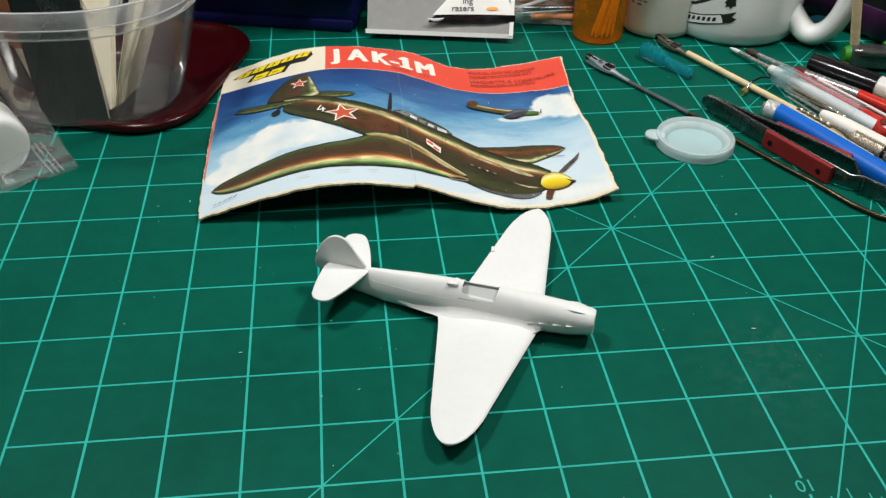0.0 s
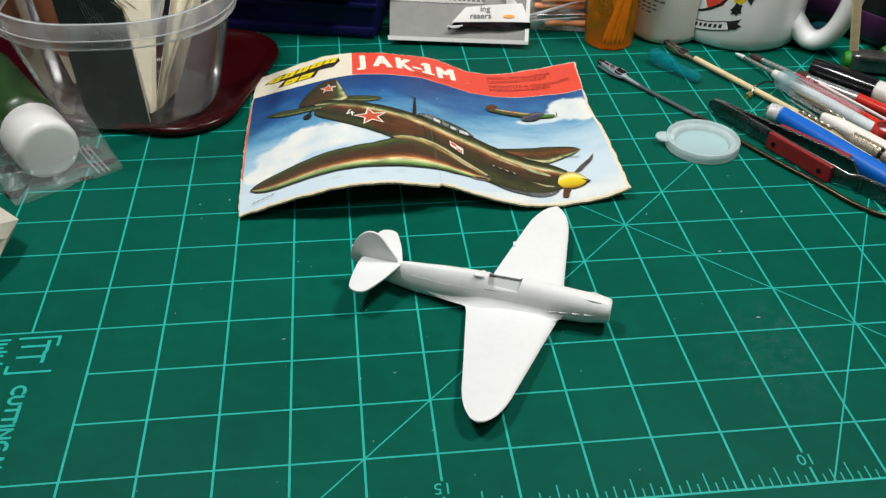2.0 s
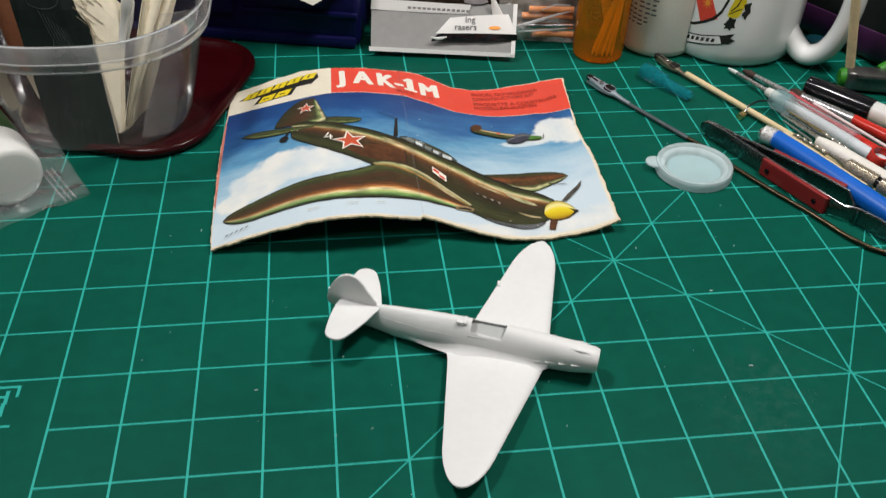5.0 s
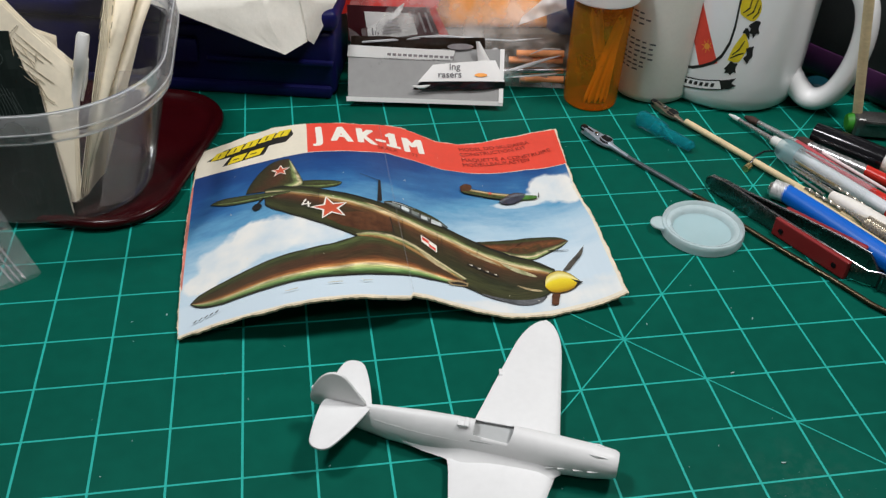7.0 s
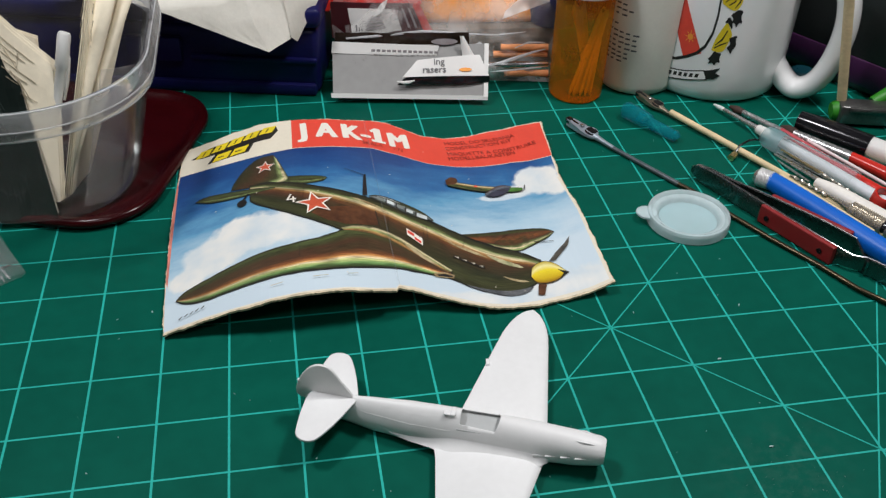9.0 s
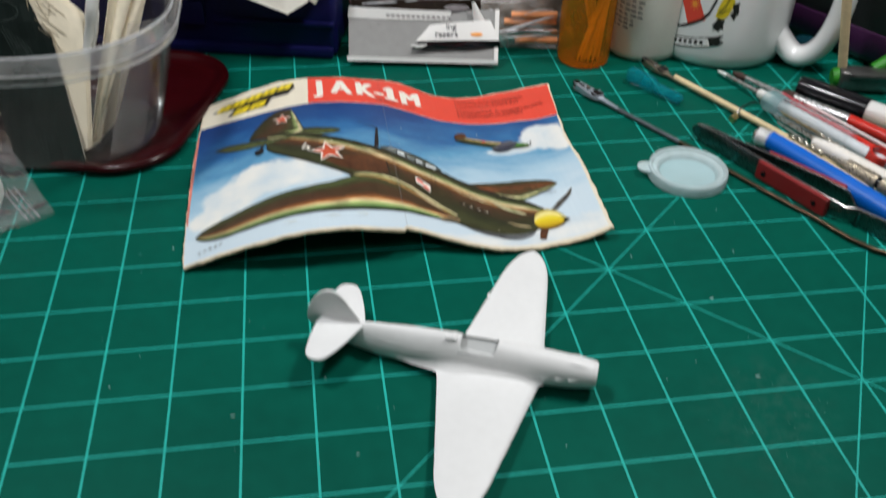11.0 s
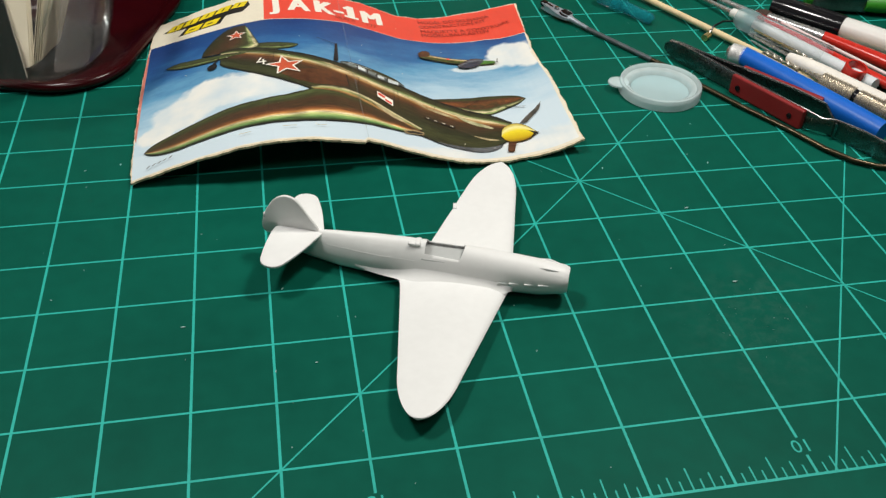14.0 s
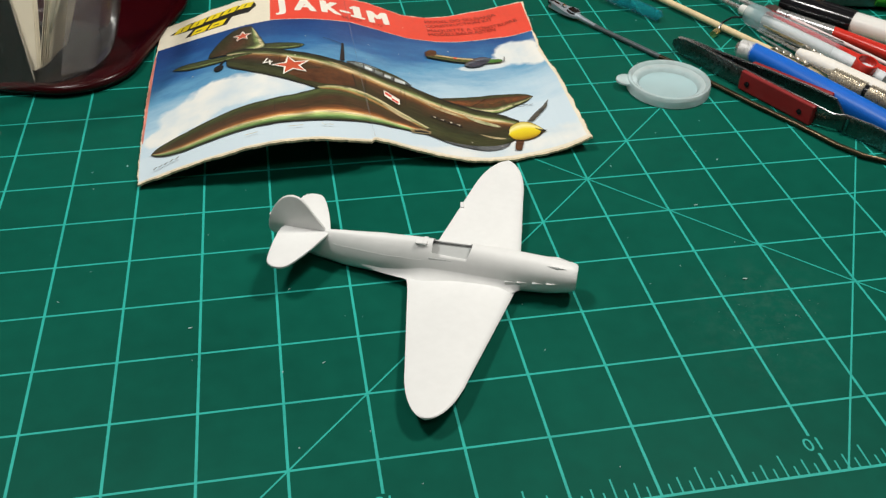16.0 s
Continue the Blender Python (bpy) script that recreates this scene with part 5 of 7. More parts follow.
packet = thing("clear_packet", "hazy clear plastic packet standing in the tub", "packet", mm(0, 0, 0))
part("film_wall", sheet((-243, 263, 4.6), (-228, 268, 5), (-213, 288, 62), (-227, 284, 62), 0.3, 2.0, 12, 12, ripple=0.8, grain=0.08), HAZY_FILM, packet, smooth=True)
stick = thing("plastic_stick", "white plastic stick standing in the clear tub", "stick", mm(0, 0, 0))
part("shaft", tube([(-254.8, 279, 22.1), (-252.6, 280.4, 30), (-248.0, 284, 49.7), (-244.2, 287, 61.9), (-243.9, 287.2, 62.8), (-240.6, 290.7, 76), (-240.2, 291, 77.1)], [2.3, 2.3, 2.2, 2.2, 2.9, 2.9, 2.4], 14), WHITE_CAP, stick, smooth=True)
part("tip", tube([(-256.8, 276.0, 4.2), (-255.8, 277.8, 14), (-254.7, 279, 22.4)], [1.0, 1.7, 1.9], 12), HAZY_FILM, stick, "hazy clear plastic tip", smooth=True)
part("clip", tube([(-241.6, 289.6, 71), (-240.6, 288.4, 66), (-242.6, 286.4, 57), (-245.4, 284.2, 48)], [0.5, 1.1, 1.1, 0.6], 8), WHITE_CAP, stick, smooth=True)
leather = thing("brown_strip", "brown leathery strip standing in the clear tub", "strip", mm(0, 0, 0))
part("strip", sheet((-306, 300, 30), (-296, 292, 28), (-306, 312, 92), (-322, 318, 92), 1.2, 2.0, ripple=1.0), material("brown_leather", (0.20, 0.07, 0.03), 0.6, vary=0.2), leather)
# ---- capped bottle in a zip bag ----
bottle = thing("capped_bottle", "dark green bottle with white cap in a zip bag", "bottle", Matrix.Translation((-0.2925, 0.213, 0.0162)) @ Matrix.Rotation(radians(32), 4, "Z") @ Matrix.Rotation(radians(-90), 4, "X"))
part("cap", lathe([(0, 0), (11.5, 0), (13.4, 0.5), (14.6, 1.8), (15.1, 4), (15.3, 12), (15.4, 23), (15.0, 24), (0, 24)], 56), WHITE_CAP, bottle, smooth=40)
part("bottle_body", lathe([(0, 24.5), (11, 24.5), (11, 27), (15, 30), (16, 34), (16, 96), (14.5, 99), (0, 99)], 48), BOTTLE_GREEN, bottle, smooth=40)
part("label", loft([[(16.12 * math.cos(radians(a)), 16.12 * math.sin(radians(a)), z) for a in range(-230, -100, 10)] for z in (44, 90)], closed=False, caps=False), WHITE_CAP, bottle, "white paper label", smooth=True)
zip_bag = thing("zip_bag", "clear zip bag lying round the bottle", "plastic bag", mm(0, 0, 0))
part("film", sheet((-306, 190, 0.6), (-262, 221, 0.6), (-300, 285, 1.4), (-352, 250, 1.4), 0, 0.8, 30, 30, ripple=1.6, grain=0.09), ZIP_FILM, zip_bag, smooth=True)
part("film", sheet((-306.5, 189.5, 1.6), (-262.5, 220.6, 1.4), (-284, 252, 20), (-340, 240, 30), 0, 4.0, 30, 30, ripple=2.2, grain=0.10), ZIP_FILM, zip_bag, smooth=True)
for k in range(3):
    part("zip_seal", tube([(-272 + 2.0 * k, 214 + 1.4 * k, 1.8), (-279 + 2.0 * k, 224 + 1.4 * k, 3.0), (-286 + 2.0 * k, 234 + 1.4 * k, 5.4)], 0.5, 6), RIM_PLASTIC, zip_bag, smooth=True)


def crumple(name, label, category, cx, cy, sx, sy, sz, mat, seed):
    ob = thing(name, label, category, mm(cx, cy, 0))
    bm = bmesh.new()
    bmesh.ops.create_icosphere(bm, subdivisions=3, radius=1)
    for v in bm.verts:
        d = v.co.normalized()
        f = 1 + 0.20 * noise.noise(d * 1.7 + Vector((seed, 0, 0))) - 0.12 * abs(noise.noise(d * 2.0 + Vector((0, seed, 0)))) 
        v.co = Vector((d.x * sx * f, d.y * sy * f, max(0.2, sz * 0.55 + d.z * sz * 0.62 * f)))
    part("cloth", bm, mat, ob, smooth=24)
    return ob


tissue = crumple("crumpled_tissue", "crumpled grey paper tissue with a yellow stain", "tissue", -341, 148, 43, 40, 24, GREY_TISSUE, 4.0)

stain = material("yellow_stain", (0.72, 0.60, 0.10), 0.9, vary=0.2, scale=200)
part("stain", moved(plate(ragged([(2.6 * math.cos(k * 0.6283), 1.8 * math.sin(k * 0.6283)) for k in range(10)], 0.6, 0.7), 0, 0.3), Matrix.Translation((34, -24, 6.0)) @ Matrix.Rotation(0.9, 4, (0.8, 0.6, 0))), stain, tissue)

# ---- navy case and white pad ----
case = thing("tool_case", "dark navy plastic case standing behind the papers", "case", mm(-261.5, 453, 0.2, -12))
part("case_body", slab(300, 118, 39, 4, 3), NAVY_PLASTIC, case, smooth=True)
part("case_lid", moved(slab(304, 122, 12, 4, 3), Matrix.Translation((0, 0, 39.6))), NAVY_PLASTIC, case, smooth=True)
part("latch", moved(slab(30, 5, 14, 1.4, 2), Matrix.Translation((60, -61.5, 19))), NAVY_PLASTIC, case, smooth=True)
part("ridge", moved(slab(70, 4, 3, 1, 2), Matrix.Translation((114, -59.5, 19.5))), NAVY_PLASTIC, case, smooth=True)
part("foot_ledge", moved(slab(296, 5, 7, 2, 2), Matrix.Translation((0, -59.5, 0))), NAVY_PLASTIC, case, smooth=True)
pad = thing("folded_pad", "thick folded white paper towel hanging over the navy case", "paper towel", mm(0, 0, 0))


def towel_face(edge, fold, thick, ripple):
    """One leaf of the folded towel between two of its edges, each given from its tip upwards."""
    n, m = 14, 18
    bm = bmesh.new()

    def on(line, f):
        f *= len(line) - 1
        k = min(int(f), len(line) - 2)
        return Vector(line[k]).lerp(Vector(line[k + 1]), f - k)

    rows = [[bm.verts.new(on(edge, i / m).lerp(on(fold, i / m), j / n)) for j in range(n + 1)] for i in range(m + 1)]
    for i in range(m):
        for j in range(n):
            bm.faces.new((rows[i][j], rows[i][j + 1], rows[i + 1][j + 1], rows[i + 1][j]))
    for v in bm.verts:
        v.co.y += ripple * noise.noise(v.co * 0.09) + 0.35 * ripple * noise.noise(v.co * 0.5)
    back = bmesh.ops.extrude_face_region(bm, geom=bm.faces[:])
    for v in back["geom"]:
        if isinstance(v, bmesh.types.BMVert):
            v.co.y += thick
    return bm


TIP = (-138.4, 357, 36.6)
part("leaf", towel_face([(-153.9, 348, 35.4), (-184, 356.4, 45.9), (-211.3, 362.6, 56), (-268, 384, 68)], [(-153.9, 348, 35.4), (-159.7, 354, 47.6), (-164.1, 360, 60.7), (-172, 392, 67)], 2.4, 0.9), TISSUE, pad, smooth=50)
part("leaf", towel_face([(-153.9, 348, 35.4), (-159.7, 354, 47.6), (-164.1, 360, 60.7), (-172, 392, 67)], [(-142.0, 352, 40.6), (-142.5, 357, 49.8), (-144.4, 361, 60.6), (-148, 391, 66.4)], 2.0, 0.7), TISSUE, pad, smooth=50)
part("leaf", towel_face([(-141.9, 351.6, 41.6), (-142.5, 356, 49.8), (-144.4, 360, 60.6), (-148, 390, 66.4)], [TIP, (-134.5, 361.5, 41.7), (-124.5, 371, 55.4), (-107.2, 398, 62.6)], 2.4, 0.7), TISSUE, pad, smooth=50)

# ---- eraser pouch and bags ----
pouch = thing("eraser_pouch", "grey card pouch with white edges and a dark brown back", "pouch", mm(0, 0, 0))
part("card_panel", sheet((-121, 354, 4.5), (-37, 341, 4.5), (-33, 362, 27), (-119, 373, 26), 0.8, -1.2), SILVER_FOIL, pouch, smooth=True)
part("white_edge", sheet((-122, 353.4, 3.6), (-36, 340.2, 3.4), (-36, 341.2, 5.6), (-122, 354.6, 5.8), 0.9, -1.2, ny=2), WHITE_CAP, pouch)
part("white_edge", sheet((-38.4, 341, 4.4), (-36.0, 340.8, 4.4), (-32.2, 361.8, 27), (-34.6, 362, 27), 1.3, 0, nx=2), WHITE_CAP, pouch)
strip_part = part("top_strip", sheet((-120, 369, 23.0), (-62, 361.6, 21.0), (-60, 364, 26.5), (-119, 372, 28.5), 0.5, -0.8), WHITE_CAP, pouch, "white strip with small unreadable print")
for k in range(13):
    p = Vector((-98 + 2.9 * k, 365.5 - 0.38 * k, 24.4 - 0.09 * k))
    part("printed_mark", sheet(p, p + Vector((2.0, -0.26, -0.07)), p + Vector((2.1, -0.1, 1.3)), p + Vector((0, 0.26, 1.3)), 0.1, nx=1, ny=1), FOIL_PRINT, strip_part)
part("back_film", sheet((-119, 374, 2), (-40, 366, 2), (-42, 370, 31), (-117, 378, 31), 0, 1.0, 24, 12, ripple=1.6, grain=0.1), material("brown_film", (0.030, 0.019, 0.013), 0.22, vary=0.4, scale=60, bump=0.3, bump_scale=160), pouch, smooth=True)
part("oval_label", moved(plate([(7.4 * math.cos(w * 0.3142), 1.7 * math.sin(w * 0.3142)) for w in range(20)], 0, 0.3), Matrix.Translation((-57, 364.4, 28.6)) @ Matrix.Rotation(radians(-5.6), 4, "Z") @ Matrix.Rotation(radians(75), 4, "X")), FOIL_PRINT, pouch, "grey oval printed label")
header = thing("torn_header", "torn white cardboard header with black print", "label", mm(0, 0, 0))
HA, HB, HC, HD = Vector((-82.5, 351.4, 14.6)), Vector((-34.6, 346.0, 15.3)), Vector((-38.6, 355.0, 24.0)), Vector((-73.4, 357.6, 21.4))
header_card = part("card_sheet", sheet(HA, HB, HC, HD, 0.5, 0.8), WHITE_CAP, header)
part("black_edge", sheet(HA + Vector((-3, 0, -4.2)), HB + Vector((0.5, 0, -3.6)), HB + Vector((0.3, 0.2, 0.2)), HA + Vector((2, 0.2, 0.2)), 0.5, 0.8, ripple=1.2, grain=0.12), BLACK_GLOSS, header)
part("white_curl", tube([(-85.6, 350.6, 12.8), (-82, 349.8, 12.2), (-79, 349.6, 12.4), (-76, 349.8, 13.2)], [0.3, 1.0, 1.0, 0.3], 8), WHITE_CAP, header, smooth=True)
ux = (HB - HA).normalized()
uy = (HD - HA - ux * (HD - HA).dot(ux)).normalized()
uz = ux.cross(uy)
onto = Matrix(((ux.x, uy.x, uz.x, 0), (ux.y, uy.y, uz.y, 0), (ux.z, uy.z, uz.z, 0), (0, 0, 0, 1)))
lift = uz * (-1.7 if uz.y > 0 else 1.7)
for text, dx, dy in (("ing", 17.4, 6.6), ("rasers", 11, 2.0)):
    bm = moved(lettering(text, 5.4, heavy=0.05), Matrix.Translation(HA + lift + ux * dx + uy * dy) @ onto)
    part("printed_text", bm, LABEL_PRINT, header_card)
part("printed_mark", moved(plate([(3.6 * math.cos(k * 0.5236), 1.1 * math.sin(k * 0.5236)) for k in range(12)], 0, 0.1), Matrix.Translation(HA + lift + ux * 35 + uy * 3.4) @ onto), ORANGE, header_card)

red_pack = thing("red_pack", "red printed wrapper with white label in a clear bag", "wrapper", mm(0, 0, 0))
part("wrapper", sheet((-122, 396, 36), (-66, 393, 39), (-60, 408, 68), (-122, 410, 66), 3, 2.0, ripple=1.5), RED_PAINT, red_pack)
part("dark_panel", sheet((-118, 386.6, 24), (-64.6, 386.0, 26.7), (-71, 389, 41.6), (-118, 390.6, 44), 0.8, 1.0), material("maroon_print", (0.06, 0.008, 0.012), 0.4), red_pack)
part("red_edge", sheet((-65.6, 385.0, 26.6), (-60.3, 385.0, 26.5), (-68.1, 388.2, 42.0), (-72, 388.2, 41.4), 0.7, 0), RED_PAINT, red_pack)
label_part = part("white_label", sheet((-106.5, 385.4, 24.7), (-78.1, 385.2, 27.2), (-82, 387.4, 39.2), (-108.6, 388.4, 40.6), 0.5, 0.6, ripple=0.4, grain=0.2), WHITE_CAP, red_pack)
part("torn_white", sheet((-94, 385.6, 35.4), (-89, 385.2, 38), (-85.6, 387.4, 45.4), (-91.6, 388, 40.4), 0.4, 0.5, ripple=1.0, grain=0.3), WHITE_CAP, red_pack)
for k in range(3):
    part("printed_mark", sheet((-104.4 + 1.5 * k, 385.0, 27.6 + 0.12 * k), (-103.5 + 1.5 * k, 385.0, 27.7 + 0.12 * k), (-103.7 + 1.5 * k, 386.0, 31.4), (-104.6 + 1.5 * k, 386.0, 31.3), 0.15, nx=1, ny=1), LABEL_PRINT, label_part)
for k in range(4):
    part("printed_mark", sheet((-98.6 + 0.5 * k, 384.6, 28.4 + 2.0 * k), (-87.6 - 0.9 * k, 384.6, 29.2 + 2.0 * k), (-87.6 - 0.9 * k, 385.0, 30.3 + 2.0 * k), (-98.6 + 0.5 * k, 385.0, 29.5 + 2.0 * k), 0.15, nx=1, ny=1), FOIL_PRINT, label_part)
for k in range(2):
    part("printed_mark", sheet((-70.4 - 4.0 * k, 385.2, 28.4), (-69.0 - 4.0 * k, 385.2, 28.4), (-73.4 - 3.6 * k, 387.4, 39.4), (-74.6 - 3.6 * k, 387.4, 39.4), 0.15, nx=1, ny=1), FOIL_PRINT, red_pack)
under = thing("card_box", "dull brown card box lying under the orange box", "box", mm(-26, 410, 0.2, -4))
part("box_body", slab(86, 48, 25, 2, 2), material("dull_brown_card", (0.17, 0.14, 0.105), 0.6, vary=0.3, scale=50), under, smooth=True)
box = thing("orange_box", "orange plastic box inside a clear bag", "box", mm(-26, 408, 25.3, -4))
part("box_body", moved(slab(82, 40, 54, 8, 4), Matrix(((1, 0, 0, 0), (0, 1, 0.75, 0), (0, 0, 1, 0), (0, 0, 0, 1)))), ORANGE, box, smooth=True)
blue = thing("blue_cap", "dark blue round cap behind the orange pill bottle", "cap", mm(13, 394, 25.3))
part("cap_body", lathe([(0, 0), (13, 0), (14, 1.5), (14, 30), (12, 34), (0, 35)], 32), material("dark_blue_plastic", (0.02, 0.04, 0.16), 0.4), blue, smooth=True)
clear_bag = thing("clear_bag", "clear plastic bag with folded shiny edges", "plastic bag", mm(0, 0, 0))
part("film", sheet((-116, 380, 16), (14, 368, 14), (10, 392, 40), (-120, 400, 52), 0, 3.0, 40, 24, ripple=4.0, grain=0.07), FILM, clear_bag, smooth=True)
part("film", sheet((-60, 372, 2), (16, 360, 1), (14, 376, 22), (-58, 384, 30), 0, 3.0, 40, 24, ripple=4.0, grain=0.09), FILM, clear_bag, smooth=True)
part("film", sheet((-110, 384, 26), (12, 376, 22), (12, 398, 70), (-116, 404, 74), 0, 5.0, 40, 24, ripple=6.0, grain=0.05), FILM, clear_bag, smooth=True)
# white sheet added for the broad glare on the bag
part("bright_fold", sheet((-22, 374, 36), (6, 377, 44), (5, 381, 60), (-20, 376, 40), 0, 2.0, 40, 16, ripple=2.4, grain=0.16), GLARE_SHEET, clear_bag, smooth=True)
# thin white tubes added as glints along the bag's creases
part("fold_edge", tube([(-111, 376, 28), (-89, 374, 29.6), (-68, 374, 31), (-48, 374, 29)], [0.5, 0.9, 0.8, 0.5], 8), HIGHLIGHT_PLASTIC, clear_bag, smooth=True)
for pts, wide in (([(-32.7, 361, 13.8), (-25, 361.4, 15.0), (-16.7, 362, 17.0), (-6, 363, 19.8), (2, 364, 21)], (0.3, 0.9, 1.1, 0.7, 0.2)), ([(-31, 358, 11.6), (-16, 358, 12), (-1, 358, 12.8)], (0.2, 0.6, 0.3)), ([(-64.7, 374, 31.2), (-45.2, 373, 28.8), (-25.2, 373, 27), (-8, 373, 28)], (0.2, 0.5, 0.5, 0.2)), ([(-39.4, 368, 23.7), (-36, 367.4, 24.4), (-32.3, 367, 23.1)], (0.4, 1.5, 0.3)), ([(-16, 365, 22), (-8, 365.4, 25), (2, 366, 24)], (0.2, 0.5, 0.3))):
    part("fold_edge", tube(pts, list(wide), 8), HIGHLIGHT_PLASTIC, clear_bag, smooth=True)
part("torn_tab", sheet((-48, 357, 23), (-40, 355, 21), (-47, 361, 33), (-49, 361.4, 33), 0.4, 1), WHITE_CAP, clear_bag)
CORAL = material("coral_plastic", (0.85, 0.33, 0.13), 0.4, vary=0.15, scale=60)
for y, z, mat, x0 in ((372, 14.5, CORAL, -26), (366, 5.0, CORAL, -20), (369, 9.5, STEEL, -44), (371, 19, CORAL, -22)):
    rods("craft_stick", "thin coloured plastic stick inside a clear bag", "stick", [("shaft", (x0, y + 2, z), (5, y - 3, z + 1), 2.0, mat)], "sticks in the bag")

# ---- pill bottle ----
pill = thing("pill_bottle", "amber pill bottle with a white lid holding toothpicks", "pill bottle", mm(17.6, 349.4, 0.2))
part("vial", lathe([(0, 0.8), (13.0, 0.8), (13.8, 0), (14.9, 0.9), (15.2, 3), (15.6, 30), (16.0, 63)], 56), AMBER, pill, smooth=40)
part("lid", lathe([(0, 75), (17, 75), (18.8, 74), (19.3, 72), (19.3, 63.5), (18.7, 62.8), (16.2, 62.8)], 56), WHITE_CAP, pill, "white lid", smooth=40)
for k in range(22):
    if k < 13:  # the sheaf leaning to one side in front
        low, high = (-5.0 + 0.95 * k, -5.5 + 2.4 * math.sin(k * 1.9), 1.6), (9.0 + 0.22 * k, -3.0 + 2.0 * math.sin(k * 2.7), 50 + k % 3)
    else:  # those that cross behind it
        low, high = (8.4 + 0.2 * (k - 13), 2.0 + 1.6 * math.sin(k * 2.1), 1.6), (-6.0 + 0.85 * (k - 13), 4.0 + 2.0 * math.sin(k * 1.3), 53 - k % 3)
    tp = thing("toothpick", "pale wooden toothpick inside the amber bottle", "toothpick", mm(17.6, 349.4, 0.2), "toothpicks in the bottle")
    part("shaft", tube([low, Vector(low).lerp(Vector(high), 0.06), Vector(low).lerp(Vector(high), 0.94), high], [0.4, 1.05, 1.05, 0.4], 8), TOOTHPICK, tp)

# ---- white bottle ----
lotion = thing("white_bottle", "off-white plastic bottle with small grey print", "bottle", mm(57.6, 358.5, 0.2))
lotion_body = part("bottle_body", loft([[(22.4 * (1 + 0.0012 * z) * k * math.cos(6.28318531 * q / 56), 20.3 * (1 + 0.0006 * z) * k * math.sin(6.28318531 * q / 56), z) for q in range(56)] for k, z in ((0.80, 0), (0.90, 0.5), (0.97, 2.0), (1.0, 5.0), (1.0, 40), (1.0, 80), (1.0, 112), (0.92, 118), (0.7, 124))]), BOTTLE_WHITE, lotion, smooth=50)
for row, (z, n) in enumerate(((54, 3), (51, 4), (48, 3), (42, 2), (38, 5), (35, 5), (32, 5), (29, 5), (26, 4), (23.4, 4), (20.8, 3))):
    for k in range(n):
        a0 = -166 + 10.5 * k
        w = 8.6 - (row * 3 + k * 5) % 4
        pts = []
        part("printed_mark", loft([[(22.5 * math.cos(radians(a0 + w * q / 3)) * (1 + 0.0012 * zz), 20.42 * math.sin(radians(a0 + w * q / 3)) * (1 + 0.0006 * zz), zz) for q in range(4)] for zz in (z - 0.35 * k, z - 0.35 * k + 0.95)], closed=False, caps=False), LABEL_PRINT, lotion_body)

# ---- mug ----
mug = thing("mug", "white ceramic mug with a printed coat of arms", "mug", mm(105.2, 364.8, 0.2))
cup = part("cup", lathe([(0, 1.5), (33, 1.5), (35, 0), (38.5, 0.4), (40.6, 2.6), (42.0, 9), (42.4, 20), (42.4, 90), (42.0, 92.5), (40.6, 93.4), (39.2, 92.5), (38.8, 88), (38.6, 8), (34, 5), (0, 5)], 80), GLAZE, mug, smooth=50)
hd = Vector((math.cos(radians(-46)), math.sin(radians(-46)), 0))
path = [(39 + (r - 39) * 0.92, z) for r, z in ((36, 20), (40, 15.6), (46, 10.0), (52, 6.6), (58, 7.6), (64, 12), (68.6, 20), (72, 32), (73.4, 45), (72.4, 57), (69, 68), (62, 76), (53, 80), (39, 80))]
path = smooth_line(path, 2)
hs = hd.cross(Vector((0, 0, 1)))
rings = []
for i, (r, z) in enumerate(path):
    a, b = path[max(i - 1, 0)], path[min(i + 1, len(path) - 1)]
    d = Vector((b[0] - a[0], b[1] - a[1])).normalized()
    nr, nz = -d.y, d.x
    c = hd * r + Vector((0, 0, z))
    fat = 8.6 + 2.4 * max(0, 1 - min(i, len(path) - 1 - i) / 4)
    rings.append([c + hs * (fat * 0.95 * math.cos(6.28318531 * k / 20)) + (hd * nr + Vector((0, 0, nz))) * (fat * 0.72 * math.sin(6.28318531 * k / 20)) for k in range(20)])
part("handle", loft(rings), GLAZE, mug, smooth=60)


def on_mug(name, outline, mat, up):
    """A printed shape of (degrees, height) round the cup."""
    bm = bmesh.new()
    bm.faces.new([bm.verts.new((a, z, 0)) for a, z in outline])
    lo, hi = min(p[0] for p in outline), max(p[0] for p in outline)
    x = math.ceil(lo / 4) * 4
    while x < hi:
        bmesh.ops.bisect_plane(bm, geom=bm.verts[:] + bm.edges[:] + bm.faces[:], plane_co=(x, 0, 0), plane_no=(1, 0, 0))
        x += 4
    bmesh.ops.triangulate(bm, faces=bm.faces[:])
    for v in bm.verts:
        a, z = radians(v.co.x), v.co.y
        v.co = Vector(((42.42 + up) * math.cos(a), (42.42 + up) * math.sin(a), z))
    return part(name, bm, mat, cup)


on_mug("printed_band", [(-150, 64), (-146, 62), (-124.5, 30), (-137, 24.5), (-152, 48)], INK_RED, 0.1)
for k in range(8):
    a = 45 * k
    c, s = math.cos(radians(a)), math.sin(radians(a))
    on_mug("printed_ray", [(-135 + 2.6 * c - 0.4 * s, 38 + 2.2 * s + 0.4 * c), (-135 + 4.6 * c, 38 + 4.2 * s), (-135 + 2.6 * c + 0.4 * s, 38 + 2.2 * s - 0.4 * c)], ORANGE, 0.16)
on_mug("printed_sun", [(-135 + 2.2 * math.cos(k * 0.6283), 38 + 1.9 * math.sin(k * 0.6283)) for k in range(10)], ORANGE, 0.18)
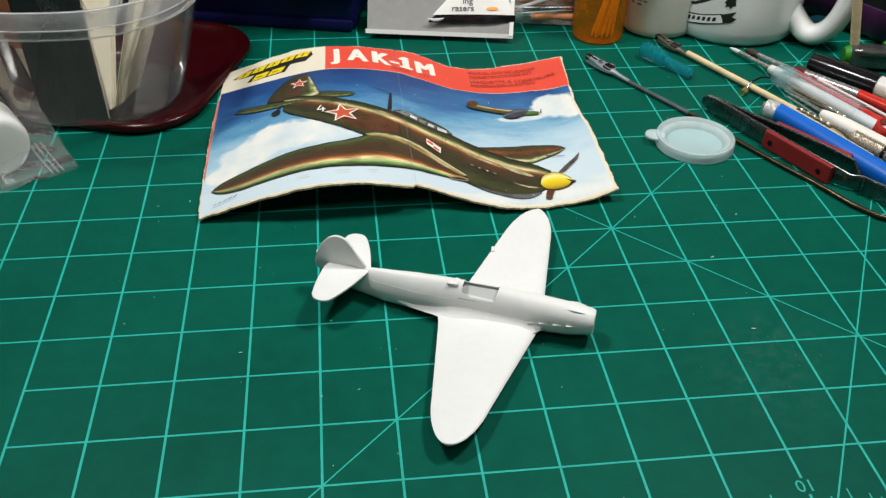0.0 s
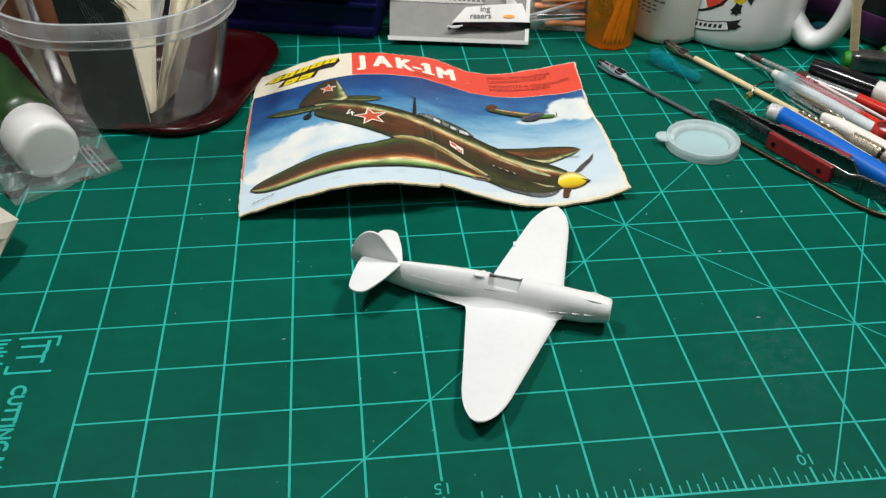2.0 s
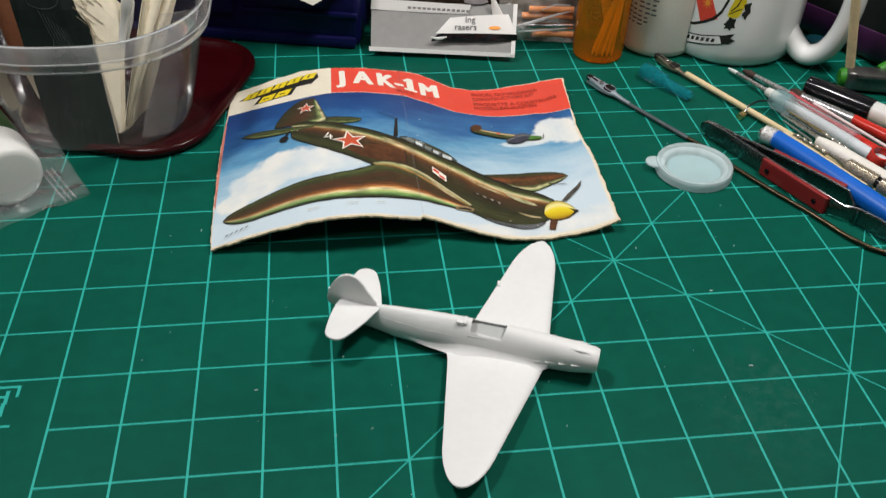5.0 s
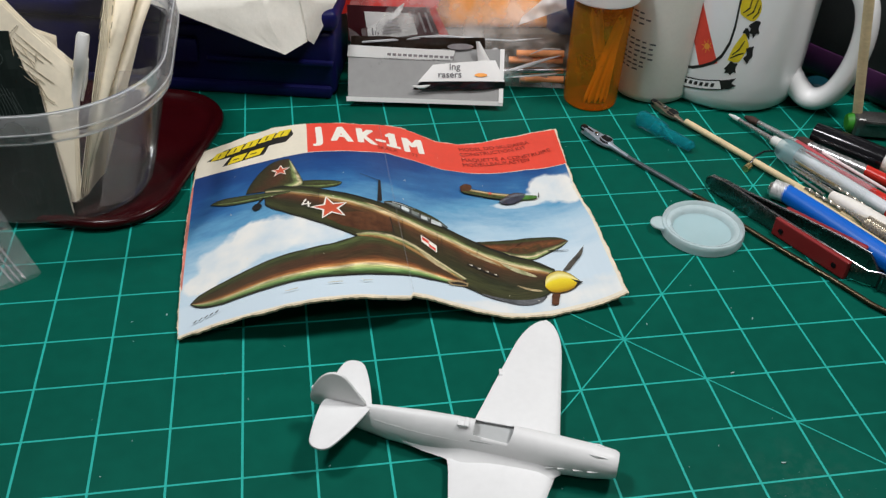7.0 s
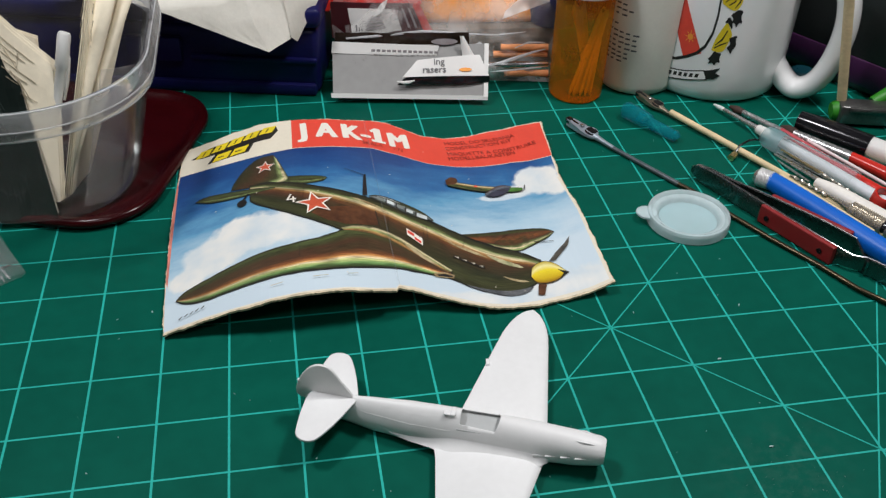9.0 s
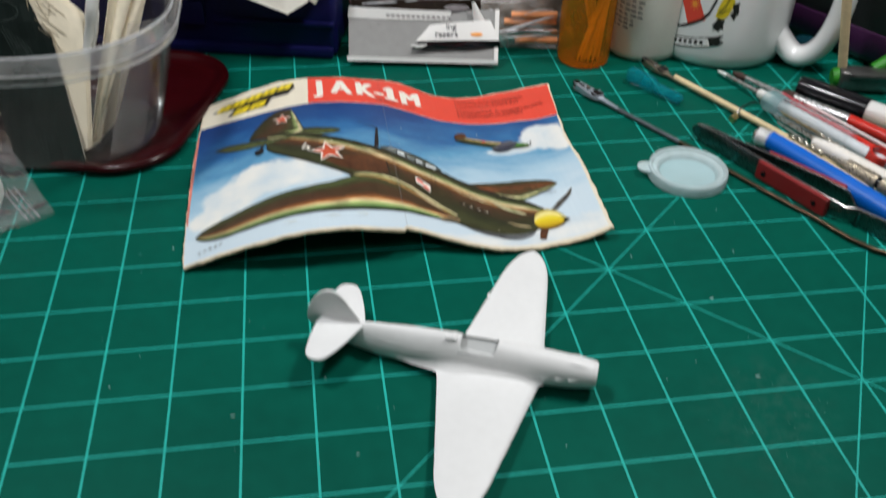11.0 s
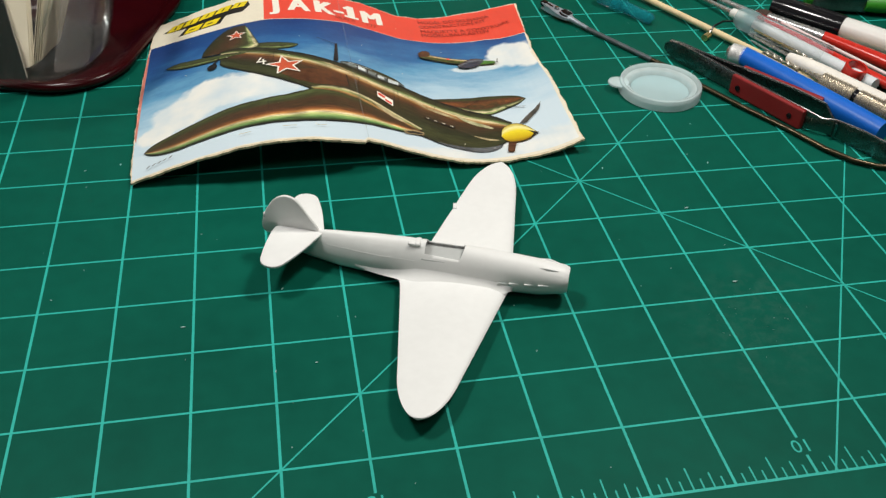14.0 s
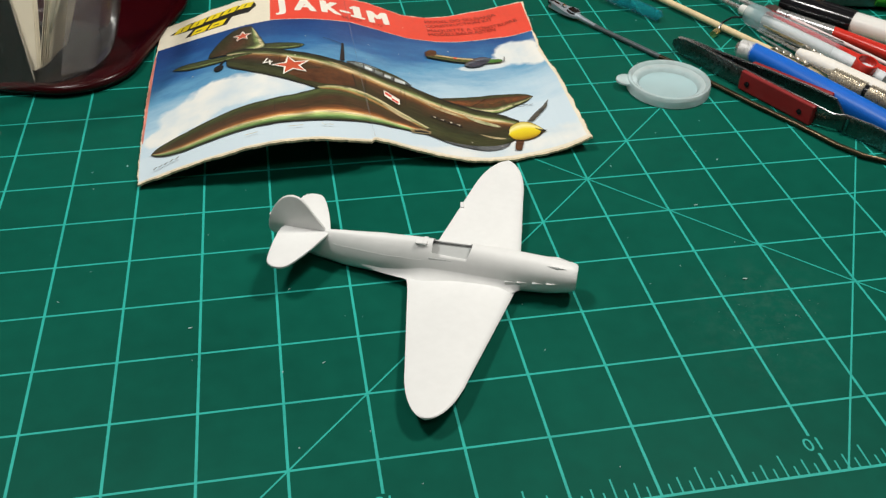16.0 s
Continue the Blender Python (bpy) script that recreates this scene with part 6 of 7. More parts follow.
shield = [(-118, 80), (-118.2, 64), (-117.6, 52), (-118.6, 42), (-122, 34), (-127, 29), (-134, 25.5), (-142, 22.5), (-152, 21)]
on_mug("printed_shield_line", shield + [(a - 1.4, z + 1.4) for a, z in reversed(shield)], INK_BLACK, 0.14)
on_mug("printed_yellow", smooth_line([(-117, 60), (-119, 66), (-116, 71), (-110, 72), (-105, 69), (-103, 63), (-104.4, 58.5), (-107.4, 56.2), (-113, 58), (-117, 60)], 2), INK_YELLOW, 0.1)
on_mug("printed_black", smooth_line([(-108.5, 55), (-104.6, 57.6), (-101, 56.6), (-102.4, 53.4), (-100, 49.6), (-103, 50.2), (-104, 46.6), (-105.6, 50), (-108.6, 49.4), (-107, 52.2), (-109.4, 54)], 1), INK_BLACK, 0.16)
on_mug("printed_yellow", smooth_line([(-118, 33), (-116.6, 40), (-113.4, 46), (-110.8, 50.4), (-107.6, 46), (-105.2, 42.6), (-107, 38), (-109, 33), (-113.4, 32), (-118, 33)], 2), INK_YELLOW, 0.1)
on_mug("printed_black", smooth_line([(-112.4, 49.6), (-110.6, 53.4), (-107.4, 50.6), (-106.4, 45.6), (-108.4, 47.6), (-110.4, 49.6)], 1), INK_BLACK, 0.16)
on_mug("printed_black", smooth_line([(-119.2, 27.6), (-116.8, 30.2), (-115.6, 33), (-113, 31.6), (-110, 32), (-111.2, 28.6), (-109.6, 26), (-112.4, 26.4), (-113.6, 23.8), (-115.2, 25.8), (-118.6, 24.6), (-117.4, 26.8)], 1), INK_BLACK, 0.16)
on_mug("printed_black", smooth_line([(-107.2, 41), (-104, 42.2), (-101.4, 42.8), (-102.2, 40), (-100.8, 36.6), (-103, 34.6), (-103.6, 31.4), (-105.6, 33.8), (-107.8, 35), (-105.4, 37.4)], 1), INK_BLACK, 0.16)
for folds in (((-115.5, 61), (-112, 64), (-111.6, 70)), ((-112.5, 59.6), (-109, 62), (-107.6, 69)), ((-108, 58.4), (-105.6, 62), (-105, 66)), ((-116, 36.5), (-112.4, 40), (-109.6, 45.4)), ((-116.6, 34.6), (-112.6, 37), (-108, 38.6))):
    (ax0, az0), (ax1, az1), (ax2, az2) = folds
    on_mug("printed_fold", [(ax0, az0), (ax1, az1), (ax2, az2), (ax2 + 0.6, az2 - 0.2), (ax1 + 0.9, az1 - 0.5), (ax0 + 0.3, az0 - 0.6)], INK_BLACK, 0.18)
ribbon = [(-158, 14), (-148, 16.4), (-134, 18), (-119.5, 20.6), (-116.4, 14.8), (-133, 12), (-147, 10), (-158, 8)]
on_mug("printed_ribbon", ribbon, INK_BLACK, 0.1)
on_mug("printed_ribbon_face", [(-157, 13.3), (-148, 15.7), (-134, 17.3), (-120.2, 19.8), (-117.2, 15.3), (-133, 12.7), (-147, 10.7), (-157, 8.7)], GLAZE, 0.16)
for k in range(6):
    a, z = -147 + 4.2 * k, 12.6 + 0.5 * k
    on_mug("printed_mark", [(a, z), (a + 2.6, z + 0.3), (a + 3.0, z + 2.7), (a + 0.6, z + 2.4)], INK_BLACK, 0.2)
on_mug("printed_black", [(-120, 20.2), (-114, 21.5), (-108.6, 23), (-111.5, 19.6), (-107.5, 18.4), (-112, 15.8), (-117.4, 15.2)], INK_BLACK, 0.18)

# ---- behind the mug ----
bin_box = thing("storage_bin", "dark grey plastic bin with a purple band", "bin", mm(211, 378, 0.2, 30))
part("bin_body", moved(slab(100, 130, 120, 5, 3), Matrix.Identity(4)), material("dark_grey_plastic", (0.022, 0.026, 0.026), 0.35, vary=0.2), bin_box, smooth=True)
part("purple_band", moved(slab(102.5, 132.5, 16, 2, 2), Matrix.Translation((0, 0, 5))), PURPLE, bin_box, smooth=True)
lump = thing("teal_pot", "teal plastic pot lid half hidden behind the mug", "pot", mm(157, 346, 0.2))
part("pot", lathe([(0, 0), (8, 0), (9, 1), (8.4, 5), (6, 7.5), (0, 8)], 32), material("dark_teal_plastic", (0.004, 0.05, 0.07), 0.3, vary=0.1), lump, smooth=True)


# ---- clamp with upright stick ----
CLAMP_STEEL = material("clamp_steel", (0.16, 0.16, 0.155), 0.3, metal=0.75, vary=0.3, scale=120)
clamp = thing("spring_clamp", "metal spring clamp with bright green rubber tips", "clamp", mm(166, 294, 0.2, -14))
part("jaw", moved(slab(30, 11, 11, 1.4, 3), Matrix.Translation((1, 0, 1.5))), CLAMP_STEEL, clamp, smooth=True)
part("jaw_bar", moved(slab(24, 3, 3, 1, 2), Matrix.Translation((2, -5.5, 9.5))), CLAMP_STEEL, clamp, smooth=True)
part("rubber_tip", tube([(-17.5, 2, 6.0), (-16.8, 2, 6.0), (-15, 2, 6.2), (-10, 2.2, 6.6), (-6, 2.2, 6.6), (-5, 2.2, 6.6)], [2.0, 4.4, 5.4, 5.8, 5.6, 4.0], 16), GREEN_GRIP, clamp, smooth=True)
part("rubber_grip", tube([(6, 6, 10), (14, 9, 14), (26, 11, 17)], [3.4, 4.2, 4.2], 12), GREEN_GRIP, clamp, smooth=True)
part("rubber_grip", tube([(14, -3, 6), (22, -3, 6), (34, -4, 7)], [4, 4.6, 4.6], 12), GREEN_GRIP, clamp, smooth=True)
rods("bamboo_skewer", "bamboo skewer standing upright in the spring clamp", "skewer", [("shaft", (157, 300.5, 5), (125, 301, 140), 2.6, BAMBOO)])

# ---- loose tools ----
teal = thing("glue_tip", "translucent teal plastic nozzle cap lying on the mat", "nozzle cap", mm(0, 0, 0))
part("nozzle", tube([(37.0, 318, 4.6), (37.6, 317, 4.8), (41.5, 310.6, 4.6), (45.6, 304, 4.0), (46.2, 303.2, 3.6), (51, 295.6, 3.4), (55.4, 288.6, 3.2), (55.7, 288.1, 2.4)], [4.0, 4.8, 4.7, 4.4, 3.2, 3.2, 3.1, 2.2], 18), TEAL, teal, smooth=40)


def lever_clip(parent, x, y, turn, mat, scale=1.0):
    """An alligator clip: toothed jaws, a pivot, a spring bay drawn by black patches and a crimped tail."""
    base = mm(x, y, 0, turn) @ Matrix.Scale(scale, 4)
    side = [(0, -1.0), (0.6, -1.7), (4, -2.2), (10, -3.0), (14, -3.5), (18, -3.2), (21, -2.0), (21, 2.0), (18, 3.2), (14, 3.5), (10, 3.0), (4, 2.2), (0.6, 1.7), (0, 1.0)]
    part("jaw", moved(plate(side, 0, 0.8, 0.25), Matrix.Translation((0, 0, 4.6)) @ Matrix.Rotation(0.10, 4, "Y")), mat, parent, at=base)
    part("jaw", moved(plate(side, 0, 0.8, 0.25), Matrix.Translation((0, 0, 1.4)) @ Matrix.Rotation(-0.03, 4, "Y")), mat, parent, at=base)
    for s in (-1, 1):
        part("cheek", loft([[(3, s * 1.9, 2.0), (3, s * 2.3, 4.4), (3, s * 1.7, 4.4), (3, s * 1.5, 2.0)], [(13, s * 3.2, 1.8), (13, s * 3.4, 4.0), (13, s * 2.7, 4.0), (13, s * 2.6, 1.8)], [(20, s * 2.2, 1.6), (20, s * 2.2, 3.4), (20, s * 1.6, 3.4), (20, s * 1.6, 1.6)]]), mat, parent, at=base)
    part("tip", moved(slab(3.4, 3.2, 2.6, 0.6, 2), Matrix.Translation((1.2, 0, 3.0))), BLACK_GLOSS, parent, at=base, smooth=True)
    # black plate laid on the jaw for the dark of its slot
    part("slot", moved(plate([(2.6 * math.cos(k * 0.5236), 0.75 * math.sin(k * 0.5236)) for k in range(12)], 0, 0.12), Matrix.Translation((5.2, 0.1, 4.93)) @ Matrix.Rotation(0.10, 4, "Y")), BLACK_GLOSS, parent, at=base)
    part("pivot", moved(lathe([(0, 1.5), (0.9, 1.5), (1.3, 1.2), (1.4, 0)], 16), Matrix.Translation((10.4, 0, 4.2))), STEEL, parent, at=base, smooth=True)
    # black plate for the shade in the open spring bay
    part("spring_bay", moved(plate([(3.0 * math.cos(k * 0.5236), 1.9 * math.sin(k * 0.5236)) for k in range(12)], 0, 0.2), Matrix.Translation((16.6, -0.9, 3.95)) @ Matrix.Rotation(0.10, 4, "Y")), BLACK_GLOSS, parent, at=base)
    part("lever", moved(plate([(3.9 * math.cos(k * 0.3927), 2.9 * math.sin(k * 0.3927)) for k in range(16)], 0, 0.5, 0.12), Matrix.Translation((16.4, 1.3, 3.9)) @ Matrix.Rotation(0.10, 4, "Y")), mat, parent, at=base)
    # another black plate on the lever: the shaded gap as colour
    part("notch", moved(plate([(-3.2, -1.3), (-1.6, -2.1), (1.9, -2.0), (3.4, -0.7), (2.6, 0.3), (3.1, 1.5), (1.2, 2.3), (-0.7, 1.7), (-2.7, 2.0)], 0, 0.15), Matrix.Translation((16.6, 1.2, 4.46)) @ Matrix.Rotation(0.10, 4, "Y")), BLACK_GLOSS, parent, at=base)
    part("collar", tube([(19.5, 0, 2.7), (22, 0, 2.6), (27, 0, 2.2), (33, 0, 1.9)], [1.7, 1.5, 1.2, 1.1], 14), mat, parent, at=base, smooth=True)


rod = thing("clip_rod", "grey alligator clip on a long thin brass rod", "clip", mm(0, 0, 0))
lever_clip(rod, 2.5, 312.5, -59.5, CLIP_STEEL)
part("grey_sleeve", tube([(17.5, 287, 1.7), (26, 273, 1.5), (41, 247.5, 1.4)], [1.15, 1.2, 1.3], 12), ROD_GREY, rod, smooth=True)
part("shaft", tube([(40.5, 248.5, 1.4), (46, 240, 1.4), (56, 219, 1.4), (67, 198, 1.4), (79, 177.5, 1.4), (88, 159, 1.6), (95, 149.5, 1.6), (103, 144, 1.6), (116, 140, 1.6)], 1.15, 12), BRASS, rod, smooth=True)

CLIP_BRASS = material("worn_clip_brass", (0.30, 0.25, 0.19), 0.3, metal=0.85, vary=0.3, scale=150)
GILT = material("bright_brass", (0.66, 0.50, 0.22), 0.28, metal=0.9, vary=0.15, scale=200)
skew = thing("clip_skewer", "bamboo skewer with an alligator clip on its end", "skewer", mm(0, 0, 0))
lever_clip(skew, 51.2, 337.4, -64.5, CLIP_BRASS, 0.92)
part("shaft", tube([(62.6, 314.6, 3.0), (66.5, 306.6, 3.0), (86, 267.6, 2.9), (107.3, 233.1 - 8.0, 2.6), (114, 209, 2.4), (121, 192, 2.2), (129, 170, 2.0)], 1.7, 12), BAMBOO, skew, smooth=True)
bit = thing("wire_bit", "short brass tube on a bent black wire", "wire", mm(0, 0, 0))
part("brass_tube", tube([(77, 266.5, 1.8), (80.6, 269.5, 1.9)], 1.8, 12), GILT, bit, smooth=True)
part("wire", tube([(80, 269.2, 2.0), (84, 272.5, 5.2), (90, 275, 6.4), (95, 276.5, 5.6), (99.5, 276, 4.8)], 0.55, 8), BLACK_GLOSS, bit, smooth=True)

lid = thing("pot_lid", "small frosted clear plastic lid with a pull tab", "lid", mm(34.2, 218.6, 0.15))
part("lid_rim", lathe([(13.6, 1.3), (14.2, 3.0), (15.2, 3.8), (16.8, 4.0), (17.4, 5.0), (18.3, 5.5), (19.0, 5.2), (19.3, 4.0), (19.3, 0.3), (18.8, 0.0), (18.4, 0.3), (18.4, 3.0), (15.6, 3.0), (14.4, 0.3)], 72), LID_PLASTIC, lid, smooth=40)
part("lid_floor", lathe([(0, 0.9), (12.6, 0.9), (13.6, 1.3), (14.4, 0.4), (12.6, 0.1), (0, 0.1)], 72), LID_FLOOR, lid, smooth=40)
part("tab", moved(plate([(5.0 * math.cos(k * 0.349), 5.0 * math.sin(k * 0.349)) for k in range(18)], 3.2, 4.3, 0.3), Matrix.Translation((-19.2, 4.4, 0))), LID_PLASTIC, lid, smooth=40)

twz = thing("tweezers", "cross-locking steel tweezers with red grips", "tweezers", mm(0, 0, 0.1))
part("front_arm", band([(50.5, 255, 3.6, 6.4), (51.5, 252.5, 2.0, 8.2), (54, 247, 0.9, 9.4), (58, 239, 0.5, 9.6), (63, 228, 0.3, 9.5), (69, 216, 0.3, 9.2), (78, 197, 0.3, 9.2), (87, 179, 0.6, 9.0), (92, 173.5, 1.5, 7.5), (97, 170.5, 0.8, 8.2), (103, 160, 0.4, 9.0), (112, 142, 0.4, 9.0), (122, 122, 0.6, 8.6)], 1.1), DARK_STEEL, twz, smooth=40)
part("back_arm", band([(51.5, 255.5, 3.6, 6.4), (52.5, 253, 2.0, 8.2), (56, 246.5, 0.9, 9.4), (62, 236, 0.5, 9.6), (70, 226, 0.5, 9.4), (80, 213, 0.5, 9.2), (92, 196, 0.5, 9.0), (99.5, 184, 1.0, 8.4), (98, 175, 1.8, 7.0), (96, 168, 1.0, 8.0)], 1.1), DARK_STEEL, twz, smooth=40)
# tubes of lighter steel added as highlights on the arms' top edges
part("polished_edge", tube([(51.5, 252.5, 8.4), (54, 247, 9.5), (58, 239, 9.75), (63, 228, 9.65), (69, 216, 9.4), (78, 197, 9.4), (87, 179, 9.2), (92, 173.5, 7.8), (97, 170.5, 8.4), (103, 160, 9.2), (112, 142, 9.2), (122, 122, 8.8)], 0.56, 8), STEEL, twz, smooth=True)
part("polished_edge", tube([(52.5, 253, 8.4), (56, 246.5, 9.5), (62, 236, 9.75), (70, 226, 9.6), (80, 213, 9.4), (92, 196, 9.2), (99.5, 184, 8.6)], 0.56, 8), STEEL, twz, smooth=True)
side = Vector((-0.90, -0.43, 0))
grip = part("grip", loft([[(69.2, 215.0, 0.2), (69.2, 215.0, 9.7), (67.0, 214, 9.7), (67.0, 214, 0.2)], [(86.9, 178.4, 0.2), (86.9, 178.4, 9.7), (84.4, 177.2, 9.7), (84.4, 177.2, 0.2)]]), RED_GRIP, twz, "worn red grip")
bev = grip.modifiers.new("edge", "BEVEL")
bev.width, bev.segments = 0.0007, 2
grip2 = part("grip", loft([[(75.2, 220.5, 0.4), (75.2, 220.5, 9.8), (77.4, 222, 9.8), (77.4, 222, 0.4)], [(98.6, 187.0, 0.4), (98.6, 187.0, 9.4), (101.0, 188.6, 9.4), (101.0, 188.6, 0.4)]]), RED_GRIP, twz, "worn red grip")
bev = grip2.modifiers.new("edge", "BEVEL")
bev.width, bev.segments = 0.0007, 2
ax = Vector((86.9 - 69.2, 178.4 - 215.0, 0)).normalized()
out = ax.cross(Vector((0, 0, 1)))
for s in (5.0, 34.5):
    p = Vector((66.6, 214, 4.6)) + ax * s
    part("rivet", tube([p - out * 0.35, p + out * 0.35], 1.25, 14), BLACK_GLOSS, twz, smooth=True)

def knurled(p, q, r, around=28, along=16):
    p, q = Vector(p), Vector(q)
    d = (q - p).normalized()
    s = d.cross(Vector((0, 0, 1))).normalized()
    u = s.cross(d)
    rings = []
    for j in range(along * 2 + 1):
        c = p.lerp(q, j / (along * 2))
        rings.append([c + (r + (0.34 if (k + j) % 2 else -0.16)) * (s * math.cos(6.28318531 * k / around) + u * math.sin(6.28318531 * k / around)) for k in range(around)])
    return loft(rings)


knife = rods("craft_knife", "blue-handled craft knife with a knurled metal collar", "craft knife", [("handle", (85.2, 238.6, 5.4), (116, 163, 5.4), (4.6, 5.0, 5.2, 5.3, 5.3, 5.2, 5.0), BLUE_HANDLE), ("end_button", (79.4, 244.4, 5.4), (80.6, 243.0, 5.4), (2.8, 4.2), TIN)])
part("collar", knurled((80.4, 243.2, 5.4), (85.4, 238.2, 5.4), 4.5, 36, 10), material("bright_knurl", (0.86, 0.86, 0.86), 0.3, metal=0.55, vary=0.1, scale=200), knife)
CLEAR_PINK = material("red_clear_plastic", (0.60, 0.11, 0.13), 0.2, vary=0.1, clear=0.22)
rods("paint_brush", "fine paint brush with a pale tip and white handle", "paint brush", [("bristles", (91.0, 321, 2.4), (94.0, 313.6, 2.8), (0.5, 1.2, 1.2), INK_CLOUD), ("ferrule", (93.8, 314, 2.8), (102.6, 289.0, 4.0), (1.15, 1.3, 1.6), TIN), ("ring", (102.4, 289.4, 4.0), (106.4, 279.4, 4.4), (2.5, 2.9, 2.9), WHITE_CAP), ("handle", (106.2, 279.8, 4.4), (136.6, 204, 4.6), (2.9, 3.2, 3.3, 3.3), material("pale_blue_plastic", (0.66, 0.71, 0.75), 0.3, vary=0.05))], "brushes")
rods("paint_brush", "dark bristled paint brush with a red translucent handle", "paint brush", [("bristles", (98.6, 317, 2.8), (103.2, 309.4, 3.0), (0.8, 2.2, 1.7), BRISTLE), ("ferrule", (103, 309.8, 3.0), (114.2, 285, 4.0), (1.5, 1.7, 2.0), TIN), ("handle", (114, 285.4, 4.0), (131, 236, 4.2), (2.0, 2.3, 2.4), CLEAR_PINK), ("grip", (130.8, 236.6, 4.2), (150, 190, 4.2), (2.5, 2.7, 2.7), RED_PAINT)], "brushes")
rods("paint_brush", "brown bristled paint brush with a red handle", "paint brush", [("bristles", (116.6, 290.2, 3.6), (120.8, 281.6, 4.2), (1.2, 3.0, 2.4), BRISTLE), ("ferrule", (119.8, 282, 4.2), (137.6, 254.4, 4.8), (2.3, 2.6, 2.9), TIN), ("handle", (137.4, 254.8, 4.8), (166, 203, 5.0), (2.9, 3.6, 3.4), RED_PAINT)], "brushes")
rods("wooden_stick", "thin pale wooden handle lying beside the red brush", "stick", [("shaft", (143, 254, 3.0), (172, 204, 3.0), 1.8, BAMBOO)])
rods("clear_stick", "thin clear plastic stick lying between the brushes", "stick", [("shaft", (122, 272, 5.6), (148, 210, 5.6), 0.9, material("pale_pink_plastic", (0.80, 0.68, 0.68), 0.25, vary=0.06))])
rods("marker_pen", "black capped marker pen with a white barrel", "marker pen", [("cap", (126.4, 290.6, 6.8), (150.4, 259.6, 6.8), (5.4, 6.1, 6.3, 6.4, 6.4), BLACK_GLOSS), ("barrel", (150.2, 259.9, 6.8), (174, 229, 6.8), (5.7, 5.9, 5.9), WHITE_CAP)])
case_tube = thing("needle_tube", "clear plastic tube with a teal ring holding fine needles", "tube", mm(0, 0, 0))
part("tube_wall", tube([(101.4, 274.4, 7.4), (124.5, 229.4, 7.4)], 5.4, 24, caps=False), CLEAR_TUBE, case_tube, smooth=True)
part("ring", tube([(99.8, 277.4, 7.4), (101.0, 275.2, 7.4), (104.6, 268.0, 7.4), (105.2, 266.8, 7.4)], [4.6, 5.9, 5.9, 5.6], 24, caps=False), TUBE_RING, case_tube, "pale teal ring", smooth=True)
for k, (ax0, ay0, ax1, ay1, az) in enumerate(((100.7, 265.8, 110.8, 239.9, 3.0), (104.8, 267.3, 115.3, 242.1, 4.4), (110.1, 266.6, 118.7, 244.4, 5.6), (101.0, 261.9, 107.8, 240.3, 1.4), (103.0, 263.6, 112.6, 239.4, 2.4), (107.6, 265.0, 117.4, 243.6, 3.6), (106.4, 262.4, 114.4, 240.6, 1.6))):
    n = thing("needle", "fine metal needle lying along the clear tube", "needle", mm(0, 0, 0), "needles in the tube")
    part("shaft", tube([(ax0, ay0, az), (ax1, ay1, az)], [0.5, 0.75], 8), GILT if k in (1, 4) else TIN, n, smooth=True)
IVORY = material("ivory_plastic", (0.84, 0.81, 0.75), 0.4, vary=0.08)
rods("ivory_tool", "worn ivory plastic tool handle lying on the mat", "handle", [("shaft", (106.4, 233.4, 6.2), (130.6, 185.0, 6.2), (2.4, 3.6, 3.9, 3.9, 3.9, 3.9, 3.9), IVORY)])
rods("wooden_stick", "thin beige wooden stick lying beside the blue knife", "stick", [("shaft", (92.0, 243.0, 5.2), (113.0, 191.4, 5.2), (1.2, 1.5, 1.5, 1.5), BAMBOO)])


KNURL = material("knurled_nickel", (0.60, 0.55, 0.47), 0.28, metal=0.8, vary=0.12, scale=100)


def twist_drill(p, q, radius):
    """A fluted drill: four lobes turning along its length."""
    p, q = Vector(p), Vector(q)
    d = (q - p).normalized()
    across, up = d.cross(Vector((0, 0, 1))), Vector((0, 0, 1))
    rings = []
    for k in range(61):
        rings.append([p.lerp(q, k / 60) + radius * (1 - 0.40 * abs(math.sin(6.28318531 * w / 16))) * (across * math.cos(6.28318531 * w / 16 + k * 0.27) + up * math.sin(6.28318531 * w / 16 + k * 0.27)) for w in range(16)])
    part("flute", loft(rings), KNURL, thing("drill_bit", "small twisted steel drill bit lying among the tools", "drill bit", mm(0, 0, 0), "drill bits"), smooth=30)


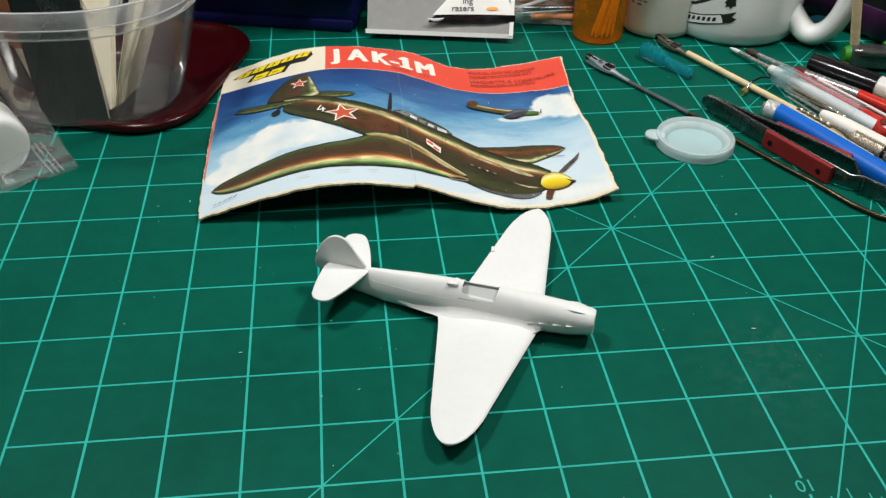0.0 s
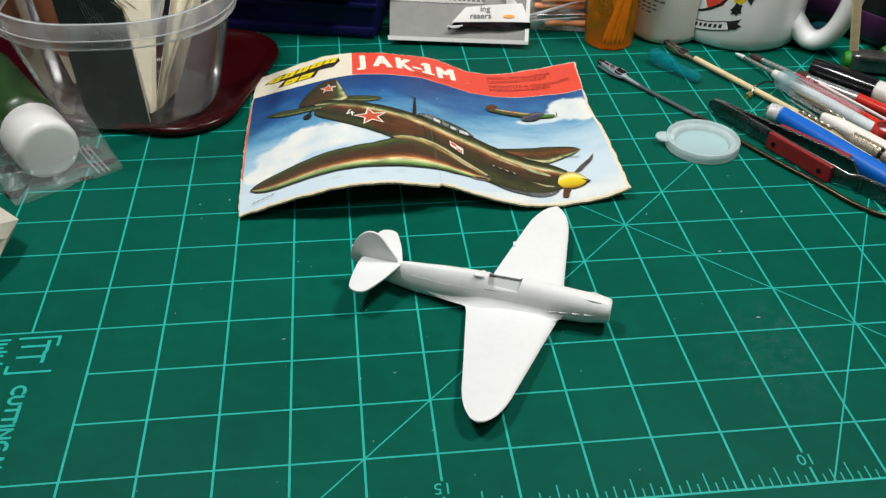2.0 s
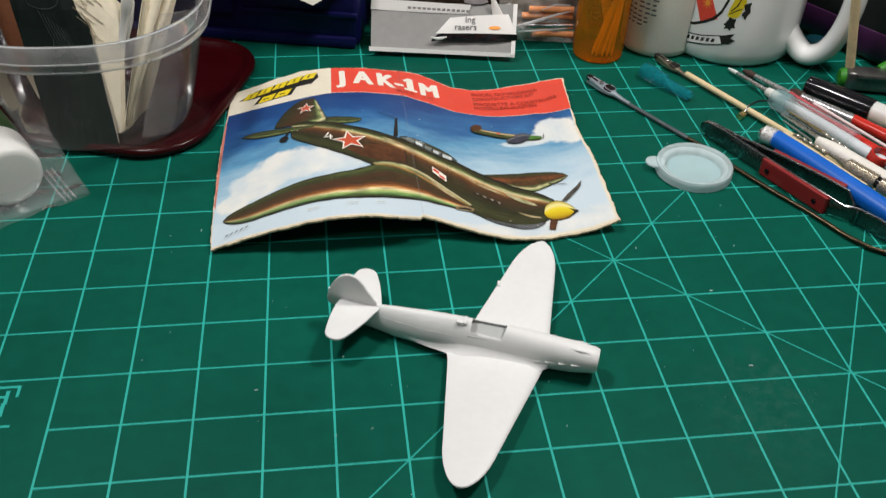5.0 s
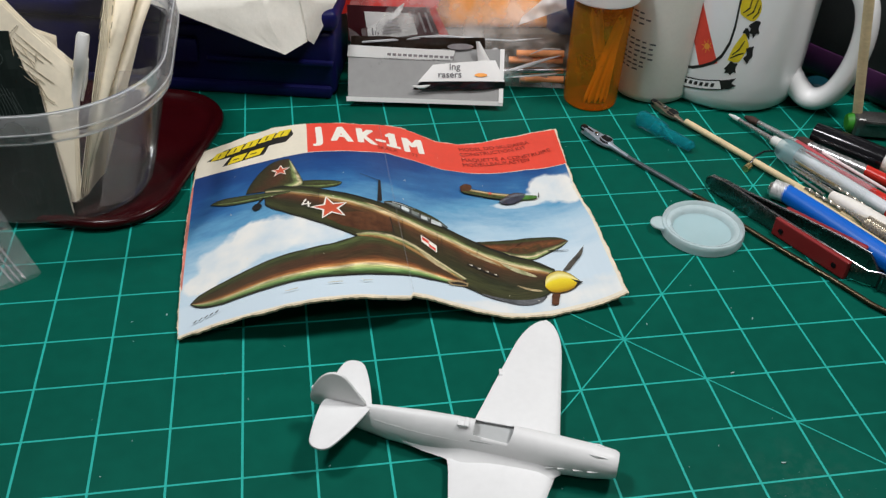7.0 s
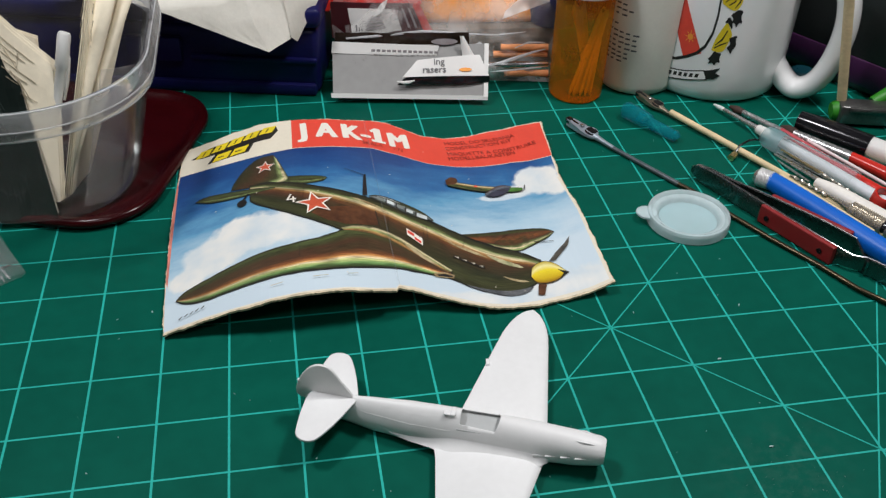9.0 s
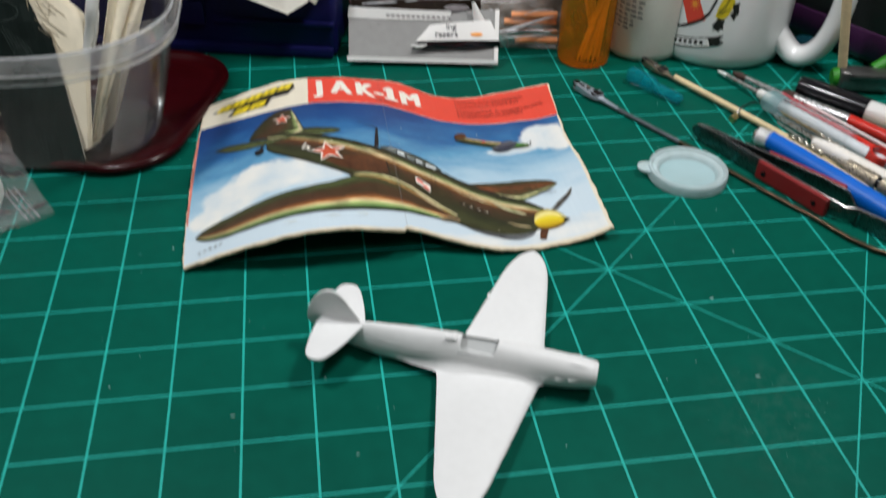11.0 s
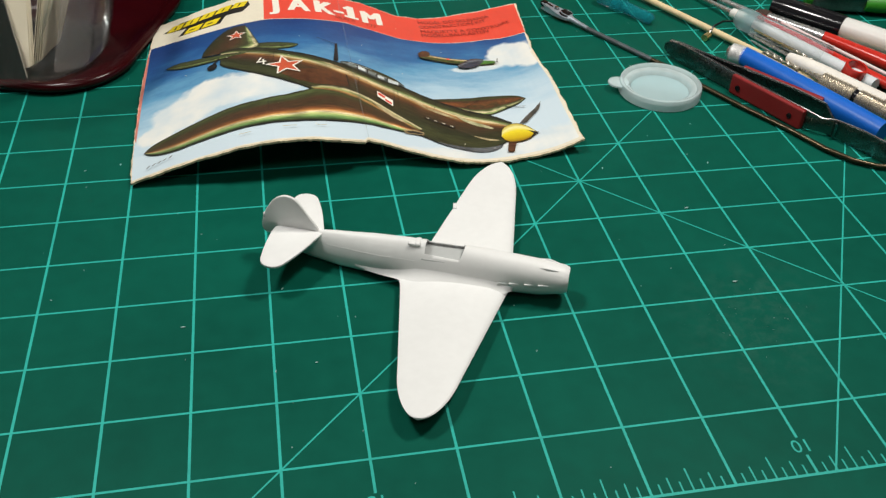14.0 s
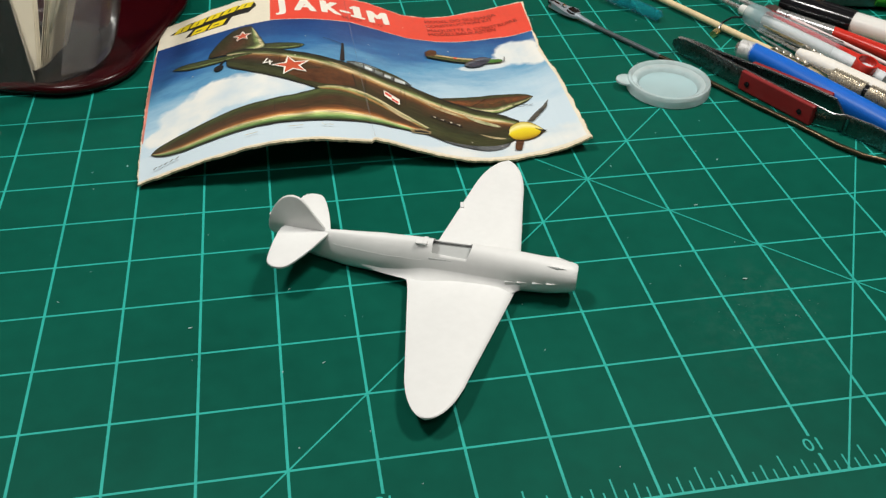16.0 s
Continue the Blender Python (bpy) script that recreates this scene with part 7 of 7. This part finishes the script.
twist_drill((97.9, 242.8, 4.6), (106.9, 223.0, 4.8), 1.1)
twist_drill((112.6, 240.6, 6.0), (120.6, 218.0, 6.0), 1.0)
vise = thing("pin_vise", "knurled nickel pin vise lying beside the ivory handle", "pin vise", mm(0, 0, 0))
part("nose", tube([(107.8, 224.6, 5.0), (110.6, 217.8, 5.0), (112.6, 212.6, 5.0), (113.6, 210.3, 5.0)], [1.1, 1.5, 2.4, 3.4], 20), KNURL, vise, smooth=True)
part("knurled_sleeve", knurled((113.2, 211.0, 5.0), (121.0, 195.4, 5.0), 4.0), KNURL, vise)
part("neck", tube([(120.8, 195.8, 5.0), (122.2, 192.8, 5.0)], 3.3, 20), BLACK_GLOSS, vise, smooth=True)
part("knurled_sleeve", knurled((122.0, 193.2, 5.0), (131.0, 173.0, 5.0), 4.1, along=22), KNURL, vise)
ring = thing("red_ring", "short red plastic ring lying among the tools", "ring", mm(129.6, 212.6, 8.2, 25, 12))
part("ring_wall", lathe([(4.3, -3.5), (5.2, -3.5), (5.4, -3.0), (5.4, 2.4), (5.2, 2.9), (4.3, 2.9), (4.3, -3.5)], 32), RED_PAINT, ring, smooth=40)

# ---- dust and plastic shavings on the mat ----
specks = bmesh.new()
for k in range(105):
    x, y = random.uniform(-245, 75), random.uniform(8, 300)
    if k > 70:
        x, y = random.gauss(12, 14), random.gauss(66, 10)
    s = random.uniform(0.09, 0.24) * (0.45 if k > 70 else 2.0 if k % 19 == 0 else 1)
    t = random.uniform(0, 3.14)
    m = Matrix.Translation((x, y, 0.16)) @ Matrix.Rotation(t, 4, "Z") @ Matrix.Diagonal((s * random.uniform(0.8, 2.4), s, 0.14, 1))
    bmesh.ops.create_icosphere(specks, subdivisions=1, radius=1, matrix=m)
tagged(part("dust", specks, DUST), "tiny white plastic shavings scattered on the green mat", "dust", kind="stuff")
for x, y, t, s in ((11.5, 128.5, 0.2, 1.6), (11.8, 83.6, -0.1, 1.7), (-181, 88.5, 0.1, 1.3), (-152, 64, 1.2, 0.9), (-139, 66, 0.4, 1.0), (-13, 160, 1.4, 1.1), (33, 158, 1.0, 1.3), (-222, 186, 0.5, 0.9), (56, 232, 1.1, 1.4), (-148, 103, 0.6, 0.9)):
    bm = plate([(-1.2, -0.25), (0.3, -0.4), (1.2, 0.1), (0.2, 0.35), (-0.9, 0.3)], 0.1, 0.45)
    o = part("plastic_shaving", moved(bm, Matrix.Scale(s * 0.5, 4)), DUST)
    o.matrix_world = mm(x, y, 0.05, math.degrees(t))
    tagged(o, "tiny curl of white plastic on the green mat", "shaving", "shavings on the mat")
